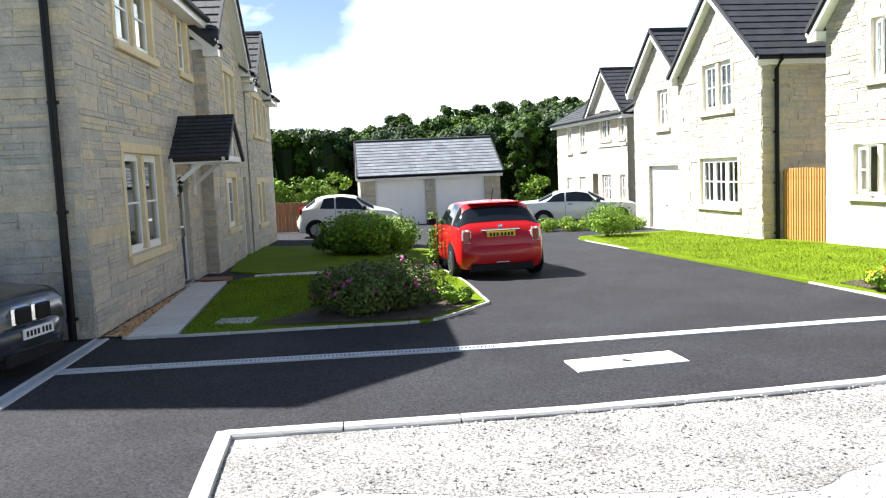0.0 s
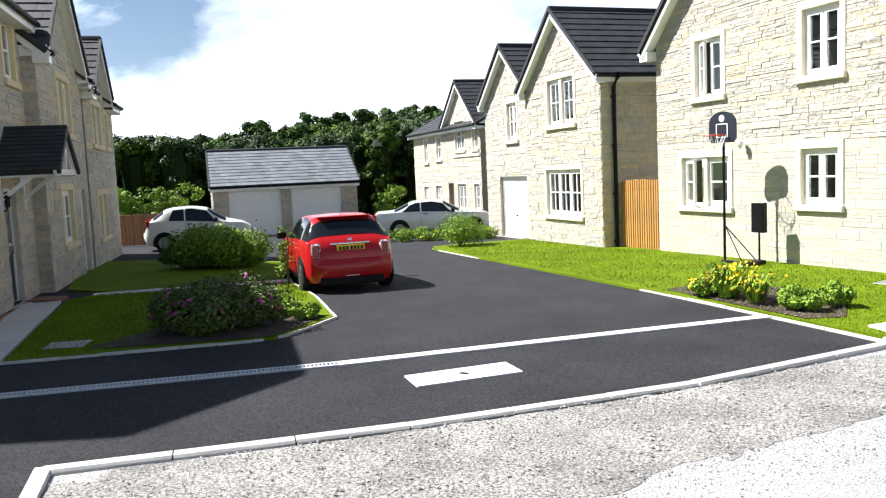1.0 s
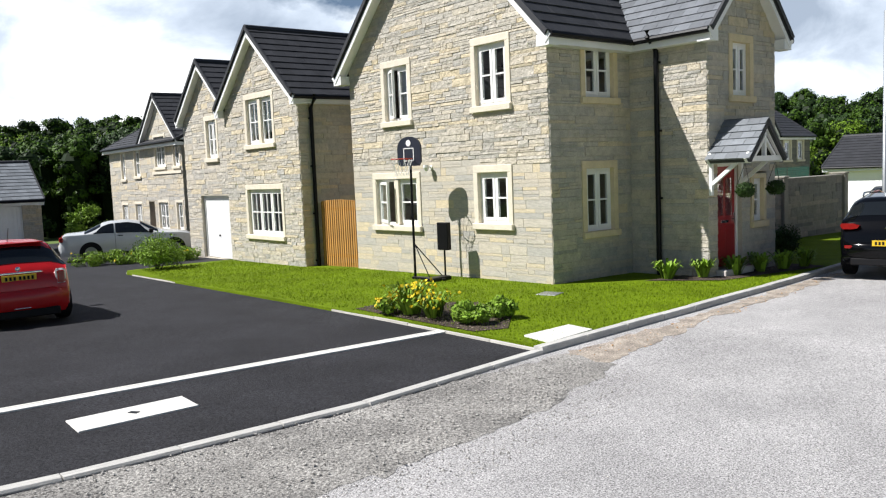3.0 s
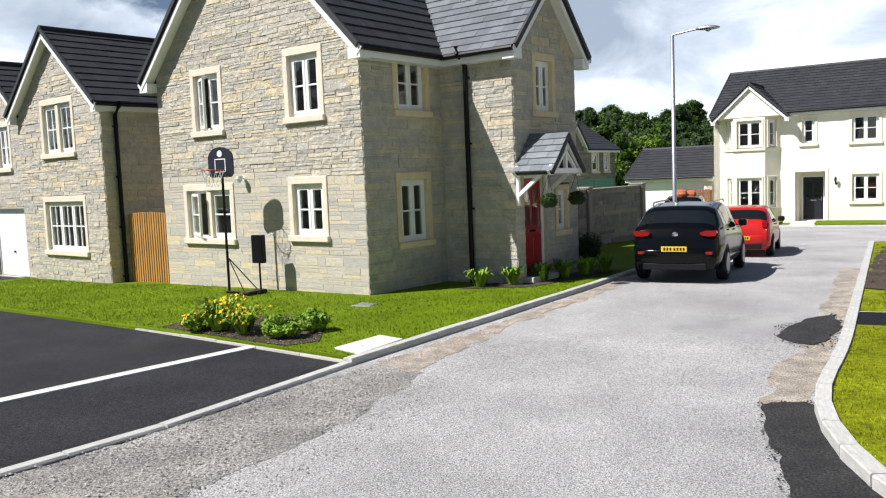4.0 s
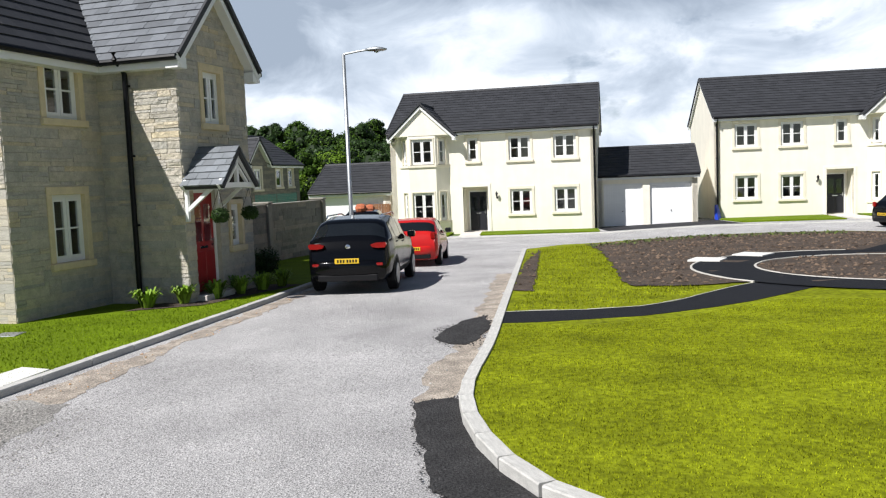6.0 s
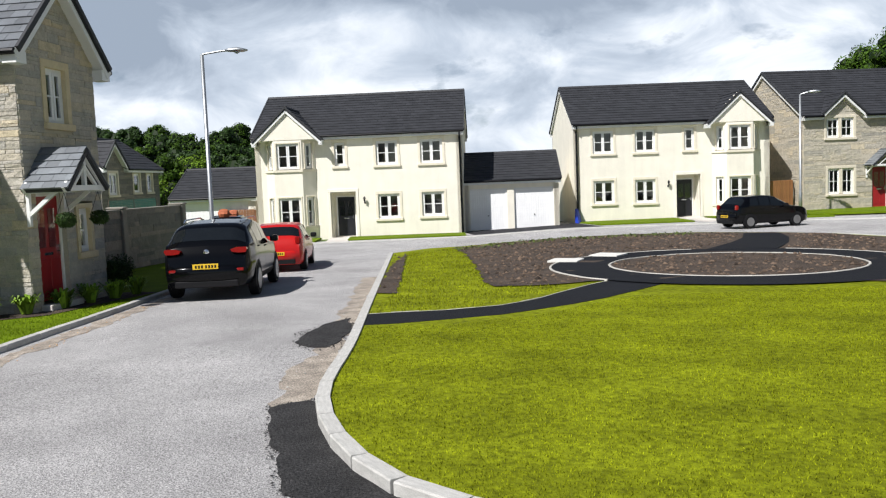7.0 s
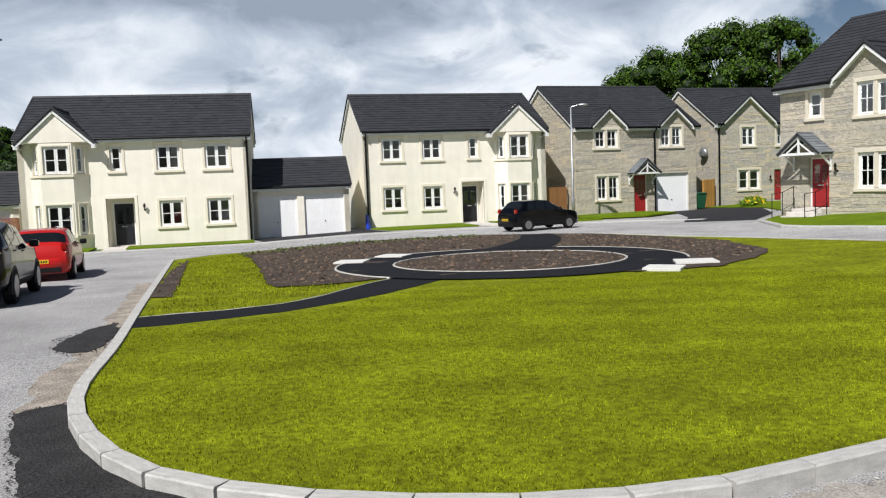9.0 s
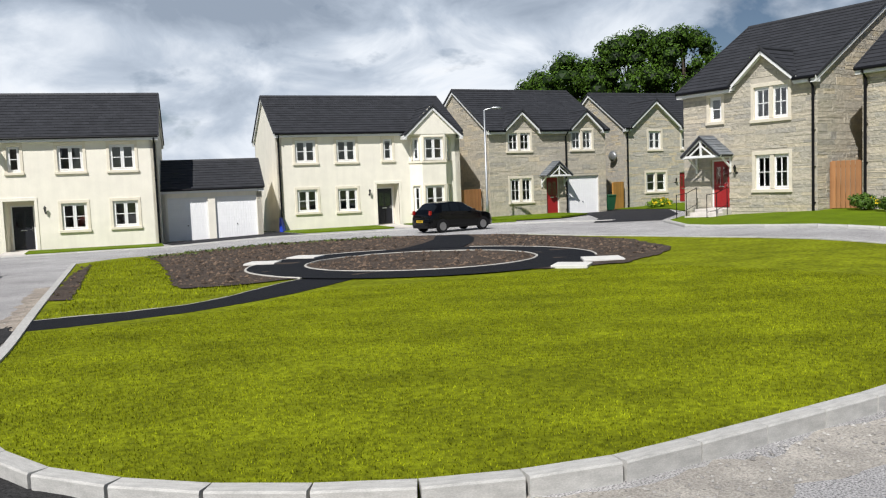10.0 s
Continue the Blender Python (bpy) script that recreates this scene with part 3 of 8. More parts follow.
def tiles(house, O, U, V, poly, mat="tile", gauge=0.30, tile_w=0.33, pieces=False, seed=3):
    """A roof face: a slab with overlapping tiles. poly is its outline in metres along the eave (U) and up the slope (V)."""
    O, U, V = Vector(O), Vector(U).normalized(), Vector(V).normalized()
    N = U.cross(V)
    if N.z < 0:
        N = -N
    slab = Geo()
    lo = [O + U * a + V * b - N * 0.02 for a, b in poly]
    n = len(lo)
    slab.v = lo + [p - N * 0.07 for p in lo]
    slab.f = [tuple(range(n)), tuple(reversed(range(n, 2 * n)))] + [(i, n + i, n + (i + 1) % n, (i + 1) % n) for i in range(n)]
    roof = slab.part("roof", M["tile"], house)
    rng = random.Random(seed)
    t = Geo()
    vmax = max(b for _, b in poly)
    v, row = 0.0, 0

    def span(y):
        xs = []
        for (x0, y0), (x1, y1) in zip(poly, poly[1:] + poly[:1]):
            if (y0 - y) * (y1 - y) < 0:
                xs.append(x0 + (x1 - x0) * (y - y0) / (y1 - y0))
        return (min(xs), max(xs)) if len(xs) > 1 else None

    while v < vmax - 0.05:
        e = min(v + gauge, vmax)
        sp, sp2 = span(v + 0.02), span(max(v + 0.03, e - 0.02))
        if sp and sp2:
            a = sp[0] - (tile_w / 2 if row % 2 else 0)
            while a < sp[1]:
                b = a + tile_w
                c = [max(a, sp[0]), min(b, sp[1]), min(max(b, sp2[0]), sp2[1]), max(min(a, sp2[1]), sp2[0])]
                if c[1] - c[0] > 0.02 or c[2] - c[3] > 0.02:
                    g = 0.003
                    h = 0.028 + rng.uniform(-0.004, 0.004)
                    p = [O + U * (c[0] + g) + V * v, O + U * (c[1] - g) + V * v, O + U * (c[2] - g) + V * (e + 0.03), O + U * (c[3] + g) + V * (e + 0.03)]
                    k = len(t.v)
                    t.v += [p[0] - N * 0.01, p[1] - N * 0.01, p[0] + N * h, p[1] + N * h, p[2] + N * 0.004, p[3] + N * 0.004]
                    t.f += [(k, k + 1, k + 3, k + 2), (k + 2, k + 3, k + 4, k + 5), (k, k + 2, k + 5), (k + 1, k + 4, k + 3)]
                    if pieces:
                        link("tile", mesh_of("tile", t.v[k:], [tuple(i - k for i in q) for q in t.f[-4:]], M["tile_piece"]), roof)
                        t.v, t.f = t.v[:k], t.f[:-4]
                a = b
        v = e
        row += 1
    if t.v:
        t.part("tiles", M[mat], roof, kind="stuff")
    return roof


def gable_roof(house, x0, x1, y0, y1, eave, pitch, ridge="x", over=0.30, verge=0.25, white="white", ends=(True, True), gutters=(True, True), pieces=False, gauge=0.30, notches=(), cover="tile"):
    """A roof with two slopes over a block; its white verges, fascias and soffits, and black gutters."""
    P = math.tan(radians(pitch))
    if ridge == "x":
        a0, a1, b0, b1, sw = x0 - (verge if ends[0] else 0), x1 + (verge if ends[1] else 0), y0, y1, False
    else:
        a0, a1, b0, b1, sw = y0 - (verge if ends[0] else 0), y1 + (verge if ends[1] else 0), x0, x1, True

    def pt(a, b, z):
        return Vector((b, a, z)) if sw else Vector((a, b, z))

    mid = (b0 + b1) / 2
    half = mid - b0 + over
    zr = eave + (mid - b0) * P + 0.06
    ze = eave - over * P + 0.06
    sl = math.hypot(half, half * P)
    for sgn, bb in ((1, b0 - over), (-1, b1 + over)):
        cuts = sorted(notches) if sgn == 1 else []
        left, start = 0.0, 0.0
        lv = 0.0
        for c, hw, p in cuts:
            c, rise = c - a0, hw * math.tan(radians(p))
            vn = min(sl - 0.1, rise / math.sin(radians(pitch)) + over / math.cos(radians(pitch)))
            poly = [(start, 0), (c - hw, 0), (c, vn), (c, sl), (left, sl)] + ([(left, lv)] if lv else [])
            tiles(house, pt(a0, bb, ze), pt(a1, bb, ze) - pt(a0, bb, ze), pt(a0, mid, zr) - pt(a0, bb, ze), poly, cover, pieces=pieces, seed=int(abs(eave * 100)) + sgn, gauge=gauge)
            start, left, lv = c + hw, c, vn
        poly = [(start, 0), (a1 - a0, 0), (a1 - a0, sl), (left, sl)] + ([(left, lv)] if lv else [])
        tiles(house, pt(a0, bb, ze), pt(a1, bb, ze) - pt(a0, bb, ze), pt(a0, mid, zr) - pt(a0, bb, ze), poly, cover, pieces=pieces, seed=int(abs(eave * 100)) + sgn, gauge=gauge)
    rt = Geo()
    rt.tube([pt(a0 - 0.01, mid, zr - 0.02), pt(a1 + 0.01, mid, zr - 0.02)], 0.10, 8)
    rt.part("ridge", M["tile"], house)
    for i, a in enumerate((a0, a1)):
        if not ends[i]:
            continue
        s = -1 if i == 0 else 1
        b = Geo()
        k = Geo()
        for bb in (b0 - over, b1 + over):
            q0, q1 = pt(a - s * 0.03, bb, ze - 0.13), pt(a - s * 0.03, mid, zr - 0.13)
            b.beam(q0, q1, 0.03, 0.2, (0, 0, 1))
            b.beam(pt(a - s * 0.16, bb, ze - 0.2), pt(a - s * 0.16, mid, zr - 0.2), 0.24, 0.02, (0, 0, 1))
            k.beam(pt(a + s * 0.005, bb, ze - 0.005), pt(a + s * 0.005, mid, zr - 0.005), 0.06, 0.09, (0, 0, 1))
        for bb, sg in ((b0 - over, 1), (b1 + over, -1)):
            c = [pt(a - s * 0.03 - 0.0 * s, bb - 0.01 * sg, ze - 0.22), pt(a - s * 0.3, bb + (over + 0.02) * sg, ze + 0.0)]
            b.box(min(c[0].x, c[1].x), max(c[0].x, c[1].x), min(c[0].y, c[1].y), max(c[0].y, c[1].y), ze - 0.24, ze - 0.03)
        b.part("bargeboard", M[white], house)
        k.part("verge_cap", M["tile"], house)
    for i, (bb, sg) in enumerate(((b0 - over, 1), (b1 + over, -1))):
        runs, st = [], a0
        for c, hw, p in (sorted(notches) if i == 0 else []):
            runs.append((st, c - hw))
            st = c + hw
        runs.append((st, a1))
        for r0, r1 in runs:
            if r1 - r0 < 0.15:
                continue
            f = Geo()
            f.beam(pt(r0 + 0.04, bb + 0.015 * sg, ze - 0.12), pt(r1 - 0.04, bb + 0.015 * sg, ze - 0.12), 0.025, 0.2)
            f.beam(pt(r0 + 0.04, bb + (over / 2 + 0.02) * sg, ze - 0.21), pt(r1 - 0.04, bb + (over / 2 + 0.02) * sg, ze - 0.21), over, 0.02)
            f.part("fascia", M[white], house)
            if gutters[i]:
                q = Geo()
                q.tube([pt(r0 + 0.02, bb - 0.055 * sg, ze - 0.05), pt(r1 - 0.02, bb - 0.055 * sg, ze - 0.05)], 0.058, 8)
                q.part("gutter", M["black"], house)
    return zr


def gable_top(w, eave, pitch, lo=0.0):
    return [(0, eave), (w / 2, eave + w / 2 * math.tan(radians(pitch))), (w, eave)]


def downpipe(house, F, u, z0, z1, neck=0.3):
    g = Geo()
    g.tube([(u, -0.09 - neck, z1), (u, -0.09 - neck, z1 - 0.12), (u, -0.09, z1 - 0.12 - neck * 0.9), (u, -0.09, z0)], 0.052, 10)
    for z in np.linspace(z0 + 0.3, z1 - 0.6, 4):
        g.box(u - 0.06, u + 0.06, -0.1, 0, z - 0.02, z + 0.02)
    return place(F, g).part("downpipe", M["black"], house)


def front_door(house, F, u0, u1, z0, z1, mat, recess=0.1, step=True):
    f = Geo()
    k = 0.06
    for a, b, c, e in ((u0, u0 + k, z0, z1), (u1 - k, u1, z0, z1), (u0 + k, u1 - k, z1 - k, z1)):
        f.box(a, b, recess - 0.01, recess + 0.08, c, e)
    d = place(F, f).part("door", M["white"], house)
    l = Geo()
    a, b = u0 + k, u1 - k
    l.box(a, b, recess + 0.02, recess + 0.06, z0 + 0.03, z1 - k)
    m, h = (a + b) / 2, z1 - z0
    for p, q in ((a + 0.09, m - 0.04), (m + 0.04, b - 0.09)):
        l.bevel_box(p, q, recess + 0.008, recess + 0.03, z0 + 0.18, z0 + 0.40 * h, 0.008)
    place(F, l).part("leaf", M[mat], d)
    for p, q in ((a + 0.11, m - 0.05), (m + 0.05, b - 0.11)):
        g = Geo()
        g.box(p, q, recess + 0.012, recess + 0.018, z0 + 0.5 * h, z0 + 0.86 * h)
        place(F, g).part("glazing", M["pane"], d)
    g = Geo()
    g.beam((b - 0.07, recess - 0.02, z0 + 0.46 * h), (b - 0.17, recess - 0.02, z0 + 0.46 * h), 0.02, 0.02)
    g.box(b - 0.085, b - 0.055, recess - 0.02, recess + 0.02, z0 + 0.42 * h, z0 + 0.52 * h)
    place(F, g).part("handle", M["chrome"], d)
    g = Geo()
    g.box(m - 0.13, m + 0.13, recess + 0.004, recess + 0.02, z0 + 0.43 * h, z0 + 0.455 * h)
    place(F, g).part("letter_plate", M["chrome"], d)
    if step:
        s = Geo()
        s.bevel_box(u0 - 0.08, u1 + 0.08, -0.22, 0.1, z0 - 0.12, z0, 0.01)
        place(F, s).part("step", M["slab"], d)
    return d


def garage_door(house, F, u0, u1, z0, z1, recess=0.12):
    f = Geo()
    k = 0.07
    for a, b, c, e in ((u0, u0 + k, z0, z1), (u1 - k, u1, z0, z1), (u0 + k, u1 - k, z1 - k, z1)):
        f.box(a, b, recess - 0.03, recess + 0.06, c, e)
    d = place(F, f).part("garage_door", M["white"], house)
    p = Geo()
    a, b = u0 + k, u1 - k
    n, low, up = 16, [], []
    for i in range(n):
        x0, x1 = a + (b - a) * i / n, a + (b - a) * (i + 1) / n
        for x, y in ((x0, recess + 0.008), (x0 + 0.012, recess), (x1 - 0.012, recess), (x1, recess + 0.008)):
            low.append((x, y, z0 + 0.02))
            up.append((x, y, z1 - k))
    low += [(b, recess + 0.04, z0 + 0.02), (a, recess + 0.04, z0 + 0.02)]
    up += [(b, recess + 0.04, z1 - k), (a, recess + 0.04, z1 - k)]
    p.rings([low, up])
    place(F, p).part("panel", M["white_door"], d)
    h = Geo()
    h.lathe([(0.03, -0.03), (0.03, 0.02)], 10, "y", ((u0 + u1) / 2, recess - 0.01, z0 + 0.75))
    place(F, h).part("handle", M["black"], d)
    return d


def porch(house, F, u0, u1, z, out=0.95, rise=0.72, post_mat="white", cover="slate"):
    """A gabled canopy on raking brackets, with an open truss in its gable."""
    m = (u0 + u1) / 2
    h = (u1 - u0) / 2
    sl = math.hypot(h + 0.1, rise + rise * 0.1 / h)
    can = Geo()
    can.beam((u0, -out + 0.04, z - 0.05), (u1, -out + 0.04, z - 0.05), 0.07, 0.10)
    ob = place(F, can).part("porch", M[post_mat], house)

    def bar(name, *args):
        g = Geo()
        g.beam(*args)
        place(F, g).part(name, M[post_mat], ob)

    bar("beam", (u0, -0.04, z - 0.05), (u1, -0.04, z - 0.05), 0.07, 0.10)
    for s in (-1, 1):
        bar("beam", (m + s * (h - 0.02), 0.0, z - 0.06), (m + s * (h - 0.02), -out, z - 0.06), 0.07, 0.13)
        for y in (-out + 0.04, -0.04):
            bar("rafter", (m + s * (h + 0.08), y - 0.01, z - 0.08), (m, y - 0.01, z + rise - 0.06), 0.05, 0.11)
        bar("strut", (m + s * h * 0.62, -out + 0.04, z), (m, -out + 0.04, z + rise * 0.55), 0.05, 0.06, (0, 1, 0))
    bar("king_post", (m, -out + 0.04, z), (m, -out + 0.04, z + rise), 0.07, 0.07, (0, 1, 0))
    for s in (-1, 1):
        b = Geo()
        b.beam((m + s * (h - 0.06), 0.0, z - 0.55), (m + s * (h - 0.06), -0.58, z - 0.1), 0.06, 0.07)
        b.beam((m + s * (h - 0.06), -0.035, z - 0.72), (m + s * (h - 0.06), -0.035, z - 0.1), 0.07, 0.07, (0, 1, 0))
        place(F, b).part("bracket", M[post_mat], ob)
    O = F @ Vector((m - h - 0.1, -out - 0.06, z - rise * 0.1 / h + 0.06))
    top = F @ Vector((m, -out - 0.06, z + rise + 0.06))
    inn = F.to_3x3() @ Vector((0, 1, 0))
    tiles(ob, O, inn, top - O, [(0, 0), (out + 0.06, 0), (out + 0.06, sl), (0, sl)], cover, gauge=0.12 if cover == "tile" else 0.17, tile_w=0.25)
    O2 = F @ Vector((m + h + 0.1, -out - 0.06, z - rise * 0.1 / h + 0.06))
    tiles(ob, O2, inn, top - O2, [(0, 0), (out + 0.06, 0), (out + 0.06, sl), (0, sl)], cover, gauge=0.12 if cover == "tile" else 0.17, tile_w=0.25)
    return ob


def coach_lamp(m, label="black coach lantern on the wall"):
    e = thing("wall_lamp", m, label, "wall lamp", "door lamps")
    g = Geo()
    g.lathe([(0.05, -0.02), (0.05, 0.0)], 10, "y", (0, 0, 0.0))
    g.tube([(0, -0.01, 0), (0, -0.10, -0.03), (0, -0.15, 0.04)], 0.012, 6)
    g.part("bracket", M["black"], e)
    g = Geo()
    g.lathe([(0.03, 0.04), (0.035, 0.05), (0.055, 0.2), (0.075, 0.21), (0.03, 0.28), (0.012, 0.32)], 6, "z", (0, -0.15, 0))
    g.part("lantern", M["black"], e)
    g = Geo()
    g.lathe([(0.042, 0.055), (0.058, 0.195)], 6, "z", (0, -0.15, 0))
    g.part("glass", M["pane"], e)
    return e


def room_shell(house, x0, x1, y0, y1, eave):
    """Floors and a cross wall inside, so that the windows look into dim rooms."""
    g = Geo()
    g.box(x0 + 0.32, x1 - 0.32, y0 + 0.32, y1 - 0.32, 2.42, 2.62)
    g.box(x0 + 0.32, x1 - 0.32, y0 + 0.32, y1 - 0.32, eave - 0.1, eave - 0.04)
    g.box(x0 + 0.32, x1 - 0.32, y0 + 0.32, y1 - 0.32, -0.12, -0.02)
    g.part("floor", M["room"], house)
    g = Geo()
    ym = min(y0 + 3.2, (y0 + y1) / 2)
    g.box(x0 + 0.32, x1 - 0.32, ym, ym + 0.1, -0.02, eave - 0.1)
    g.part("partition", M["room"], house)

# ---- the houses ----
def house_corner():
    """The corner house with the hoop before it: main gable and a side wing with a porch."""
    h = thing("house", pose(-8.84, 18.90, -0.12, 0, 0, -31.9), "buff sandstone corner house with grey tiled gables", "house", "stone houses")
    W, EV, D = 6.58, 5.02, 6.6
    F = face_frame(0, 0)
    ws = [(1.46, 2.33, 3.55, 4.78, 2, False, (0,)), (4.60, 5.48, 3.64, 4.86, 2, False, ()), (0.94, 2.52, 1.14, 2.22, 2, True, (0,)), (4.56, 5.44, 1.25, 2.29, 2, False, ())]
    wall(h, F, W, gable_top(W, EV + 0.05, 45), [hole(*w[:4]) for w in ws], seed=11, course=0.125, pieces=lambda u, n, z, t: z > 0.0 and t < 3.2)
    for u0, u1, z0, z1, n, mul, aj in ws:
        window(h, F, u0, u1, z0, z1, n, mullion=mul, ajar=aj)
    S = face_frame(W, 0, 90)
    ss = [(1.04, 1.91, 3.68, 4.76), (1.01, 1.85, 1.04, 2.29)]
    wall(h, S, 2.45, EV, [hole(*w) for w in ss], seed=12, course=0.13)
    for w in ss:
        window(h, S, *w, 2, dress="dressing")
    X = face_frame(W, 2.45)
    wall(h, X, 1.80, EV, [], seed=13, course=0.13)
    downpipe(h, X, 0.72, 0.0, EV - 0.1, 0.28)
    E = face_frame(W + 1.80, 2.45, 90)
    es = [(0.86, 1.50, 3.60, 4.64)]
    sm = [(1.62, 2.02, 1.08, 1.95)]
    dr = (0.30, 1.18, 0.22, 2.28)
    wall(h, E, 2.5, gable_top(2.5, EV + 0.05, 47), [hole(*w) for w in es + sm] + [dr], seed=14, course=0.13)
    window(h, E, *es[0], 2, dress="dressing")
    window(h, E, *sm[0], 1, dress="dressing", band=0.09)
    front_door(h, E, *dr, "door_red")
    porch(h, E, -0.02, 1.16, 2.40, 0.86, 0.64)
    wall(h, face_frame(W + 1.80, 4.95, 180), 1.8, EV, blind=True)
    wall(h, face_frame(W, 4.95, 90), D - 4.95, EV, seed=15)
    wall(h, face_frame(W, D, 180), W, gable_top(W, EV, 45), blind=True)
    wall(h, face_frame(0, D, 270), D, EV, seed=16)
    gable_roof(h, 0, W, 0, D, EV, 45, "y", 0.28, 0.30, gutters=(True, True))
    gable_roof(h, 3.2, W + 1.80, 2.45, 4.95, EV, 47, "x", 0.26, 0.26, ends=(False, True), gauge=0.22, pieces=True)
    room_shell(h, 0, W, 0, D, EV)
    return h


def house_row_near():
    """The next house along: two front gables, the left one over its garage."""
    h = thing("house", pose(-17.69, 24.14, -0.28, 0, 0, -33.5), "buff sandstone house with two front gables and garage", "house", "stone houses")
    EV = 4.75
    F = face_frame(3.95, 0)
    ws = [(1.55, 3.12, 3.50, 4.78, 2, (2, 2), True), (1.33, 3.42, 0.92, 2.22, 3, (2, 2), False)]
    wall(h, F, 4.55, gable_top(4.55, EV, 40), [hole(*w[:4]) for w in ws], seed=21, course=0.13)
    for w in ws:
        window(h, F, *w[:4], w[4], bars=w[5], mullion=w[6])
    G = face_frame(0, 0.25)
    gs = [(1.95, 2.72, 3.25, 4.45)]
    gd = (1.16, 3.36, 0.0, 2.05)
    dk = (3.5, 3.95, 0.0, 2.25)
    wall(h, G, 3.95, gable_top(3.95, EV - 0.1, 40), [hole(*gs[0]), gd, dk], seed=22, course=0.15)
    window(h, G, *gs[0], 2)
    garage_door(h, G, *gd)
    d = Geo()
    d.box(3.5, 3.95, 0.9, 0.95, 0, 2.25)
    place(G, d).part("door", M["timber_dark"], h)
    S = face_frame(8.5, 0, 90)
    wall(h, S, 9.0, [(0, EV), (3.0, EV), (6.0, EV + 2.5), (9.0, EV)], seed=23, course=0.15)
    downpipe(h, S, 0.35, 0.0, EV - 0.1, 0.22)
    wall(h, face_frame(8.5, 9, 180), 8.5, EV, blind=True)
    wall(h, face_frame(0, 9, 270), 8.75, EV, seed=24)
    gable_roof(h, 3.95, 8.5, 0, 6, EV, 40, "y", 0.2, 0.25, ends=(True, False))
    gable_roof(h, 0, 3.95, 0.25, 6, EV - 0.1, 40, "y", 0.12, 0.25, ends=(True, False))
    gable_roof(h, 0, 8.5, 3.0, 9, EV, 40, "x", 0.2, 0.2)
    room_shell(h, 0, 8.5, 0.25, 9, EV)
    return h


def house_row_far():
    h = thing("house", pose(-30.18, 35.72, -0.72, 0, 0, -33.5), "buff sandstone house with a gabled bay", "house", "stone houses")
    EV = 4.9
    F = face_frame(0, 0)
    ws = [(1.9, 2.5, 3.25, 4.5), (3.9, 4.65, 3.35, 4.6), (1.6, 2.45, 0.85, 1.95), (3.6, 4.55, 0.95, 2.0), (6.75, 8.05, 3.70, 5.05), (6.85, 8.05, 0.85, 2.1), (9.05, 9.75, 3.7, 4.85), (9.05, 9.75, 0.9, 2.1)]
    dk = (5.55, 6.3, 0.0, 2.15)
    wall(h, F, 10.0, [(0, EV), (5.2, EV), (7.55, EV + 2.0), (9.9, EV), (10, EV)], [hole(*w, band=0.1) for w in ws] + [dk], seed=31, course=0.2)
    for w in ws:
        window(h, F, *w, 2 if w[1] - w[0] > 0.8 else 1, bars=(2, 2), band=0.1)
    d = Geo()
    d.box(5.55, 6.3, 0.5, 0.55, 0, 2.15)
    place(F, d).part("door", M["timber_dark"], h)
    sc = Geo()
    sc.box(6.4, 9.95, -0.06, 0, 3.38, 3.5)
    sc.part("string_course", M["dressing_pale"], h)
    wall(h, face_frame(10, 0, 90), 8.0, EV, blind=True)
    wall(h, face_frame(10, 8, 180), 10, EV, blind=True)
    wall(h, face_frame(0, 8, 270), 8, EV, seed=32, course=0.2)
    gable_roof(h, 5.2, 9.9, 0, 4, EV, 40, "y", 0.2, 0.25, ends=(True, False))
    gable_roof(h, 0, 10, 0, 8, EV, 28, "x", 0.3, 0.2)
    room_shell(h, 0, 10, 0, 8, EV)
    return h


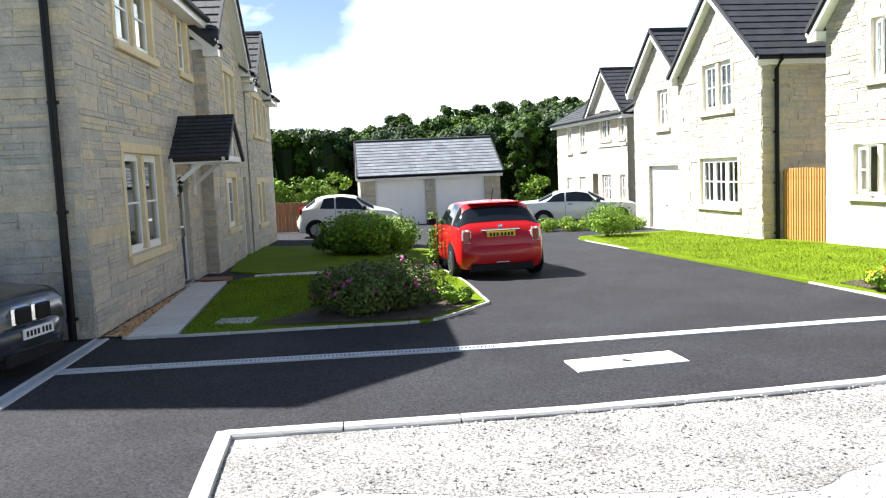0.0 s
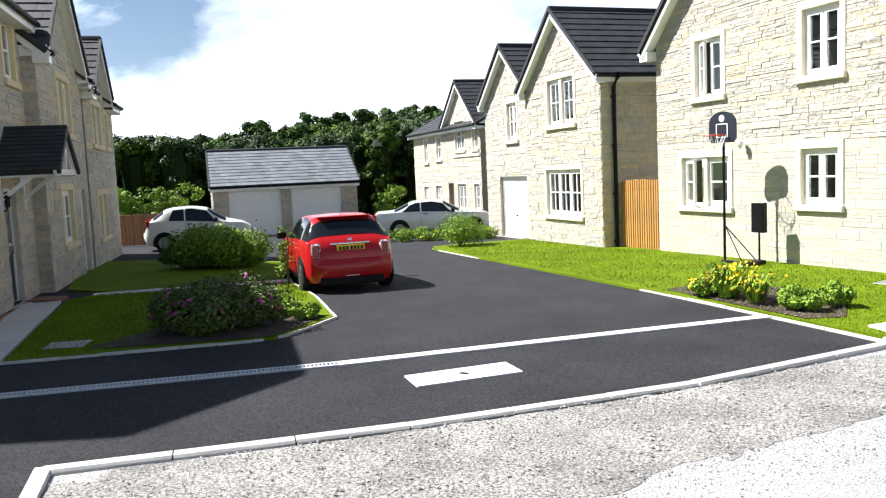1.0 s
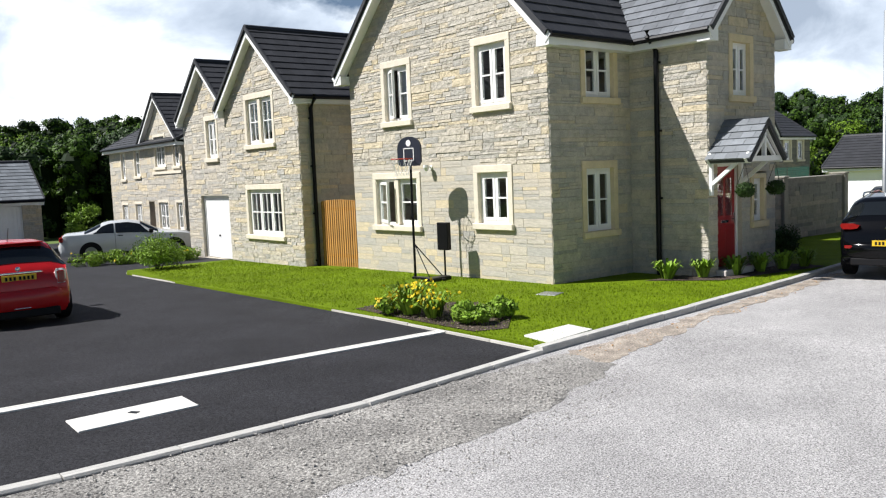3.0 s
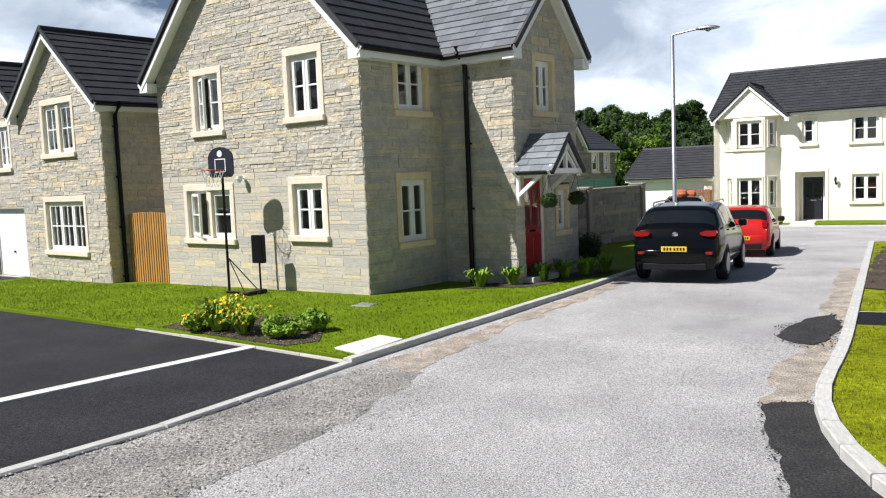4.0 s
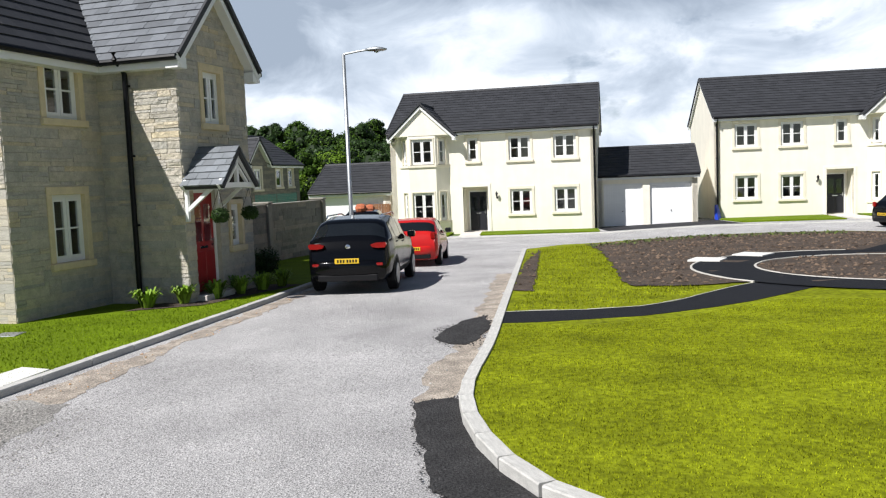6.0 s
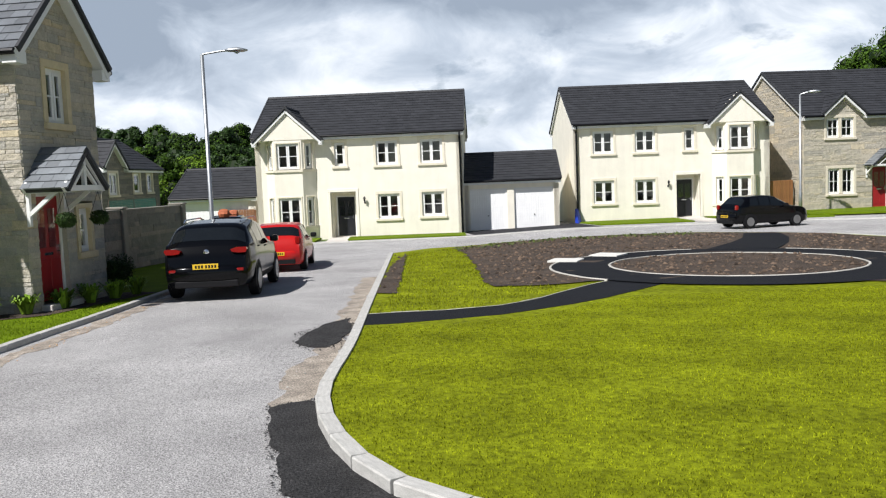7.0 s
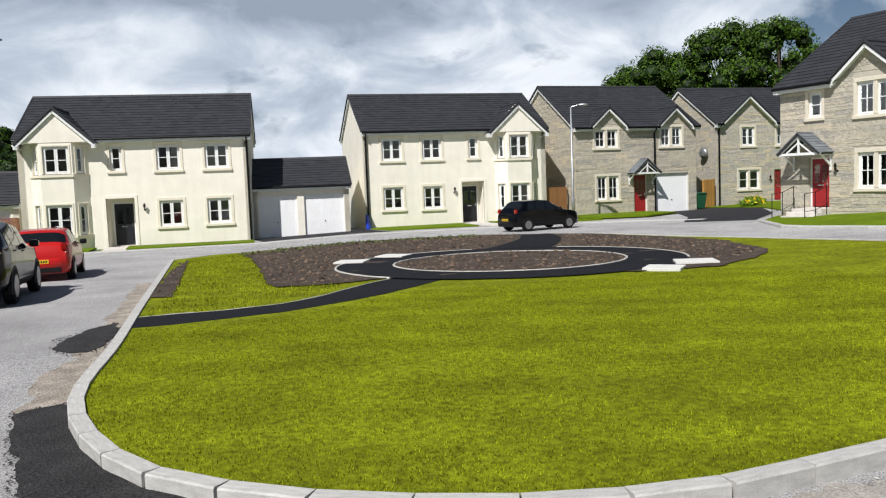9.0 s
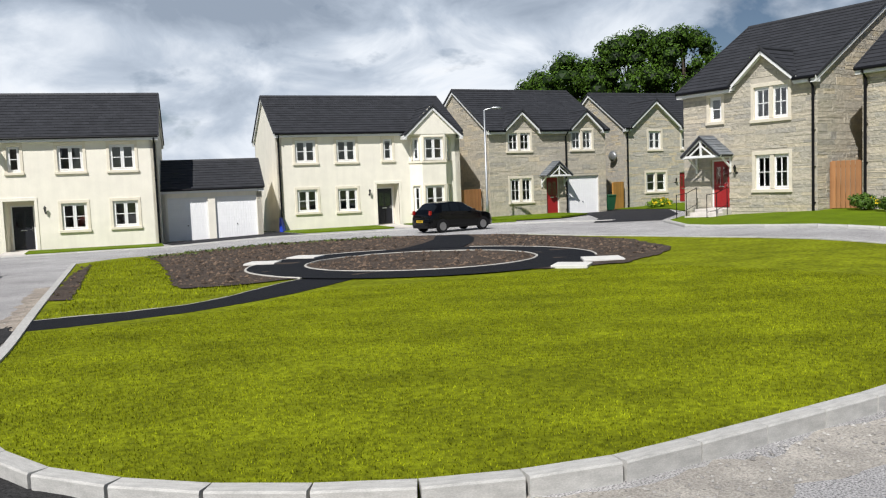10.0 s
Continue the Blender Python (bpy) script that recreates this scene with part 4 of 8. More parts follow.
def house_cream(m, mirror, label):
    """A cream rendered house: a gabled two-storey bay at one end, recessed front door, four windows. mirror: the bay at the other end."""
    h = thing("house", m, label, "house", "cream houses")
    W, EV, D = 10.4, 5.25, 7.6

    def mx(u0, u1):
        return (W - u1, W - u0) if mirror else (u0, u1)

    F = face_frame(0, 0)
    ws = [(*mx(8.32, 9.42), 3.60, 4.78, 2), (*mx(6.10, 7.18), 3.60, 4.78, 2), (*mx(4.02, 4.55), 3.62, 4.78, 1),
          (*mx(8.32, 9.42), 0.96, 2.16, 2), (*mx(6.12, 7.20), 0.92, 2.14, 2)]
    dr = (*mx(3.72, 5.0), 0.0, 2.32)
    wall(h, F, W, EV, [hole(*w[:4]) for w in ws] + [dr, (*mx(0.75, 2.85), 0.6, 4.9)], "cream")
    for w in ws:
        window(h, F, *w[:4], w[4], dress="cream_band")
    n = Geo()
    n.bevel_box(dr[0] - 0.14, dr[0], -0.03, 0.2, 0.0, 2.32, 0.008)
    n.bevel_box(dr[1], dr[1] + 0.14, -0.03, 0.2, 0.0, 2.32, 0.008)
    n.bevel_box(dr[0] - 0.14, dr[1] + 0.14, -0.03, 0.2, 2.32, 2.48, 0.008)
    n.part("door_surround", M["cream"], h)
    r = Geo()
    r.box(dr[0], dr[0] + 0.03, 0.2, 0.9, 0, 2.32)
    r.box(dr[1] - 0.03, dr[1], 0.2, 0.9, 0, 2.32)
    r.box(dr[0], dr[1], 0.2, 0.9, 2.29, 2.32)
    r.box(dr[0], dr[1], 0.86, 0.9, 0, 2.32)
    r.part("door_recess", M["cream"], h)
    u = (dr[0] + dr[1]) / 2
    front_door(h, face_frame(0, 0.72), u - 0.5, u + 0.5, 0.05, 2.12, "door_black", 0.08)
    # canted bay
    b0, b1 = mx(0.55, 3.05)
    cant, out = 0.55, 0.6
    B = face_frame(b0 + cant, -out)
    bw = b1 - b0 - 2 * cant
    bh = [(0.14, bw - 0.14, 0.72, 2.12), (0.14, bw - 0.14, 3.55, 4.80)]
    wall(h, B, bw, 5.0, [hole(*q, band=0.07) for q in bh], "cream", thick=0.2)
    for q in bh:
        window(h, B, *q, 2, dress="cream_band", band=0.07, sill=False)
    ang = math.degrees(math.atan2(out, cant))
    sw = math.hypot(out, cant)
    for T in (face_frame(b0, 0, -ang), face_frame(b1 - cant, -out, ang)):
        sh = [(0.2, sw - 0.2, 0.72, 2.12), (0.2, sw - 0.2, 3.55, 4.80)]
        wall(h, T, sw, 5.0, [hole(*q, band=0.07) for q in sh], "cream", thick=0.2)
        for q in sh:
            window(h, T, *q, 1, dress="cream_band", band=0.07, sill=False)
    for z in (0.58, 3.40):
        s = Geo()
        o, k = 0.07, 0.03
        ring = [(b0 - o, 0.0), (b0 + cant - k, -out - o), (b1 - cant + k, -out - o), (b1 + o, 0.0)]
        s.rings([[(x, y, z) for x, y in ring], [(x, y, z + 0.12) for x, y in ring]])
        s.part("bay_sill", M["cream_band"], h)
    # gable over the bay
    g0, g1 = mx(0.12, 3.5)
    G = face_frame(g0, -out - 0.02)
    gt = Geo()
    apex = 5.0 + (g1 - g0) / 2 * math.tan(radians(43))
    gt.hexa([(0, 0, 4.98), (g1 - g0, 0, 4.98), (g1 - g0, 0.2, 4.98), (0, 0.2, 4.98), ((g1 - g0) / 2 - 0.01, 0, apex), ((g1 - g0) / 2 + 0.01, 0, apex), ((g1 - g0) / 2 + 0.01, 0.2, apex), ((g1 - g0) / 2 - 0.01, 0.2, apex)])
    place(G, gt).part("gable", M["cream"], h)
    so = Geo()
    so.box(g0, g1, -out, 0.0, 4.96, 4.99)
    so.part("soffit", M["cream"], h)
    gable_roof(h, g0 + 0.1, g1 - 0.1, -out - 0.02, 3.0, 5.02, 43, "y", 0.16, 0.12, ends=(True, False), gutters=(False, False))
    wall(h, face_frame(W, 0, 90), D, gable_top(D, EV, 30), finish="cream")
    wall(h, face_frame(W, D, 180), W, EV, finish="cream")
    wall(h, face_frame(0, D, 270), D, gable_top(D, EV, 30), finish="cream")
    gable_roof(h, 0, W, 0, D, EV, 30, "x", 0.25, 0.12)
    downpipe(h, F, *(mx(10.3, 10.3)[:1]), 0.0, EV - 0.15, 0.2)
    lamp_u = mx(5.45, 5.45)[0]
    room_shell(h, 0, W, 0, D, EV)
    coach_lamp(m @ pose(lamp_u, 0, 1.75))
    return h


def house_dormer(m, W, D, EV, pitch, wins, door, dormers, porch_at, label, garage=None, door_mat="door_red", seed=40, main_gables=True, side_stone=(True, True), finish="stone", course=0.16, pipe=None, dress="dressing_pale"):
    """A stone house with small gables breaking its eaves."""
    h = thing("house", m, label, "house", "stone houses")
    F = face_frame(0, 0)
    holes = [hole(*w[:4]) for w in wins] + ([door] if door else []) + ([garage] if garage else [])
    top = [(0, EV)]
    for c, hw, p in sorted(dormers):
        top += [(c - hw, EV), (c, EV + hw * math.tan(radians(p))), (c + hw, EV)]
    top.append((W, EV))
    wall(h, F, W, top, holes, finish, seed=seed, course=course)
    for w in wins:
        window(h, F, *w[:4], w[4], bars=w[5] if len(w) > 5 else (1, 2), mullion=w[6] if len(w) > 6 else False, dress=dress)
    if door:
        front_door(h, F, *door, door_mat)
    if garage:
        garage_door(h, F, *garage)
    if porch_at:
        porch(h, F, *porch_at)
    for turn, x, y, w, st in ((90, W, 0, D, side_stone[1]), (270, 0, D, D, side_stone[0])):
        wall(h, face_frame(x, y, turn), w, gable_top(w, EV, pitch), [], finish, seed=seed + turn, course=course, blind=not st)
    wall(h, face_frame(W, D, 180), W, EV, blind=True)
    gable_roof(h, 0, W, 0, D, EV, pitch, "x", 0.28, 0.15, notches=dormers)
    for c, hw, p in dormers:
        gable_roof(h, c - hw, c + hw, 0, min(D / 2, hw * math.tan(radians(p)) / math.tan(radians(pitch)) + 0.3), EV, p, "y", 0.12, 0.28, ends=(True, False), gutters=(False, False))
    if pipe is not None:
        downpipe(h, F, pipe, 0, EV - 0.15, 0.24)
    room_shell(h, 0, W, 0, D, EV)
    return h


def garage_block(m, W, D, EV, pitch, doors, finish, label, cover="tile"):
    h = thing("garage", m, label, "garage", "garages")
    F = face_frame(0, 0)
    wall(h, F, W, EV, list(doors), finish, seed=60, course=0.15)
    for d in doors:
        garage_door(h, F, *d)
    wall(h, face_frame(W, 0, 90), D, gable_top(D, EV, pitch), [], finish, seed=61, course=0.15)
    wall(h, face_frame(W, D, 180), W, EV, blind=True, finish=finish)
    wall(h, face_frame(0, D, 270), D, gable_top(D, EV, pitch), [], finish, seed=62, course=0.15)
    gable_roof(h, 0, W, 0, D, EV, pitch, "x", 0.2, 0.12, cover=cover)
    return h


M["cream_band"] = material("cream_window_band", (0.77, 0.71, 0.575), 0.85, var=0.05, var_scale=4, bump=0.1, bump_scale=120)
house_corner()
house_row_near()
house_row_far()
house_cream(pose(8.80, 41.82, -0.58, 0, 0, -27), False, "cream rendered house with grey roof and gabled bay")
house_cream(pose(24.68, 37.18, -0.40, 0, 0, -23), True, "cream rendered house beside the parked black car")
house_dormer(pose(36.25, 32.7, -0.37, 0, 0, -19.6), 8.2, 9.0, 5.25, 31,
             [(1.28, 2.80, 3.95, 5.0, 2, (2, 2), True), (5.70, 7.20, 3.95, 5.1, 2, (2, 2), True), (1.36, 2.82, 0.92, 2.30, 2, (2, 2), True)],
             (3.85, 4.75, 0.1, 2.35), [(2.16, 1.15, 42), (6.7, 1.15, 42)], (3.45, 5.15, 2.45, 0.8, 0.75), "grey-buff sandstone house with two small gables and garage", garage=(5.35, 7.65, 0.0, 2.35), seed=41, finish="stone_grey", course=0.19, pipe=5.25)
house_dormer(pose(47.1, 30.6, -0.40, 0, 0, -21), 8.0, 8.0, 5.5, 32,
             [(1.9, 2.9, 3.95, 5.15, 2), (1.65, 3.25, 1.15, 2.4, 2, (1, 2), True), (4.6, 5.4, 3.95, 5.2, 2)],
             (4.4, 5.2, 0.35, 2.4), [(2.4, 2.0, 40)], None, "buff sandstone house with a front gable and red door", seed=44, side_stone=(True, False), pipe=0.15)
house_dormer(pose(32.55, 17.96, 0.28, 0, 0, -100), 6.05, 9.4, 5.02, 32,
             [(3.42, 4.90, 3.52, 4.75, 2, (2, 2), True), (3.46, 4.92, 0.82, 2.15, 2, (2, 2), True), (1.32, 1.92, 3.6, 4.6, 1)],
             (1.36, 2.26, 0.1, 2.05), [(3.9, 1.35, 40)], (0.62, 2.4, 2.25, 0.85, 0.72), "grey sandstone house with red door and steps", seed=47, finish="stone_grey", course=0.21, pipe=5.95)
house_dormer(pose(32.4, 10.75, 0.28, 0, 0, -100), 6.5, 8.0, 5.2, 34, [(2.0, 3.4, 0.9, 2.2, 2)], None, [], None, "grey sandstone house at the end of the row", seed=50, finish="stone_grey", side_stone=(False, False), pipe=0.15)
# the terrace whose front lies in shade
END = house_dormer(pose(-11.79, 3.55, -0.02, 0, 0, 141.8), 7.3, 8.2, 5.58, 40,
             [(1.72, 3.80, 0.92, 2.45, 2, (1, 2), True), (1.85, 3.90, 4.08, 5.25, 2, (1, 2), True), (5.86, 6.66, 4.12, 5.28, 1)],
             (5.0, 5.85, 0.03, 2.12), [], (4.55, 6.35, 2.42, 1.0, 0.72, "white", "tile"), "grey-buff sandstone end-terrace house with black door", door_mat="door_black", seed=53, side_stone=(True, False), finish="stone", course=0.15, dress="dressing")
downpipe(END, face_frame(0, 8.2, 270), 8.2 - 0.27, 0.0, 5.0, 0.05)
house_dormer(pose(-17.23, 8.18, -0.1, 0, 0, 141.8), 5.0, 8.4, 5.05, 40,
             [(1.45, 2.75, 0.92, 2.1, 2), (1.95, 3.35, 3.4, 4.6, 2, (1, 2), True)], (3.75, 4.55, 0.0, 2.1), [(2.35, 2.3, 42)], None, "grey-buff sandstone mid-terrace house with front gable", door_mat="white_door", seed=56, side_stone=(True, False), course=0.16, dress="dressing")
house_dormer(pose(-21.3, 11.4, -0.18, 0, 0, 141.8), 5.4, 8.4, 4.9, 38,
             [(1.2, 2.8, 0.8, 2.0, 2, (1, 2), True), (1.2, 2.8, 3.4, 4.5, 2, (1, 2), True), (3.6, 4.2, 3.4, 4.4, 1)], None, [(2.2, 1.6, 42)], None, "grey-buff sandstone end house with a bay", seed=57, side_stone=(False, False), course=0.18, dress="dressing")
garage_block(pose(-30.03, 21.85, -0.47, 0, 0, 53.8), 6.22, 5.6, 2.32, 28, [(0.65, 2.86, 0, 2.08), (3.31, 5.52, 0, 2.08)], "stone", "double garage of sandstone with white doors", "slate")
garage_block(pose(18.07 + 1.5 * 0.454, 37.1 + 1.5 * 0.891, -0.55, 0, 0, -27), 4.85, 5.6, 2.62, 26, [(0.2, 2.2, 0, 2.15), (2.55, 4.6, 0, 2.15)], "cream", "white-doored double garage between two cream houses")
garage_block(pose(5.0, 44.9, -0.6, 0, 0, -27), 4.4, 5.6, 2.35, 27, [(0.5, 4.0, 0, 2.05)], "cream", "garage with a wide white door")
house_dormer(pose(1.75, 48.2, -1.36, 0, 0, 60), 7.0, 5.0, 5.0, 34, [(0.85, 1.8, 3.4, 4.6, 2), (3.7, 4.5, 3.5, 4.6, 1), (5.4, 6.1, 3.5, 4.6, 1)], None, [(1.3, 1.3, 45)], None, "grey stone house beyond the garden wall", seed=59, finish="stone_shaded", course=0.18, side_stone=(True, False))

# ---- kerbs, paths, drains ----
def curve_through(pts, n=6):
    """A smooth line through the given points."""
    out = []
    for i in range(len(pts) - 1):
        p0, p1, p2, p3 = (np.array(pts[max(0, min(len(pts) - 1, k))], float) for k in (i - 1, i, i + 1, i + 2))
        for t in np.linspace(0, 1, n, endpoint=False):
            out.append(tuple(0.5 * (2 * p1 + (p2 - p0) * t + (2 * p0 - 5 * p1 + 4 * p2 - p3) * t ** 2 + (3 * p1 - p0 - 3 * p2 + p3) * t ** 3)))
    return out + [tuple(pts[-1])]


def resample(pts, step):
    """Points at even steps, close to step, along a line."""
    P = np.array(pts, float)
    d = np.r_[0, np.cumsum(np.hypot(*np.diff(P, axis=0).T))]
    n = max(1, round(d[-1] / step))
    t = np.linspace(0, d[-1], n + 1)
    return [Vector((float(np.interp(k, d, P[:, 0])), float(np.interp(k, d, P[:, 1])), 0)) for k in t]


def unit_block(name, mat, chamfer):
    """A block one unit long, wide and high, its upper outer edge eased."""
    g = Geo()
    c = chamfer
    a, b = -0.493, 0.493
    prof = [(-0.5, 0), (0.5, 0), (0.5, 1 - c * 0.4), (0.5 - c * 0.3, 1), (-0.5 + c, 1), (-0.5, 1 - c)]
    g.rings([[(a, y, z) for y, z in prof], [(a + 0.004, y * 1.0, z) for y, z in prof], [(b - 0.004, y, z) for y, z in prof], [(b, y, z) for y, z in prof]])
    return mesh_of(name, g.v, g.f, mat)


def run(name, pts, step, width, height, top, mat, label, side=0.0, piece="kerbstone", chamfer=0.2, slack=0.004):
    """A row of blocks along a line; side shifts it to the left of the line."""
    base = tagged(new(name), label, kind="structure")
    base.empty_display_size = 0.1
    me = unit_block(piece, mat, chamfer)
    P = resample(pts, step)
    rng = random.Random(len(pts))
    for p, q in zip(P, P[1:]):
        d = (q - p)
        L = d.length
        n = Vector((-d.y, d.x, 0)).normalized() * side
        m = (p + q) / 2 + n
        zp, zq = gz(p.x, p.y), gz(q.x, q.y)
        ob = new(piece, me)
        ob.parent = base
        ob.matrix_world = (Matrix.Translation((m.x, m.y, (zp + zq) / 2 + top - height + rng.uniform(-slack, slack))) @ Matrix.Rotation(math.atan2(d.y, d.x), 4, "Z")
                           @ Matrix.Rotation(-math.atan2(zq - zp, L), 4, "Y") @ Matrix.Diagonal((L, width, height, 1)))
    return base


run("kerb_1", curve_through(GREEN[0:28]), 0.60, 0.14, 0.22, 0.125, M["kerb"], "pale concrete kerb round the green", side=-0.05, chamfer=0.06, slack=0.001)
run("kerb_4", [(-2.36, 9.56), (-0.80, 12.48), (0.7, 15.55), (2.12, 18.73), (4.2, 23.3), (5.4, 26.5), (6.2, 30.5)], 0.915, 0.14, 0.24, 0.085, M["kerb"], "pale concrete kerb beside the corner lawn", side=0.02, chamfer=0.08)
run("kerb_5", [(-6.76, 2.63), (-5.12, 4.73), (-3.57, 7.05), (-2.36, 9.56)], 0.915, 0.13, 0.2, 0.045, M["kerb"], "pale flush kerb before the forecourt", chamfer=0.1)
run("kerb_6", [(-6.80, 2.66), (-5.81, 1.96), (-4.2, 0.85), (-2.6, -0.3)], 0.915, 0.13, 0.2, 0.045, M["kerb"], "pale flush kerb turning towards the street", chamfer=0.1)
run("kerb_7", [(6.3, 37.2), (10.7, 35.6), (15.8, 33.5), (21.5, 31.7), (26.5, 28.9), (30.1, 27.0), (32.4, 24.4), (32.6, 21.6)], 0.915, 0.3, 0.2, 0.05, M["kerb"], "pale kerb before the cream houses", chamfer=0.1)
run("kerb_8", [(30.0, 17.4), (26.3, 14.3), (24.9, 10.5), (24.0, 7.2), (23.0, 0.0)], 0.915, 0.14, 0.22, 0.10, M["kerb"], "pale kerb before the grey stone houses")
run("edging_1", [(-2.36, 9.60), (-4.3, 10.9), (-6.44, 12.34), (-8.37, 13.66), (-12.86, 16.68), (-15.55, 18.52), (-16.1, 19.15), (-16.0, 19.8), (-15.75, 20.4)], 0.9, 0.036, 0.17, 0.046, M["edging"], "thin pale edging round the corner lawn", piece="edging_stone", chamfer=0.1)
run("edging_2", [(-11.4, 3.72), (-10.92, 4.22), (-9.66, 5.80), (-8.93, 6.72), (-9.08, 7.45), (-9.30, 8.23), (-11.3, 9.75), (-13.4, 11.1), (-15.2, 12.6), (-17.2, 14.35)], 0.45, 0.040, 0.17, 0.044, M["edging"], "thin pale edging round the shaded lawn", piece="edging_stone", chamfer=0.1)


def circle(r, a0=0, a1=360, n=64):
    return [(CX + r * math.cos(radians(a0 + (a1 - a0) * k / n)), CY + r * math.sin(radians(a0 + (a1 - a0) * k / n))) for k in range(n + 1)]


ring = Geo()
for k in range(64):
    a, b = 2 * math.pi * k / 64, 2 * math.pi * (k + 1) / 64
    quad = [(CX + r * math.cos(t), CY + r * math.sin(t)) for r, t in ((2.68, a), (4.0, a), (4.0, b), (2.68, b))]
    ring.poly([(x, y, gz(x, y) + 0.128) for x, y in quad])
ring.part("path_1", M["path_tarmac"], None, "ring of new black tarmac path", "structure")
drape("path_2", [(3.9, 11.09), (4.47, 10.88), (5.23, 10.75), (6.05, 10.65), (6.67, 10.73), (7.34, 10.85), (8.14, 11.09), (9.01, 11.48), (10.1, 12.0), (10.35, 13.0), (9.9, 13.15), (9.01, 12.76), (8.24, 12.31), (7.18, 11.68), (6.46, 11.48), (5.59, 11.58), (4.84, 11.86), (4.31, 12.01)], 0.106, M["path_tarmac"], 0.6, "new black tarmac path across the green", skirt=0.03)
drape("path_3", [(15.5, 17.0), (16.8, 15.8), (18.6, 17.1), (20.2, 18.6), (21.6, 20.3), (20.9, 21.2), (19.2, 19.5), (17.6, 18.3)], 0.138, M["path_tarmac"], 0.8, "new black tarmac path to the far road", skirt=0.04)
run("edging_3", circle(2.68, 0, 360), 0.42, 0.05, 0.15, 0.140, M["edging"], "pale edging inside the ring path", piece="edging_stone", chamfer=0.1)
run("edging_4", circle(4.0, 62, 192), 0.42, 0.05, 0.15, 0.140, M["edging"], "pale edging outside the ring path", piece="edging_stone", chamfer=0.1)
run("edging_5", circle(4.0, 306, 388), 0.42, 0.05, 0.15, 0.138, M["edging"], "pale edging outside the ring path", piece="edging_stone", chamfer=0.1)
run("edging_6", [(4.31, 12.03), (4.84, 11.88), (5.59, 11.60), (6.46, 11.50), (7.18, 11.70), (8.24, 12.33), (9.01, 12.78), (9.7, 13.1)], 0.45, 0.022, 0.12, 0.110, M["edging"], "thin pale edging of the path across the green", piece="edging_stone", chamfer=0.1)


def slab(name, pts, off, thick, mat, label, category):
    """A flat stone with eased edges lying on the ground."""
    c = sum((Vector((*p, 0)) for p in pts), Vector()) / len(pts)
    c.z = gz(c.x, c.y) + off
    g = Geo()
    loc = [Vector((p[0] - c.x, p[1] - c.y, 0)) for p in pts]
    g.rings([[q + Vector((0, 0, -0.05)) for q in loc], [q + Vector((0, 0, thick - 0.006)) for q in loc], [q * (1 - 0.012) + Vector((0, 0, thick)) for q in loc]])
    ob = g.part(name, mat)
    ob.location = c
    return tagged(ob, label, category)


cover = slab("inspection_cover", [(-6.19, 6.06), (-5.80, 5.79), (-5.20, 6.76), (-5.59, 7.03)], 0.012, 0.014, M["white_conc"], "pale concrete inspection cover set in tarmac", "cover")
k = Geo()
k.box(-0.05, 0.05, -0.03, 0.03, 0.014, 0.019)
k.part("key_hole", M["black"], cover)
slab("utility_slab", [(-2.70, 10.26), (-2.30, 9.88), (-1.88, 10.75), (-2.25, 11.05)], 0.06, 0.02, M["white_conc"], "pale concrete utility slab set in the lawn", "slab")
slab("drain_cover", [(-3.3, 13.95), (-2.95, 13.85), (-2.85, 14.2), (-3.2, 14.3)], 0.06, 0.012, M["steel"], "small grey drain cover in the lawn", "cover")
slab("drain_cover", [(-11.15, 4.85), (-10.8, 5.2), (-11.1, 5.5), (-11.45, 5.12)], 0.05, 0.012, M["steel"], "small grey drain cover in the lawn", "cover")
for pts in ([(13.15, 9.75), (13.45, 9.10), (14.05, 9.40), (13.75, 10.05)], [(14.35, 9.85), (14.95, 9.25), (15.45, 9.75), (14.85, 10.30)],
            [(10.75, 17.15), (11.25, 16.60), (11.75, 17.05), (11.25, 17.60)], [(12.35, 17.75), (12.75, 17.10), (13.35, 17.45), (12.95, 18.10)]):
    tagged(slab("flagstone", pts, 0.118, 0.045, M["white_conc"], "pale flagstone lying beside the ring path", "flagstone"), group="flagstones by the ring path")


M["grate_pale"] = material("pale_grate", (0.48, 0.49, 0.5), 0.6, var=0.1)


def channel(name, p, q, label, slotted):
    """A drainage channel in half-metre lengths with slots."""
    base = tagged(new(name), label, kind="structure")
    g = Geo()
    w = 0.07
    for s in (-1, 1):
        g.box(-0.249, 0.249, s * w - 0.022, s * w + 0.022, -0.08, 0.0)
    if slotted:
        for i in range(12):
            x = -0.246 + 0.041 * i
            g.box(x, x + 0.02, -w + 0.02, w - 0.02, -0.03, -0.004)
    else:
        g.box(-0.246, 0.246, -w + 0.02, w - 0.02, -0.05, -0.004)
    me = mesh_of("grate", g.v, g.f, M["grate_pale"] if slotted else M["white_conc"])
    P = resample([p, q], 0.5)
    for a, b in zip(P, P[1:]):
        m = (a + b) / 2
        ob = new("grate", me)
        ob.parent = base
        fall = math.atan2(gz(b.x, b.y) - gz(a.x, a.y), (b - a).length)
        ob.matrix_world = Matrix.Translation((m.x, m.y, gz(m.x, m.y) + 0.030)) @ Matrix.Rotation(math.atan2((b - a).y, (b - a).x), 4, "Z") @ Matrix.Rotation(-fall, 4, "Y") @ Matrix.Diagonal(((b - a).length / 0.5, 1, 1, 1))
    return base


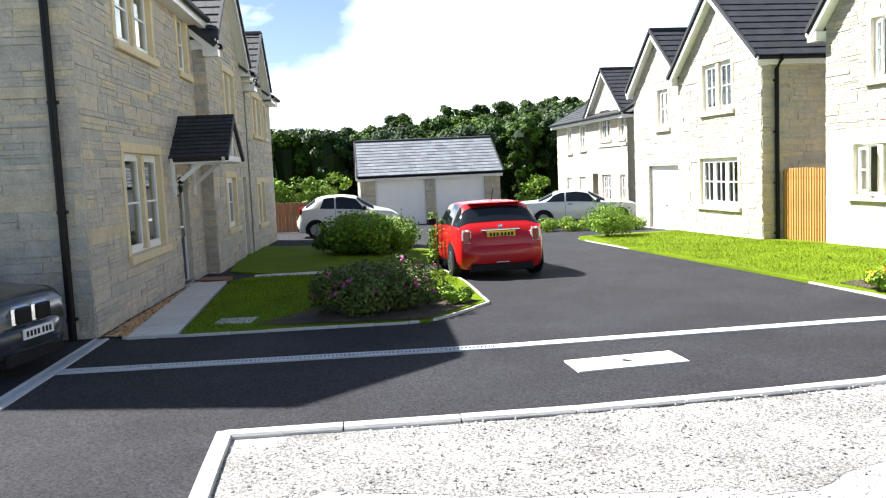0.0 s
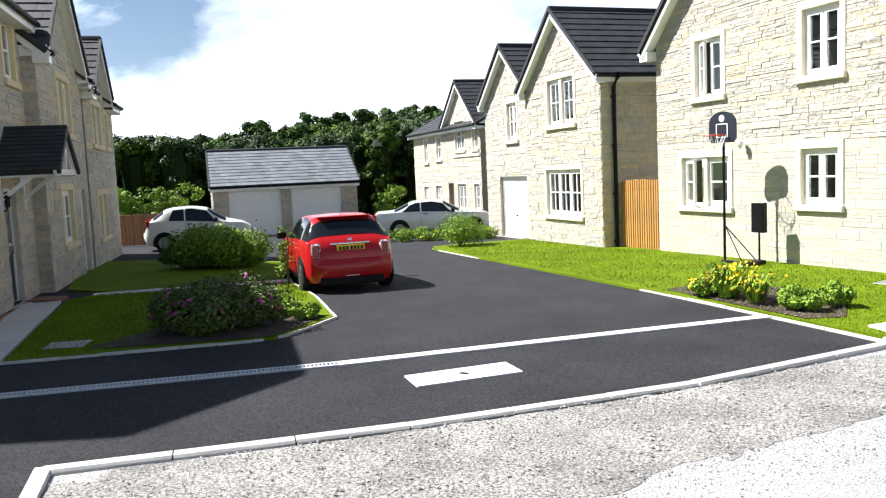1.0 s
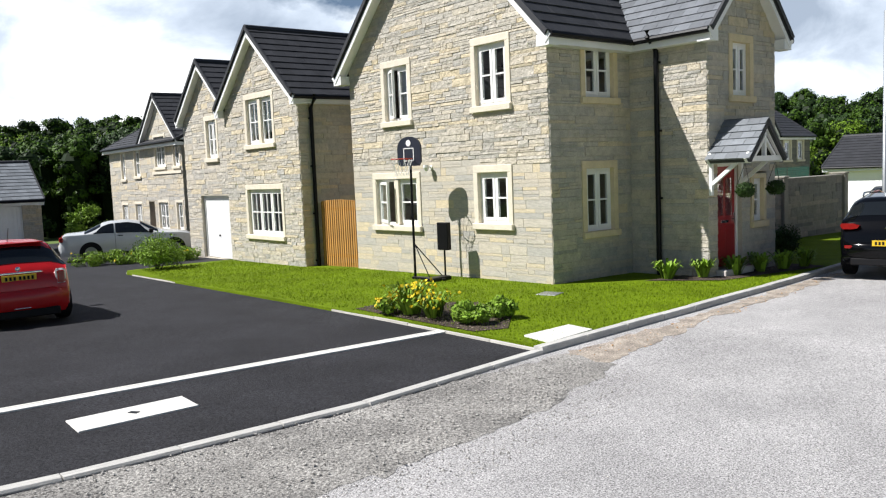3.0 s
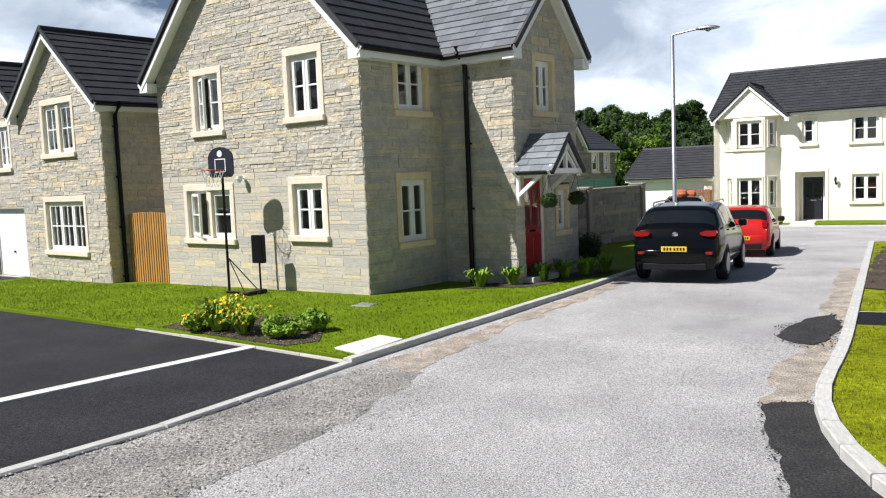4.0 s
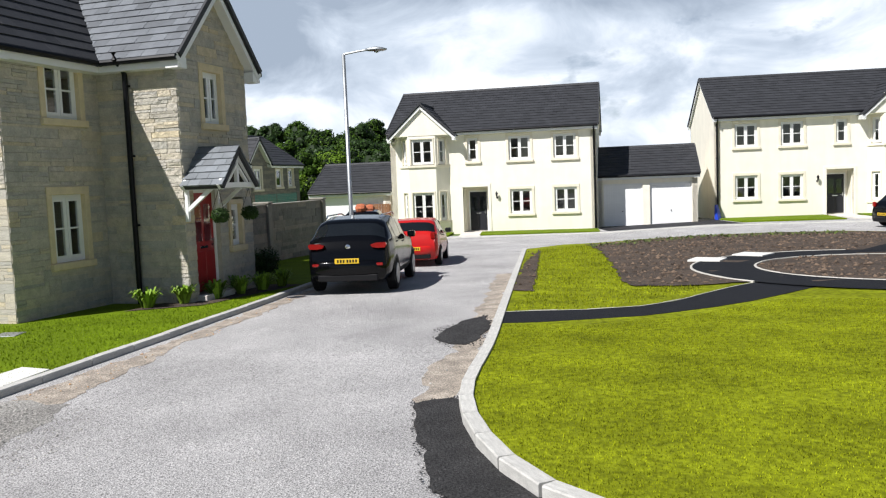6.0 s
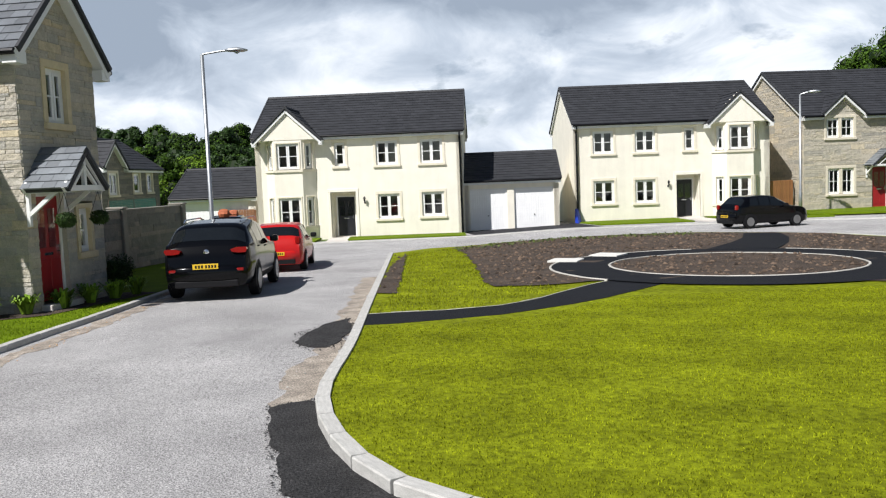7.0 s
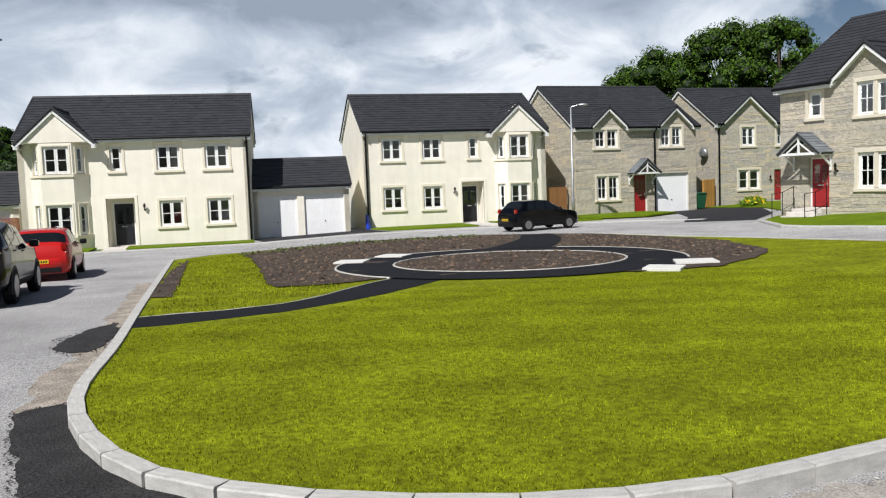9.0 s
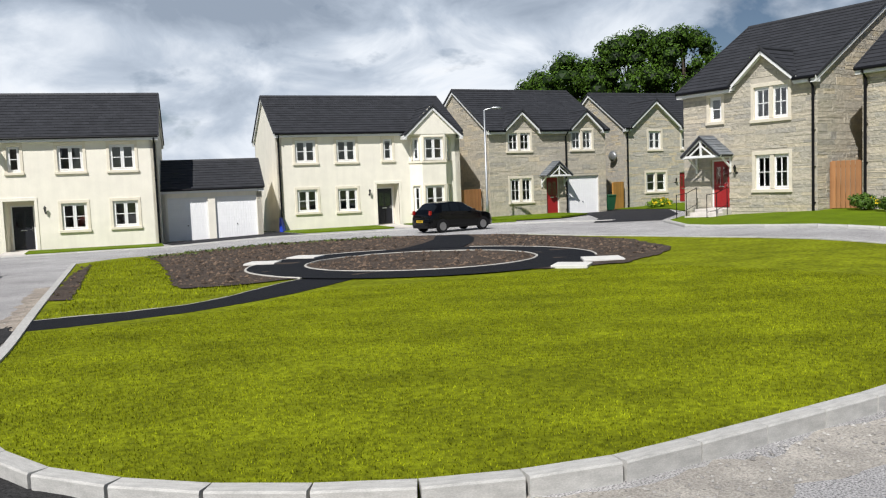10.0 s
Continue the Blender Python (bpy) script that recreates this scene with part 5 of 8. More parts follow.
channel("drain_1", (-10.20, 2.47), (-7.2, 6.13), "slotted drainage channel across the tarmac", True)
channel("drain_2", (-7.2, 6.13), (-3.95, 10.68), "pale drainage channel across the tarmac", False)
channel("drain_3", (-7.4, 0.3), (-11.62, 3.54), "slotted drainage channel before the terrace", True)
drape("patch_1", [(2.38, 7.75), (2.16, 7.74), (1.97, 7.68), (1.78, 7.04), (1.67, 6.4), (1.57, 5.87), (1.54, 5.45), (1.75, 4.8), (2.2, 4.1), (2.65, 3.75), (2.72, 3.95), (2.45, 4.5), (2.28, 5.1), (2.22, 5.75), (2.22, 6.4), (2.30, 7.1)], 0.016, M["patch_tarmac"], 0.12, "rough dark tarmac patch beside the kerb", skirt=0.02, relief=0.014, ragged=0.10, lift=0.8)
drape("patch_2", [(4.24, 12.36), (3.79, 12.05), (3.3, 11.52), (2.97, 10.76), (3.06, 10.3), (3.25, 10.2), (3.70, 10.85)], 0.014, M["patch_tarmac"], 0.15, "rough dark tarmac patch beside the kerb", skirt=0.02, relief=0.012, ragged=0.09, lift=0.8)
M["sand"] = material("sandy_grit", (0.39, 0.36, 0.315), 0.95, var=0.25, var_scale=2.5, fine=0.4, fine_scale=60, bump=0.8, bump_scale=60)
M["sand_brown"] = material("brown_grit", (0.33, 0.285, 0.235), 0.95, var=0.4, var_scale=3.5, fine=0.7, fine_scale=50, bump=0.8, bump_scale=60)
drape("grit_1", [(-2.1, 9.45), (-0.65, 12.3), (2.3, 18.6), (2.5, 18.5), (-0.2, 12.4), (-1.0, 10.6), (-1.5, 9.2)], 0.003, M["sand_brown"], 0.8, "sandy grit along the kerb", skirt=0.02, relief=0.003, ragged=0.16)
drape("grit_2", [(3.72, 10.85), (2.9, 8.9), (2.40, 7.78), (1.95, 7.6), (2.25, 8.35), (2.24, 8.6), (2.4, 9.0), (3.0, 9.85), (3.1, 10.4), (4.0, 12.3), (6.5, 18.6), (6.9, 18.5), (4.5, 12.5)], 0.003, M["sand_brown"], 0.5, "sandy grit along the kerb", relief=0.003, ragged=0.12)
drape("grit_3", [(2.9, 3.6), (3.6, 2.9), (4.7, 2.25), (7.2, 1.65), (7.0, 1.1), (4.4, 1.7), (3.2, 2.5), (2.6, 3.4)], 0.003, M["sand"], 0.6, "sandy grit along the kerb", skirt=0.02, relief=0.003, ragged=0.16)

# paving by the terrace
def paving(name, p, q, width, n, label):
    base = tagged(new(name), label, kind="structure")
    p, q = Vector((*p, 0)), Vector((*q, 0))
    d = (q - p) / n
    me = unit_block("slab", M["slab"], 0.02)
    for i in range(n):
        m = p + d * (i + 0.5)
        ob = new("slab", me)
        ob.parent = base
        ob.matrix_world = Matrix.Translation((m.x, m.y, gz(m.x, m.y) - 0.02)) @ Matrix.Rotation(math.atan2(d.y, d.x), 4, "Z") @ Matrix.Diagonal((d.length, width, 0.075 + 0.003 * (i % 2), 1))
    return base


paving("paving_1", (-11.13, 3.99), (-15.60, 7.10), 0.62, 8, "pale paving slabs along the terrace")
paving("paving_2", (-15.75, 8.15), (-13.55, 11.2), 0.40, 6, "pale paving slabs across the lawn")
paving("paving_3", (12.35, 39.6), (11.0, 35.7), 1.0, 6, "pale paving slabs to a front door")
paving("paving_4", (30.2, 34.9), (28.2, 30.4), 1.0, 7, "pale paving slabs to a front door")
drape("pebble_strip", [(-11.75, 3.62), (-16.0, 7.0), (-15.75, 7.0), (-11.42, 3.80)], 0.03, M["pebble_warm"], 0.5, "strip of brown pebbles along the terrace wall")
# lawns, drives and pavements across the road
for nm, pts, lab in (("lawn_4", [(7.5, 41.6), (7.1, 38.2), (10.3, 36.9), (11.6, 40.3)], "narrow mown lawn before a cream house"),
                     ("lawn_5", [(12.9, 39.6), (11.75, 36.5), (16.9, 34.5), (18.0, 37.0)], "narrow mown lawn before a cream house"),
                     ("lawn_6", [(24.7, 37.1), (23.6, 33.4), (27.5, 31.2), (29.5, 35.1)], "narrow mown lawn before a cream house"),
                     ("lawn_7", [(31.0, 34.5), (29.0, 30.2), (33.0, 27.9), (35.4, 32.4)], "narrow mown lawn before a cream house"),
                     ("lawn_8", [(36.4, 33.7), (32.8, 29.2), (35.6, 27.0), (39.3, 28.0), (41.0, 31.9)], "mown lawn mound before a grey stone house"),
                     ("lawn_9", [(30.0, 17.2), (26.4, 14.25), (25.0, 10.5), (24.1, 7.2), (23.1, 0.0), (36, 0), (36, 11.5), (32.7, 18.2)], "mown lawn rising to the grey stone houses"),
                     ("lawn_10", [(46.0, 30.7), (42.3, 24.6), (38.0, 21.0), (44, 17), (54, 27)], "mown lawn before the far stone house")):
    drape(nm, pts, 0.07 if nm != "lawn_8" else 0.14, M["grass_bright"], 1.5, lab, skirt=0.08)
drape("drive_1", [(17.3, 34.4), (18.1, 36.9), (18.9, 38.9), (23.6, 36.6), (24.5, 37.0), (23.3, 33.4), (22.9, 31.9)], 0.02, M["tarmac"], 1.5, "new black tarmac drive before the garages")
drape("drive_2", [(41.2, 32.2), (46.2, 30.4), (42.3, 24.6), (36.0, 20.3), (31.2, 18.3), (31.0, 21.6), (35.0, 24.2), (39.4, 28.0)], 0.02, M["tarmac"], 1.5, "new black tarmac drive before the red doors")
drape("pavement", [(6.6, 37.9), (10.8, 36.3), (15.9, 34.2), (21.6, 32.4), (26.7, 29.6), (30.4, 27.7), (33.0, 24.9), (32.5, 24.3), (30.1, 27.1), (26.5, 29.0), (21.5, 31.8), (15.8, 33.6), (10.7, 35.7), (6.4, 37.3)], 0.045, M["road"], 1.5, "narrow pale pavement before the cream houses")


# ---- fences and walls ----
def fence(name, p, q, h, mat, label, board=0.10, gap=0.006, arched=0.0, base_z=None):
    """Upright boards on rails."""
    p, q = Vector((*p, 0)), Vector((*q, 0))
    L = (q - p).length
    z = gz(*((p + q) / 2).xy) if base_z is None else base_z
    e = thing(name, Matrix.Translation((p.x, p.y, z)) @ Matrix.Rotation(math.atan2((q - p).y, (q - p).x), 4, "Z"), label, "fence" if name == "fence" else name.replace("_", " "))
    n = max(2, round(L / board))
    w = L / n
    g = Geo()
    g.bevel_box(-w / 2 + gap, w / 2 - gap, -0.011, 0.011, 0, 1, 0.004)
    me = mesh_of("board", g.v, g.f, mat)
    for i in range(n):
        ob = new("board", me)
        ob.parent = e
        ob.matrix_local = Matrix.Translation(((i + 0.5) * w, 0.002 * (i % 3), 0.05)) @ Matrix.Diagonal((1, 1, h + arched * math.sin(math.pi * (i + 0.5) / n), 1))
    for zz in (0.3, h - 0.2):
        r = Geo()
        r.box(0, L, 0.014, 0.055, zz, zz + 0.08)
        r.part("rail", mat, e)
    for x in (0.0, L):
        r = Geo()
        r.bevel_box(x - 0.05, x + 0.05, 0.014, 0.11, -0.1, h + 0.02, 0.008)
        r.part("post", mat, e)
    return e


fence("gate", (-10.2, 19.75), (-8.85, 19.05), 1.72, M["timber"], "tall new orange-brown timber gate between two houses", 0.09, 0.016, arched=0.03)
fence("fence", (34.3, 33.3), (36.2, 33.4), 1.75, M["timber_mid"], "brown board fence between two houses", 0.15)
fence("fence", (32.15, 11.75), (32.45, 10.85), 1.75, M["timber_mid"], "brown board fence between the stone houses", 0.15, base_z=0.28)
fence("gate", (45.60, 30.51), (46.78, 30.54), 1.75, M["timber"], "orange-brown timber gate beside a stone house", 0.15)
fence("fence", (-30.4, 16.0), (-26.4, 19.0), 1.15, M["timber_dark"], "low brown board fence below a hedge", 0.15)
fence("fence", (7.4, 43.4), (8.75, 42.5), 1.6, M["timber_dark"], "brown board fence beside a garage", 0.15)


# coping and pier stone; the wall's shade is put into this darker grey
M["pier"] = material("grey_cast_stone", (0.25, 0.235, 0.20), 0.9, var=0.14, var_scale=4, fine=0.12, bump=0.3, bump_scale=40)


def garden_wall(p, q, h, piers, label):
    p, q = Vector((*p, 0)), Vector((*q, 0))
    L = (q - p).length
    e = thing("garden_wall", Matrix.Translation((p.x, p.y, gz(*((p + q) / 2).xy))) @ Matrix.Rotation(math.atan2((q - p).y, (q - p).x), 4, "Z"), label, "wall")
    wall(e, face_frame(0, 0), L, h, [], "stone_shaded", 0.3, seed=70, course=0.2)
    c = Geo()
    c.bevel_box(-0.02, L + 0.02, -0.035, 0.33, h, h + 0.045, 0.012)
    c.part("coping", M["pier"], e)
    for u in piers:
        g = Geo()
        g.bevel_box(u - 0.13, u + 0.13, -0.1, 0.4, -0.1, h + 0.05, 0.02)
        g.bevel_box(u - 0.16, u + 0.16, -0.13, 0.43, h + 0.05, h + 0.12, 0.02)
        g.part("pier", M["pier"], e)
    return e


garden_wall((-0.6, 22.6), (3.9, 30.4), 1.85, (4.5, 8.8), "grey stone garden wall with piers")


def netting(p, q, z0, z1, label):
    """Plastic mesh stretched between stakes."""
    p, q = Vector((*p, 0)), Vector((*q, 0))
    L = (q - p).length
    base = gz(p.x, p.y)
    e = thing("netting", Matrix.Translation((p.x, p.y, base)) @ Matrix.Rotation(math.atan2((q - p).y, (q - p).x), 4, "Z"), label, "net")
    for u in (0.0, L / 2, L):
        g = Geo()
        g.tube([(u, 0, -0.1), (u, 0, z1 + 0.05 - base)], 0.02, 6)
        g.part("stake", M["bark"], e)
    g = Geo()
    for z in np.linspace(z0 - base, z1 - base, 9):
        g.beam((0, 0, z), (L, 0, z + 0.03 * math.sin(z * 9)), 0.012, 0.022)
    for u in np.arange(0, L, 0.07):
        g.beam((u, 0, z0 - base), (u, 0, z1 - base), 0.022, 0.012, (0, 1, 0))
    g.part("mesh", M["net_green"], e, kind="stuff")
    return e


M["net_green"] = material("green_plastic_net", (0.02, 0.13, 0.10), 0.5, var=0.2, var_scale=6)
netting((1.71, 37.96), (3.94, 41.81), 1.24, 1.80, "blue-green plastic netting beyond the garden wall")

# ---- things on the street ----
def street_lamp(m, h, arm, label):
    e = thing("street_lamp", m, label, "street lamp", "street lamps")
    g = Geo()
    g.tube([(0, 0, -0.1), (0, 0, 1.1), (0, 0, 1.2), (0, 0, h)], [0.085, 0.085, 0.062, 0.05], 12)
    g.part("pole", M["steel"], e, smooth=True)
    g = Geo()
    g.tube([(0, 0, h - 0.03), (0.05, 0, h + 0.01), (arm * 0.6, 0, h + 0.07), (arm, 0, h + 0.1)], [0.03, 0.03, 0.028, 0.028], 8)
    g.part("arm", M["steel"], e)
    g = Geo()
    rings = []
    for x, w, t, b in ((arm - 0.12, 0.03, 0.03, 0.03), (arm, 0.07, 0.06, 0.05), (arm + 0.2, 0.11, 0.08, 0.06), (arm + 0.38, 0.10, 0.05, 0.06), (arm + 0.5, 0.04, 0.01, 0.03)):
        rings.append([(x, w * math.cos(a), h + 0.1 + (t if math.sin(a) > 0 else b) * math.sin(a)) for a in np.linspace(0, 2 * math.pi, 12, endpoint=False)])
    g.rings(rings)
    head = g.part("lantern", M["steel"], e, smooth=True)
    g = Geo()
    g.lathe([(0.02, -0.06), (0.075, -0.03), (0.08, 0.0)], 10, "z", (arm + 0.2, 0, h + 0.06))
    g.part("bowl", M["pane"], head)
    return e


street_lamp(pose(3.86, 23.7, gz(3.86, 23.7), 0, 0, -18), 6.05, 0.75, "galvanised steel street lamp behind the parked cars")
street_lamp(pose(33.4, 30.3, gz(33.4, 30.3), 0, 0, -45), 6.0, 0.45, "galvanised steel street lamp before a stone house")


def basketball_stand(m):
    e = thing("basketball_stand", m, "black portable basketball stand with red hoop", "basketball hoop")
    g = Geo()
    g.tube([(0, 0, 0.03), (0, 0, 2.45)], 0.027, 10)
    g.part("pole", M["black"], e)
    g = Geo()
    g.bevel_box(-0.06, 0.85, -0.05, 0.05, 0.0, 0.06, 0.01)
    g.bevel_box(0.55, 0.8, -0.28, 0.28, 0.0, 0.09, 0.02)
    g.part("base", M["black"], e)
    for y in (-0.2, 0.2):
        s = Geo()
        s.tube([(0.02, 0, 0.75), (0.62, y, 0.06)], 0.012, 6)
        s.part("strut", M["black"], e)
    bd = Geo()
    W, H, t = 0.34, 0.31, 0.02
    out = [(-W, -H * 0.75), (-W * 0.8, -H), (W * 0.8, -H), (W, -H * 0.75), (W, H * 0.25)]
    out += [(W * math.cos(a), H * 0.25 + H * 0.75 * math.sin(a)) for a in np.linspace(0.2, math.pi - 0.2, 9)] + [(-W, H * 0.25)]
    T = pose(-0.02, 0, 2.72, 0, 0, 0)
    bd.rings([[(x, -t, z) for x, z in reversed(out)], [(x, t, z) for x, z in reversed(out)]])
    board = place(T, bd).part("backboard", M["board"], e)
    k = Geo()
    for a, b in (((-0.14, -0.2), (0.14, -0.2)), ((-0.14, 0.06), (0.14, 0.06)), ((-0.14, -0.2), (-0.14, 0.06)), ((0.14, -0.2), (0.14, 0.06))):
        k.beam((a[0], -t - 0.004, a[1]), (b[0], -t - 0.004, b[1]), 0.02, 0.006, (0, 1, 0))
    place(T, k).part("target_square", M["white"], board)
    k = Geo()
    k.lathe([(0.07, -t - 0.008), (0.07, -t - 0.002)], 12, "y", (0, 0, 0.17))
    place(T, k).part("emblem", M["white"], board)
    r = Geo()
    n = 20
    pts = [(0.225 * math.cos(2 * math.pi * i / n), -0.26 + 0.225 * math.sin(2 * math.pi * i / n), 2.56) for i in range(n + 1)]
    r.tube(pts, 0.010, 6)
    r.beam((-0.08, -0.02, 2.56), (-0.05, -0.06, 2.56), 0.02, 0.05)
    r.part("hoop", M["red_paint"], e)
    net = Geo()
    for i in range(12):
        a, b = 2 * math.pi * i / 12, 2 * math.pi * (i + 1) / 12
        for d in (a + 0.5, a - 0.5):
            net.tube([(0.225 * math.cos(a), -0.26 + 0.225 * math.sin(a), 2.55), (0.13 * math.cos(d), -0.26 + 0.13 * math.sin(d), 2.22)], 0.004, 4)
    net.part("net", M["white"], e)
    return e


M["board"] = material("dark_backboard", (0.018, 0.022, 0.035), 0.4, var=0.1)
M["red_paint"] = material("red_metal_paint", (0.6, 0.06, 0.04), 0.45, var=0.1)
HX, HY = -6.42, 16.42
basketball_stand(pose(HX, HY, gz(HX, HY) + 0.06, 0, 0, -24))
bx = thing("box_on_post", pose(-5.72, 16.35, gz(-5.72, 16.35) + 0.06, 0, 0, -25), "black box on a thin black post in the lawn", "post box")
g = Geo()
g.tube([(0, 0, -0.05), (0, 0, 0.85)], 0.02, 8)
g.part("post", M["black"], bx)
g = Geo()
g.bevel_box(-0.15, 0.15, -0.06, 0.06, 0.62, 1.2, 0.012)
g.part("box", M["black"], bx)


def wheelie_bin(m):
    e = thing("wheelie_bin", m, "dark green plastic wheelie bin", "bin")
    g = Geo()
    rings = []
    for z, w, d in ((0.06, 0.20, 0.22), (0.5, 0.25, 0.28), (0.9, 0.28, 0.33), (0.93, 0.30, 0.35)):
        rings.append([(-w, -d, z), (w, -d, z), (w, d, z), (-w, d, z)])
    g.rings(rings)
    g.part("body", M["bin_green"], e)
    g = Geo()
    g.bevel_box(-0.31, 0.31, -0.37, 0.38, 0.93, 1.02, 0.03)
    g.part("lid", M["bin_green"], e)
    for x in (-0.24, 0.24):
        w = Geo()
        w.lathe([(0.09, -0.025), (0.1, 0.0), (0.09, 0.025)], 14, "x", (x, 0.2, 0.1))
        w.part("wheel", M["black"], e)
    return e


M["bin_green"] = material("green_plastic", (0.015, 0.09, 0.04), 0.5, var=0.1)
wheelie_bin(pose(44.37, 30.00, gz(44.37, 30.00) + 0.02, 0, 0, -20))


def dish(m):
    e = thing("satellite_dish", m, "grey satellite dish on a stone wall", "satellite dish", "satellite dishes")
    g = Geo()
    g.lathe([(0.02, 0.02), (0.2, 0.035), (0.33, 0.09), (0.34, 0.085), (0.2, 0.022), (0.02, 0.0)], 18, "y", (0, -0.35, 0))
    g.part("reflector", M["steel"], e, smooth=True)
    g = Geo()
    g.tube([(0, 0, -0.1), (0, -0.3, 0)], 0.02, 6)
    g.tube([(0, -0.32, -0.2), (0, -0.68, -0.05)], 0.012, 6)
    g.box(-0.03, 0.03, -0.74, -0.66, -0.08, 0.0)
    g.part("arm", M["steel"], e)
    return e


HG = pose(37.2, 33.5, -0.35, 0, 0, -21)
dish(HG @ pose(0.85, 0, 3.35, 0, 0, 25))
dish(pose(47.1, 30.6, -0.40, 0, 0, -21) @ pose(-0.02, 1.1, 3.6, 0, 0, -70))
HI = pose(32.55, 17.96, 0.28, 0, 0, -100)
coach_lamp(HI @ pose(2.62, 0, 1.5))
coach_lamp(HG @ pose(3.45, 0, 1.55))
coach_lamp(pose(-11.79, 3.55, -0.02, 0, 0, 141.8) @ pose(4.62, 0, 1.75))
coach_lamp(pose(47.1, 30.6, -0.40, 0, 0, -21) @ pose(4.0, 0, 1.7))


def door_steps():
    e = thing("door_steps", HI @ pose(1.2, 0, -0.2), "stone door steps with black iron railings", "steps")
    for i in range(3):
        g = Geo()
        g.bevel_box(-0.25, 1.15, -0.55 - 0.32 * i, -0.2 - 0.32 * i if i else 0.0, -0.15, 0.26 - 0.13 * i, 0.012)
        g.part("step", M["slab"], e)
    for x in (-0.3, 1.2):
        for y, z in ((-0.35, 0.2), (-1.0, 0.0), (-1.6, -0.05)):
            p = Geo()
            p.tube([(x, y, z - 0.15), (x, y, z + 0.95)], 0.016, 6)
            p.part("post", M["black"], e)
        r = Geo()
        r.tube([(x, -0.35, 1.13), (x, -1.0, 0.93), (x, -1.6, 0.88)], 0.014, 6)
        r.tube([(x, -0.35, 0.45), (x, -1.0, 0.25), (x, -1.6, 0.2)], 0.01, 6)
        r.part("handrail", M["black"], e)
    return e


door_steps()
HB = pose(-8.84, 18.90, -0.12, 0, 0, -31.9)
slab("doormat", [(-15.55, 7.35), (-16.05, 7.0), (-16.35, 7.4), (-15.9, 7.75)], 0.06, 0.015, M["timber_dark"], "brown doormat before a black door", "doormat")
al = thing("security_light", HB @ pose(3.05, 0, 2.45), "white security light on the stone wall", "wall light")
g = Geo()
g.lathe([(0.05, -0.03), (0.05, 0.0)], 10, "y")
g.tube([(0, -0.02, 0), (0, -0.12, 0.03)], 0.02, 6)
g.part("bracket", M["white"], al)
g = Geo()
g.lathe([(0.03, -0.14), (0.07, -0.06), (0.07, 0.0)], 12, "z", (0, -0.15, 0.06))
g.part("head", M["white"], al)
bl = thing("plastic_sack", pose(24.5, 36.9, -0.5, 0, 0, 20), "bright blue plastic sack leaning on a wall", "sack")
g = Geo()
g.rings([[(-0.12, -0.25, 0), (0.12, -0.25, 0), (0.14, -0.05, 0), (-0.14, -0.05, 0)], [(-0.13, -0.2, 0.4), (0.13, -0.2, 0.4), (0.13, -0.02, 0.4), (-0.13, -0.02, 0.4)], [(-0.06, -0.08, 0.85), (0.08, -0.08, 0.85), (0.08, 0.0, 0.85), (-0.06, 0.0, 0.85)]])
g.part("sack", material("blue_plastic", (0.02, 0.06, 0.5), 0.4, var=0.2, var_scale=8), bl)

# ---- parked cars ----
def paint(name, color, metal=0.0, coat=0.3, spec=0.35, rough=0.25):
    return material(name, color, rough, metal=metal, var=0.05, var_scale=3, coat=coat, spec=spec)


M["tyre"] = material("tyre_rubber", (0.010, 0.010, 0.011), 0.9, spec=0.2, var=0.2, var_scale=10)
M["trim"] = material("black_plastic_trim", (0.008, 0.008, 0.009), 0.6, spec=0.2, var=0.12, var_scale=8)
M["car_glass"] = material("tinted_car_glass", (0.008, 0.010, 0.012), 0.04, var=0.1, spec=0.5)
M["tail_red"] = material("red_lamp_lens", (0.24, 0.006, 0.005), 0.10, var=0.15, var_scale=20, coat=0.15)
M["lamp_clear"] = material("clear_lamp_lens", (0.6, 0.6, 0.6), 0.1, metal=0.6, var=0.15, var_scale=20, coat=0.6)
M["plate_yellow"] = material("yellow_plate", (0.72, 0.46, 0.02), 0.5, var=0.05)
M["plate_white"] = material("white_plate", (0.75, 0.75, 0.73), 0.5, var=0.05)
M["alloy"] = material("alloy_wheel", (0.34, 0.34, 0.35), 0.35, metal=0.9, var=0.08)


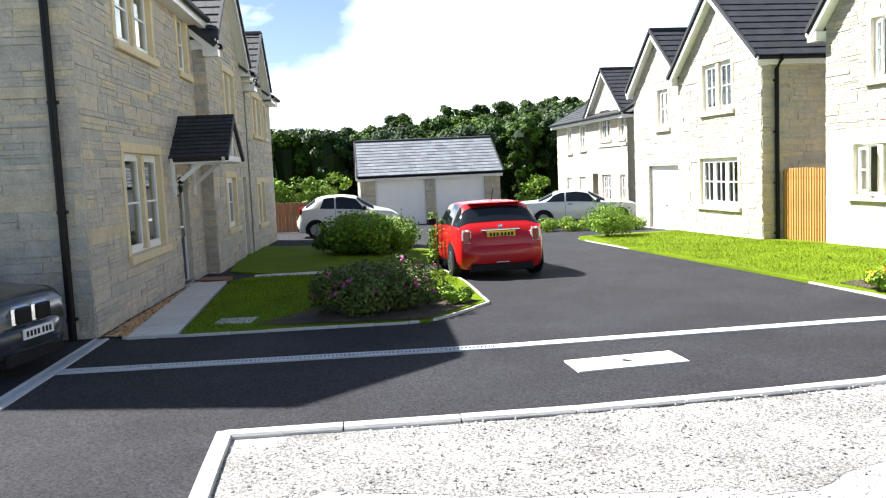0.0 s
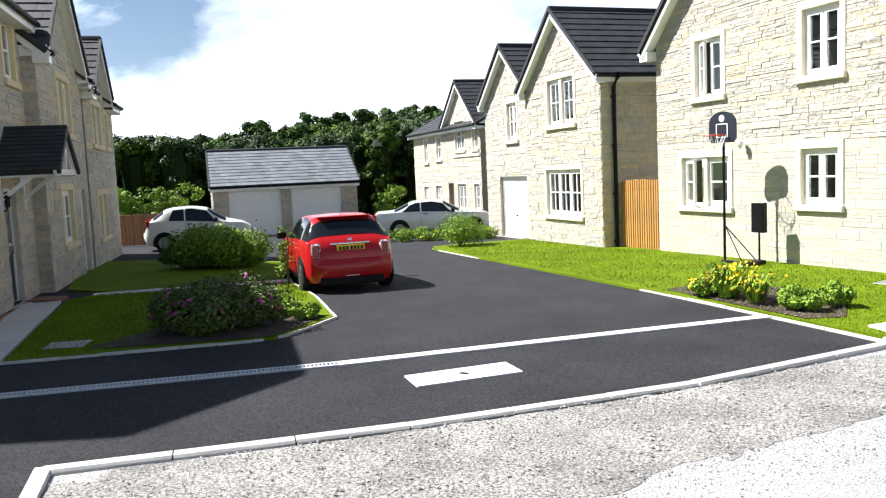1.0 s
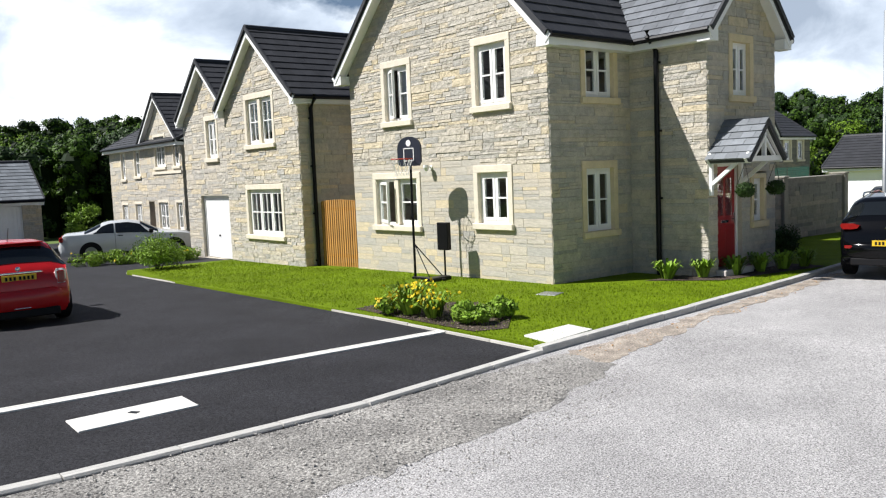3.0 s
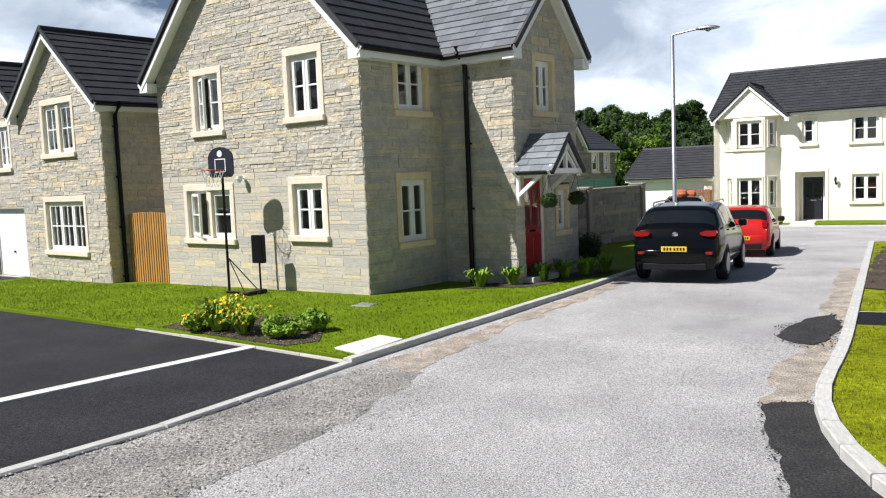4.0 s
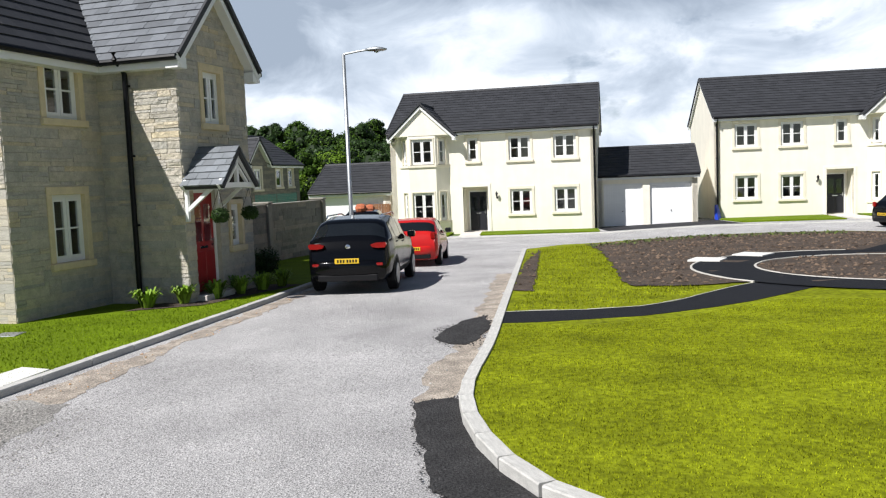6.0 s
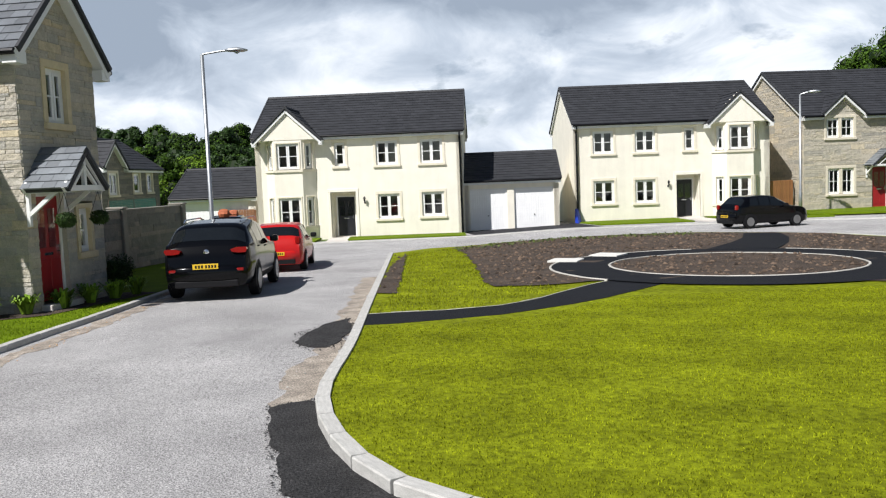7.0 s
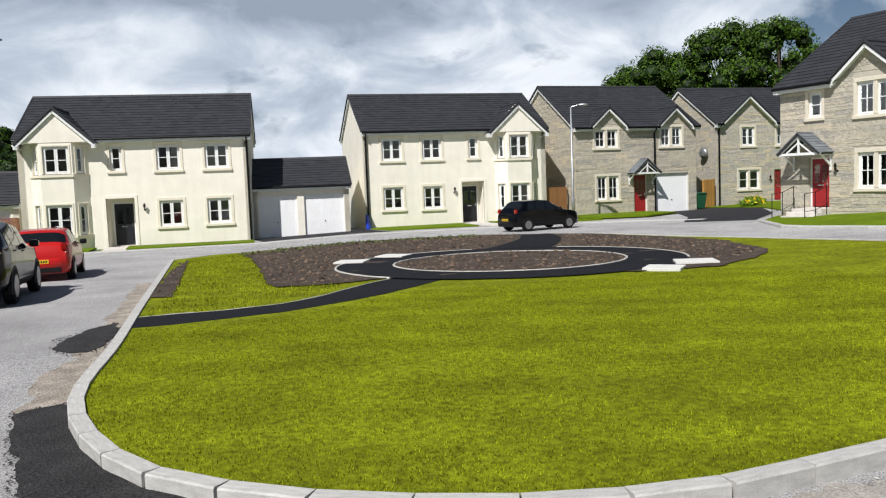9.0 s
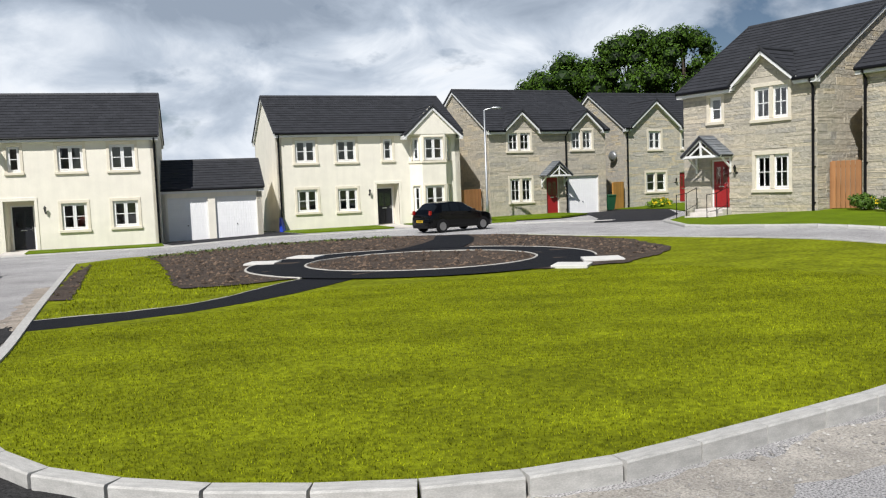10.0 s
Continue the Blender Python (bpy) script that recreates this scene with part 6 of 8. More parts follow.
class Shell:
    """The skin of a car: stations along x (0 at the back), each a section from the sill to the crown of the roof."""
    def __init__(self, c):
        self.c = c
        x = np.linspace(0, c["L"], 200)

        def smooth(pts, k):
            y = np.interp(x, *zip(*pts))
            pad = np.pad(y, k, mode="edge")
            return np.convolve(pad, np.ones(2 * k + 1) / (2 * k + 1), "valid")
        self.x, self.top, self.belt, self.w = x, smooth(c["top"], 3), smooth(c["belt"], 4), smooth(c["plan"], 3)

    def at(self, x, s):
        c = self.c
        zt, zb, w = (float(np.interp(x, self.x, a)) for a in (self.top, self.belt, self.w))
        z0 = c.get("sill", 0.22)
        zbl = min(zb, zt - 0.05)
        up = max(0.0, min(1.0, (zt - zbl - 0.05) / (c["H"] - zb - 0.05)))
        wr = w * (0.93 - (0.93 - c.get("tumble", 0.76)) * up)
        zr = zbl + (zt - 0.06 - zbl) * (0.3 + 0.7 * up)
        P = [(w * 0.90, z0), (w * 0.985, z0 + 0.13), (w, z0 + (zbl - z0) * 0.55), (w * 0.965, zbl), (wr, zr), (wr * 0.72, zt - 0.018), (0.0, zt)]
        i = min(5, int(s))
        t = s - i
        a, b = P[i], P[i + 1]
        # ease the corners of the section
        p0, p3 = P[max(0, i - 1)], P[min(6, i + 2)]
        m0 = [(b[k] - p0[k]) * 0.28 for k in (0, 1)]
        m1 = [(p3[k] - a[k]) * 0.28 for k in (0, 1)]
        h = (2 * t ** 3 - 3 * t ** 2 + 1, t ** 3 - 2 * t ** 2 + t, -2 * t ** 3 + 3 * t ** 2, t ** 3 - t ** 2)
        y, z = (h[0] * a[k] + h[1] * m0[k] + h[2] * b[k] + h[3] * m1[k] for k in (0, 1))
        return Vector((x, max(0.0, y), z))

    def normal(self, x, s):
        e = 0.01
        a = self.at(min(self.c["L"], x + e), s) - self.at(max(0, x - e), s)
        b = self.at(x, min(6, s + 0.02)) - self.at(x, max(0, s - 0.02))
        n = b.cross(a)
        if n.length < 1e-9:
            return Vector((0, 0, 1))
        n.normalize()
        return n if (n.y + n.z) > 0 or abs(n.x) > 0.6 else -n

    def patch(self, name, mat, parent, lo, hi, s0, s1, off=0.006, side=1, nx=8, ns=5, both=False, label=""):
        """A panel on the skin between stations lo(s)..hi(s), given at its lower and upper edge."""
        g = Geo()
        lo = lo if isinstance(lo, tuple) else (lo, lo)
        hi = hi if isinstance(hi, tuple) else (hi, hi)
        rows = []
        for j in range(ns + 1):
            t = j / ns
            s = s0 + (s1 - s0) * t
            a, b = lo[0] + (lo[1] - lo[0]) * t, hi[0] + (hi[1] - hi[0]) * t
            rows.append([self.at(x, s) + self.normal(x, s) * off for x in np.linspace(a, b, nx + 1)])
        if both:
            rows = rows + [[Vector((p.x, -p.y, p.z)) for p in r] for r in reversed(rows[:-1])]
        elif side < 0:
            rows = [[Vector((p.x, -p.y, p.z)) for p in r] for r in rows]
        g.rings(rows, cap=False, closed=False)
        return g.part(name, mat, parent, label, smooth=True)


def wheel(car, x, y, r, rim=0.64, spokes=7):
    s = 1 if y > 0 else -1
    g = Geo()
    w = 0.10
    g.lathe([(r * rim, -w), (r * 0.94, -w * 1.02), (r, -w * 0.75), (r, w * 0.75), (r * 0.94, w * 1.02), (r * rim, w), (r * rim * 0.96, w * 0.4), (r * rim * 0.96, -w * 0.4)], 28, "y", (x, y - s * w, r))
    t = g.part("wheel", M["tyre"], car, smooth=False)
    g = Geo()
    yo = y - s * 0.008
    g.lathe([(r * rim * 0.98, -0.02), (r * rim, 0.0), (r * rim * 0.98, 0.02), (r * rim * 0.88, 0.012), (r * rim * 0.88, -0.012)], 28, "y", (x, yo, r))
    g.lathe([(r * 0.15, -0.02), (r * 0.15, 0.02)], 12, "y", (x, yo, r))
    for k in range(spokes):
        a = 2 * math.pi * k / spokes
        g.beam((x + r * 0.1 * math.cos(a), yo, r + r * 0.1 * math.sin(a)), (x + r * rim * 0.95 * math.cos(a), yo, r + r * rim * 0.95 * math.sin(a)), r * 0.10, 0.025, (0, 1, 0))
    g.part("rim", M["alloy"], t)
    g = Geo()
    g.lathe([(r * rim * 0.9, -0.01), (r * rim * 0.9, 0.01)], 20, "y", (x, yo - s * 0.014, r))
    g.part("brake_disc", M["trim"], t)


def car(m, c, label, group="parked cars"):
    e = thing("car", m, label, "car", group)
    S = Shell(c)
    L, mat = c["L"], c["paint"]
    xs = sorted(set(np.round(np.concatenate([np.linspace(0, L, 34), np.linspace(0, 0.35, 6), np.linspace(L - 0.35, L, 6)]), 4)))
    ss = np.linspace(0, 6, 25)
    g = Geo()
    rings = []
    for x in xs:
        half = [S.at(x, s) for s in ss]
        rings.append(half + [Vector((p.x, -p.y, p.z)) for p in reversed(half[:-1])])
    g.rings(rings, cap=True, closed=True)
    body = g.part("body", mat, e, smooth=True)
    fl, fr = c["axles"]
    r = c["r"]
    for x in (fl, fr):
        wy = float(np.interp(x, S.x, S.w))
        for s in (1, -1):
            a = Geo()
            ra = r + 0.055
            n = 18
            outer = [(x + ra * math.cos(t), r + ra * math.sin(t)) for t in np.linspace(-0.35, math.pi + 0.35, n)]
            q = Geo()
            q.rings([[(px, s * (wy * 0.93), pz) for px, pz in outer], [(px, s * (wy + 0.003), pz) for px, pz in outer]], cap=True)
            q.part("wheel_arch", M["trim"], e)
            wheel(e, x, s * (wy + 0.010), r, spokes=c.get("spokes", 7))
    for s in (1, -1):
        for lo, hi in c["side_glass"]:
            S.patch("side_window", M["car_glass"], e, lo, hi, 3.12, c.get("glass_top", 3.93), 0.007, s)
        for x in c.get("shuts", ()):
            S.patch("shut_line", M["trim"], e, x - 0.005, x + 0.005, 0.7, 3.1, 0.003, s, nx=1, ns=10)
        S.patch("sill_trim", M["trim"], e, fl + r + 0.08, fr - r - 0.08, 0.0, c.get("cladding", 0.7), 0.006, s)
        x = c["mirror"]
        b = S.at(x, 3.1)
        mg = Geo()
        mg.bevel_box(x - 0.06, x + 0.09, *sorted((s * (b.y + 0.03), s * (b.y + 0.22))), b.z + 0.0, b.z + 0.15, 0.03)
        mg.part("mirror", c.get("mirror_mat", mat), e)
        for q in c.get("tail", ()):
            S.patch("tail_lamp", M["tail_red"], e, q[0], q[1], q[2], q[3], 0.012, s, label="red tail lamp")
        for q in c.get("head", ()):
            S.patch("headlamp", M["lamp_clear"], e, q[0], q[1], q[2], q[3], 0.01, s, label="clear headlamp")
        if "handle" in c:
            for x in c["handle"]:
                p = S.at(x, 2.75)
                hd = Geo()
                hd.bevel_box(x - 0.09, x + 0.09, *sorted((s * (p.y - 0.01), s * (p.y + 0.025))), p.z, p.z + 0.03, 0.008)
                hd.part("handle", c.get("handle_mat", mat), e)
    S.patch("rear_window", M["car_glass"], e, *c["rear_glass"], c.get("rear_wrap", 4.12), 6, 0.007, both=True)
    S.patch("windscreen", M["car_glass"], e, *c["screen"], 4.12, 6, 0.007, both=True)
    bz = c["bumper"]
    for x, s, nm in ((0.0, -1, "rear_bumper"), (L, 1, "front_bumper")):
        b = Geo()
        w = float(np.interp(x, S.x, S.w))
        ys = [1.02, 1.0, 0.95, 0.86, 0.7, 0.4, 0.0, -0.4, -0.7, -0.86, -0.95, -1.0, -1.02]
        pts = [(x + s * (0.06 - 0.16 * abs(k) ** 5), w * k) for k in ys]
        b.rings([[(px + s * bulge - s * 0.0, py * (1 + bulge * 0.3), bz[0] + (bz[1] - bz[0]) * f) for px, py in pts] for f, bulge in ((0, -0.03), (0.12, 0.005), (0.35, 0.02), (0.65, 0.022), (0.88, 0.008), (1.0, -0.03))])
        bo = b.part(nm, c.get("bumper_mat", mat), e, smooth=True)
        v = Geo()
        v.bevel_box(*sorted((x - s * 0.1, x + s * 0.05)), -w * 0.8, w * 0.8, bz[0] - 0.12, bz[0] + 0.02, 0.02)
        v.part("valance", M["trim"], bo)
    px, pz = c["plate"]
    p = Geo()
    p.bevel_box(px - 0.012, px, -0.26, 0.26, pz, pz + 0.11, 0.003)
    pl = p.part("number_plate", M["plate_yellow"], e)
    t = Geo()
    for k in range(7):
        y = -0.2 + k * 0.062 + (0.02 if k > 3 else 0)
        t.box(px - 0.016, px - 0.011, y - 0.018, y + 0.018, pz + 0.025, pz + 0.085)
    t.part("plate_bars", M["trim"], pl, kind="stuff")
    f = Geo()
    f.bevel_box(L + 0.075, L + 0.092, -0.26, 0.26, 0.40, 0.51, 0.003)
    fp = f.part("number_plate", M["plate_white"], e)
    t = Geo()
    for k in range(7):
        y = -0.2 + k * 0.062 + (0.02 if k > 3 else 0)
        t.box(L + 0.091, L + 0.096, y - 0.018, y + 0.018, 0.425, 0.485)
    t.part("plate_bars", M["trim"], fp, kind="stuff")
    for extra in c.get("extras", ()):
        extra(e, S)
    return e


def chrome_bar(e, S):
    g = Geo()
    g.bevel_box(0.035, 0.10, -0.36, 0.36, 0.865, 0.905, 0.012)
    g.part("tailgate_handle", M["chrome"], e)
    g = Geo()
    g.lathe([(0.01, -0.02), (0.04, -0.01), (0.04, 0.0)], 14, "x", (0.085, 0, 0.95))
    g.part("badge", M["chrome"], e)
    g = Geo()
    g.tube([(0.75, 0.0, 1.38), (0.55, 0.0, 1.62)], 0.006, 5)
    g.part("aerial", M["trim"], e)
    g = Geo()
    g.bevel_box(0.40, 0.62, -0.50, 0.50, 1.352, 1.372, 0.008)
    g.part("roof_spoiler", M["mini_red"], e)
    g = Geo()
    g.bevel_box(-0.075, -0.03, -0.13, 0.13, 0.30, 0.325, 0.008)
    g.part("exhaust_trim", M["chrome"], e)
    for s in (-1, 1):
        g = Geo()
        g.bevel_box(-0.005, 0.06, s * 0.635 - 0.085, s * 0.635 + 0.085, 0.64, 0.91, 0.03)
        lampo = g.part("tail_lamp", M["bright_trim"], e, "red tail lamp in a chrome ring")
        g = Geo()
        g.bevel_box(-0.016, 0.05, s * 0.635 - 0.070, s * 0.635 + 0.070, 0.656, 0.894, 0.026)
        g.part("lens", M["tail_red"], lampo)


def roof_rails(e, S):
    for s in (-1, 1):
        g = Geo()
        g.tube([(0.8, s * 0.60, 1.60), (1.0, s * 0.62, 1.66), (2.4, s * 0.62, 1.68), (2.7, s * 0.60, 1.62)], 0.018, 6)
        g.part("roof_rail", M["chrome"], e)
    g = Geo()
    g.lathe([(0.02, -0.02), (0.06, -0.01), (0.06, 0.0)], 14, "x", (0.075, 0, 1.0))
    g.part("badge", M["chrome"], e)
    for s in (-1, 1):
        g = Geo()
        g.bevel_box(-0.03, 0.04, s * 0.6 - 0.16, s * 0.6 + 0.16, 0.60, 0.66, 0.01)
        g.part("reflector", M["tail_red"], e)
        g = Geo()
        g.rings([[(x, s * y, z) for y, z in ((0.50, 1.045), (0.54, 0.99), (0.66, 0.972), (0.81, 0.978), (0.845, 1.04), (0.83, 1.085), (0.62, 1.085))][::s] for x in (0.14, 0.015, 0.0)])
        g.part("tail_lamp", M["tail_red"], e, "red tail lamp")


def grille(e, S):
    L = S.c["L"]
    for s in (-1, 1):
        g = Geo()
        g.bevel_box(L - 0.10, L + 0.035, s * 0.17 - 0.15, s * 0.17 + 0.15, 0.54, 0.755, 0.025)
        k = g.part("grille", M["chrome"], e, "chrome-ringed kidney grille")
        g = Geo()
        g.bevel_box(L - 0.08, L + 0.058, s * 0.17 - 0.128, s * 0.17 + 0.128, 0.562, 0.735, 0.018)
        g.part("mesh", M["trim"], k)
        g = Geo()
        g.bevel_box(L - 0.22, L - 0.03, s * 0.50 - 0.12, s * 0.50 + 0.12, 0.60, 0.74, 0.05)
        g.part("headlamp", M["lamp_clear"], e, "clear headlamp")


def box_tail(y, z0, z1, hw, x=0.0):
    def f(e, S):
        for s in (-1, 1):
            g = Geo()
            g.bevel_box(x - 0.01, x + 0.12, s * y - hw, s * y + hw, z0, z1, 0.03)
            g.part("tail_lamp", M["tail_red"], e, "red tail lamp")
    return f


def roof_load(e, S):
    rng = random.Random(5)
    for k in range(5):
        g = Geo()
        x, y = 0.9 + 0.35 * k, rng.uniform(-0.25, 0.25)
        g.lathe([(0.05, -0.22), (0.17, -0.15), (0.2, 0.0), (0.17, 0.15), (0.05, 0.22)], 8, "y", (x, y, 1.62 + rng.uniform(0, 0.12)))
        g.part("bundle", M["orange"], e, "orange strapped bundle")


M["orange"] = material("faded_orange_canvas", (0.42, 0.12, 0.05), 0.8, var=0.3, var_scale=6)
M["mini_red"] = paint("red_car_paint", (0.44, 0.010, 0.012))
M["red2"] = paint("bright_red_car_paint", (0.46, 0.012, 0.010))
M["black_paint"] = paint("black_car_paint", (0.002, 0.0022, 0.003), coat=0.0, spec=0.28, rough=0.12)
M["silver"] = paint("silver_car_paint", (0.60, 0.62, 0.63), 0.15)
M["bright_trim"] = paint("bright_trim", (0.72, 0.72, 0.72), 0.3)
M["white_paint"] = paint("pearl_white_car_paint", (0.66, 0.66, 0.62))
M["grey_paint"] = paint("dark_grey_car_paint", (0.045, 0.05, 0.058), 0.4)

MINI = dict(L=3.70, H=1.41, sill=0.20, paint=M["mini_red"], tumble=0.71,
            top=[(0, 0.70), (0.04, 0.86), (0.13, 0.97), (0.20, 1.02), (0.48, 1.33), (0.60, 1.385), (1.3, 1.41), (2.0, 1.38), (2.62, 1.0), (3.3, 0.92), (3.6, 0.80), (3.7, 0.66)],
            belt=[(0, 0.93), (0.5, 0.95), (2.6, 0.90), (3.7, 0.85)], plan=[(0, 0.72), (0.15, 0.80), (0.6, 0.838), (3.0, 0.838), (3.5, 0.76), (3.7, 0.62)],
            axles=(0.62, 3.08), r=0.305, side_glass=[((0.20, 0.40), (1.24, 1.24)), ((1.26, 1.26), (2.5, 2.05))], shuts=(1.25, 2.5), mirror=2.30, mirror_mat=M["trim"], handle=(1.42,), handle_mat=M["chrome"],
            rear_glass=(0.215, 0.46), rear_wrap=3.15, glass_top=4.06, screen=(2.06, 2.56), bumper=(0.27, 0.61), plate=(0.02, 0.75), extras=(chrome_bar,), head=(), spokes=8)
SUV = dict(L=4.40, H=1.66, sill=0.30, paint=M["black_paint"], tumble=0.76,
           top=[(0, 0.78), (0.05, 0.98), (0.14, 1.16), (0.22, 1.22), (0.50, 1.52), (0.62, 1.58), (1.6, 1.66), (2.4, 1.60), (3.15, 1.14), (4.1, 1.0), (4.33, 0.86), (4.4, 0.7)],
           belt=[(0, 1.12), (0.6, 1.14), (3.1, 1.02), (4.4, 0.95)], plan=[(0, 0.80), (0.15, 0.88), (0.6, 0.925), (3.6, 0.925), (4.2, 0.84), (4.4, 0.68)],
           axles=(0.86, 3.50), r=0.355, side_glass=[((0.62, 0.72), (0.98, 0.98)), ((1.04, 1.02), (1.86, 1.86)), ((1.92, 1.92), (2.95, 2.45))], shuts=(1.0, 1.9, 2.95), mirror=2.75, handle=(1.15, 2.05),
           rear_glass=(0.235, 0.48), screen=(2.44, 3.05), bumper=(0.40, 0.72), cladding=1.1, plate=(-0.075, 0.66), extras=(roof_rails,), head=())
HATCH = dict(L=3.95, H=1.48, sill=0.22, paint=M["red2"], tumble=0.76,
             top=[(0, 0.70), (0.05, 0.88), (0.13, 1.02), (0.20, 1.08), (0.52, 1.38), (0.65, 1.43), (1.5, 1.48), (2.1, 1.43), (2.95, 1.0), (3.6, 0.88), (3.88, 0.74), (3.95, 0.6)],
             belt=[(0, 0.98), (0.6, 1.0), (2.9, 0.90), (3.95, 0.85)], plan=[(0, 0.70), (0.15, 0.79), (0.6, 0.835), (3.1, 0.835), (3.75, 0.74), (3.95, 0.58)],
             axles=(0.68, 3.18), r=0.305, side_glass=[((0.66, 0.78), (1.15, 1.15)), ((1.2, 1.2), (1.75, 1.75)), ((1.8, 1.8), (2.72, 2.2))], shuts=(1.18, 1.78, 2.75), mirror=2.5, mirror_mat=M["trim"], handle=(1.3, 1.92), handle_mat=M["trim"],
             rear_glass=(0.22, 0.5), screen=(2.16, 2.85), bumper=(0.36, 0.64), plate=(-0.07, 0.50), extras=(box_tail(0.66, 0.84, 1.06, 0.08, 0.03),), head=())
BLACK_HATCH = dict(HATCH, paint=M["black_paint"])
BUBBLE = dict(HATCH, L=3.55, H=1.49, paint=M["white_paint"],
              top=[(0, 0.68), (0.06, 0.90), (0.16, 1.05), (0.25, 1.12), (0.6, 1.38), (0.9, 1.46), (1.5, 1.49), (2.0, 1.43), (2.65, 1.04), (3.2, 0.92), (3.48, 0.76), (3.55, 0.6)],
              plan=[(0, 0.66), (0.15, 0.76), (0.6, 0.81), (2.8, 0.81), (3.35, 0.72), (3.55, 0.56)], axles=(0.6, 2.9), side_glass=[((0.75, 0.9), (1.25, 1.25)), ((1.3, 1.3), (2.45, 1.98))], shuts=(1.28, 2.45), mirror=2.25, handle=(1.42,), screen=(2.02, 2.6), rear_glass=(0.27, 0.6))
COUPE = dict(HATCH, L=4.55, H=1.38, paint=M["silver"],
             top=[(0, 0.74), (0.05, 0.92), (0.12, 0.99), (0.75, 1.02), (1.35, 1.30), (1.6, 1.36), (2.2, 1.38), (2.6, 1.33), (3.25, 0.98), (4.2, 0.86), (4.48, 0.72), (4.55, 0.58)],
             belt=[(0, 0.93), (1.0, 0.95), (3.2, 0.88), (4.55, 0.82)], plan=[(0, 0.74), (0.2, 0.84), (0.8, 0.875), (3.7, 0.875), (4.3, 0.78), (4.55, 0.6)],
             axles=(0.98, 3.72), r=0.32, side_glass=[((1.05, 1.35), (1.75, 1.75)), ((1.8, 1.8), (3.0, 2.62))], shuts=(1.78, 3.1), mirror=2.95, handle=(1.95,), screen=(2.62, 3.2), rear_glass=(0.8, 1.33), extras=(box_tail(0.66, 0.72, 0.90, 0.16, 0.0),))
SALOON = dict(COUPE, paint=M["grey_paint"], extras=(grille,), bumper=(0.26, 0.54),
              top=[(0, 0.74), (0.05, 0.92), (0.12, 0.99), (0.75, 1.02), (1.35, 1.30), (1.6, 1.38), (2.2, 1.40), (2.6, 1.35), (3.25, 1.0), (4.2, 0.90), (4.46, 0.85), (4.53, 0.80), (4.55, 0.76)])
PICKUP = dict(SUV, paint=M["black_paint"], extras=(roof_load, box_tail(0.66, 0.9, 1.1, 0.12)))


def parked(spec, x, y, turn, label, scale=1.0):
    """A car with the middle of its back axle over x, y."""
    # stand it on the slope
    f = Vector((math.cos(radians(turn)), math.sin(radians(turn))))
    wb = spec["axles"][1] - spec["axles"][0]
    fall = math.atan2(gz(x + f.x * wb, y + f.y * wb) - gz(x, y), wb)
    m = Matrix.Translation((x, y, gz(x, y) + 0.012)) @ Matrix.Rotation(radians(turn), 4, "Z") @ Matrix.Rotation(-fall, 4, "Y") @ Matrix.Translation((-spec["axles"][0] * scale, 0, 0)) @ Matrix.Scale(scale, 4)
    return car(m, spec, label)


parked(MINI, -11.66, 10.88, 146.0, "glossy red small hatchback parked on the forecourt")
parked(SUV, 2.92, 17.25, 69.5, "black sport utility car with roof rails at the kerb", 0.95)
parked(HATCH, 5.42, 22.5, 70.0, "bright red hatchback parked ahead of a black car", 0.89)
parked(BLACK_HATCH, 24.55, 25.25, -6.5, "black hatchback parked before the cream house", 0.88)
parked(COUPE, -21.2, 23.7, 39.0, "silver coupe parked before the stone row")
parked(BUBBLE, -25.4, 16.3, 53.0, "white rounded small car behind a bush")
parked(SALOON, -13.12, 0.08, 40.0, "dark grey saloon with kidney grilles beside the wall")
parked(PICKUP, 5.75, 33.0, 75.0, "dark car with orange bundles on its roof", 0.9)

# ---- plants ----
def leaf_mesh(name, pos, nrm, size, mat, rng, aspect=0.55):
    """Many small pointed leaves, each two triangles folded along the midrib."""
    n = len(pos)
    d = rng.normal(size=(n, 3))
    t = np.cross(nrm, d)
    t /= np.linalg.norm(t, axis=1, keepdims=True) + 1e-9
    b = np.cross(nrm, t)
    s = size[:, None]
    fold = nrm * s * 0.18
    V = np.stack([pos - t * s * 0.5, pos + b * s * 0.5 * aspect - fold, pos + t * s * 0.5, pos - b * s * 0.5 * aspect - fold], 1).reshape(-1, 3)
    k = np.arange(n)[:, None] * 4
    T = np.concatenate([k + [0, 1, 2], k + [0, 2, 3]], 1).reshape(-1)
    me = bpy.data.meshes.new(name)
    me.vertices.add(len(V))
    me.vertices.foreach_set("co", V.astype(np.float32).ravel())
    me.loops.add(len(T))
    me.loops.foreach_set("vertex_index", T.astype(np.int32))
    me.polygons.add(len(T) // 3)
    me.polygons.foreach_set("loop_start", np.arange(0, len(T), 3, dtype=np.int32))
    me.materials.append(mat)
    me.update(calc_edges=True)
    me.validate()
    return me


def clumps(rng, centres, radii, per):
    """Leaf places and outward directions on many overlapping uneven clumps."""
    P, N = [], []
    for c, r in zip(centres, radii):
        u = rng.normal(size=(per, 3))
        u /= np.linalg.norm(u, axis=1, keepdims=True)
        rad = r * (0.72 + 0.36 * rng.random((per, 1)))
        P.append(np.asarray(c) + u * rad * np.array([1, 1, 0.8]))
        N.append(u + rng.normal(scale=0.55, size=(per, 3)))
    P, N = np.concatenate(P), np.concatenate(N)
    N /= np.linalg.norm(N, axis=1, keepdims=True)
    return P, N


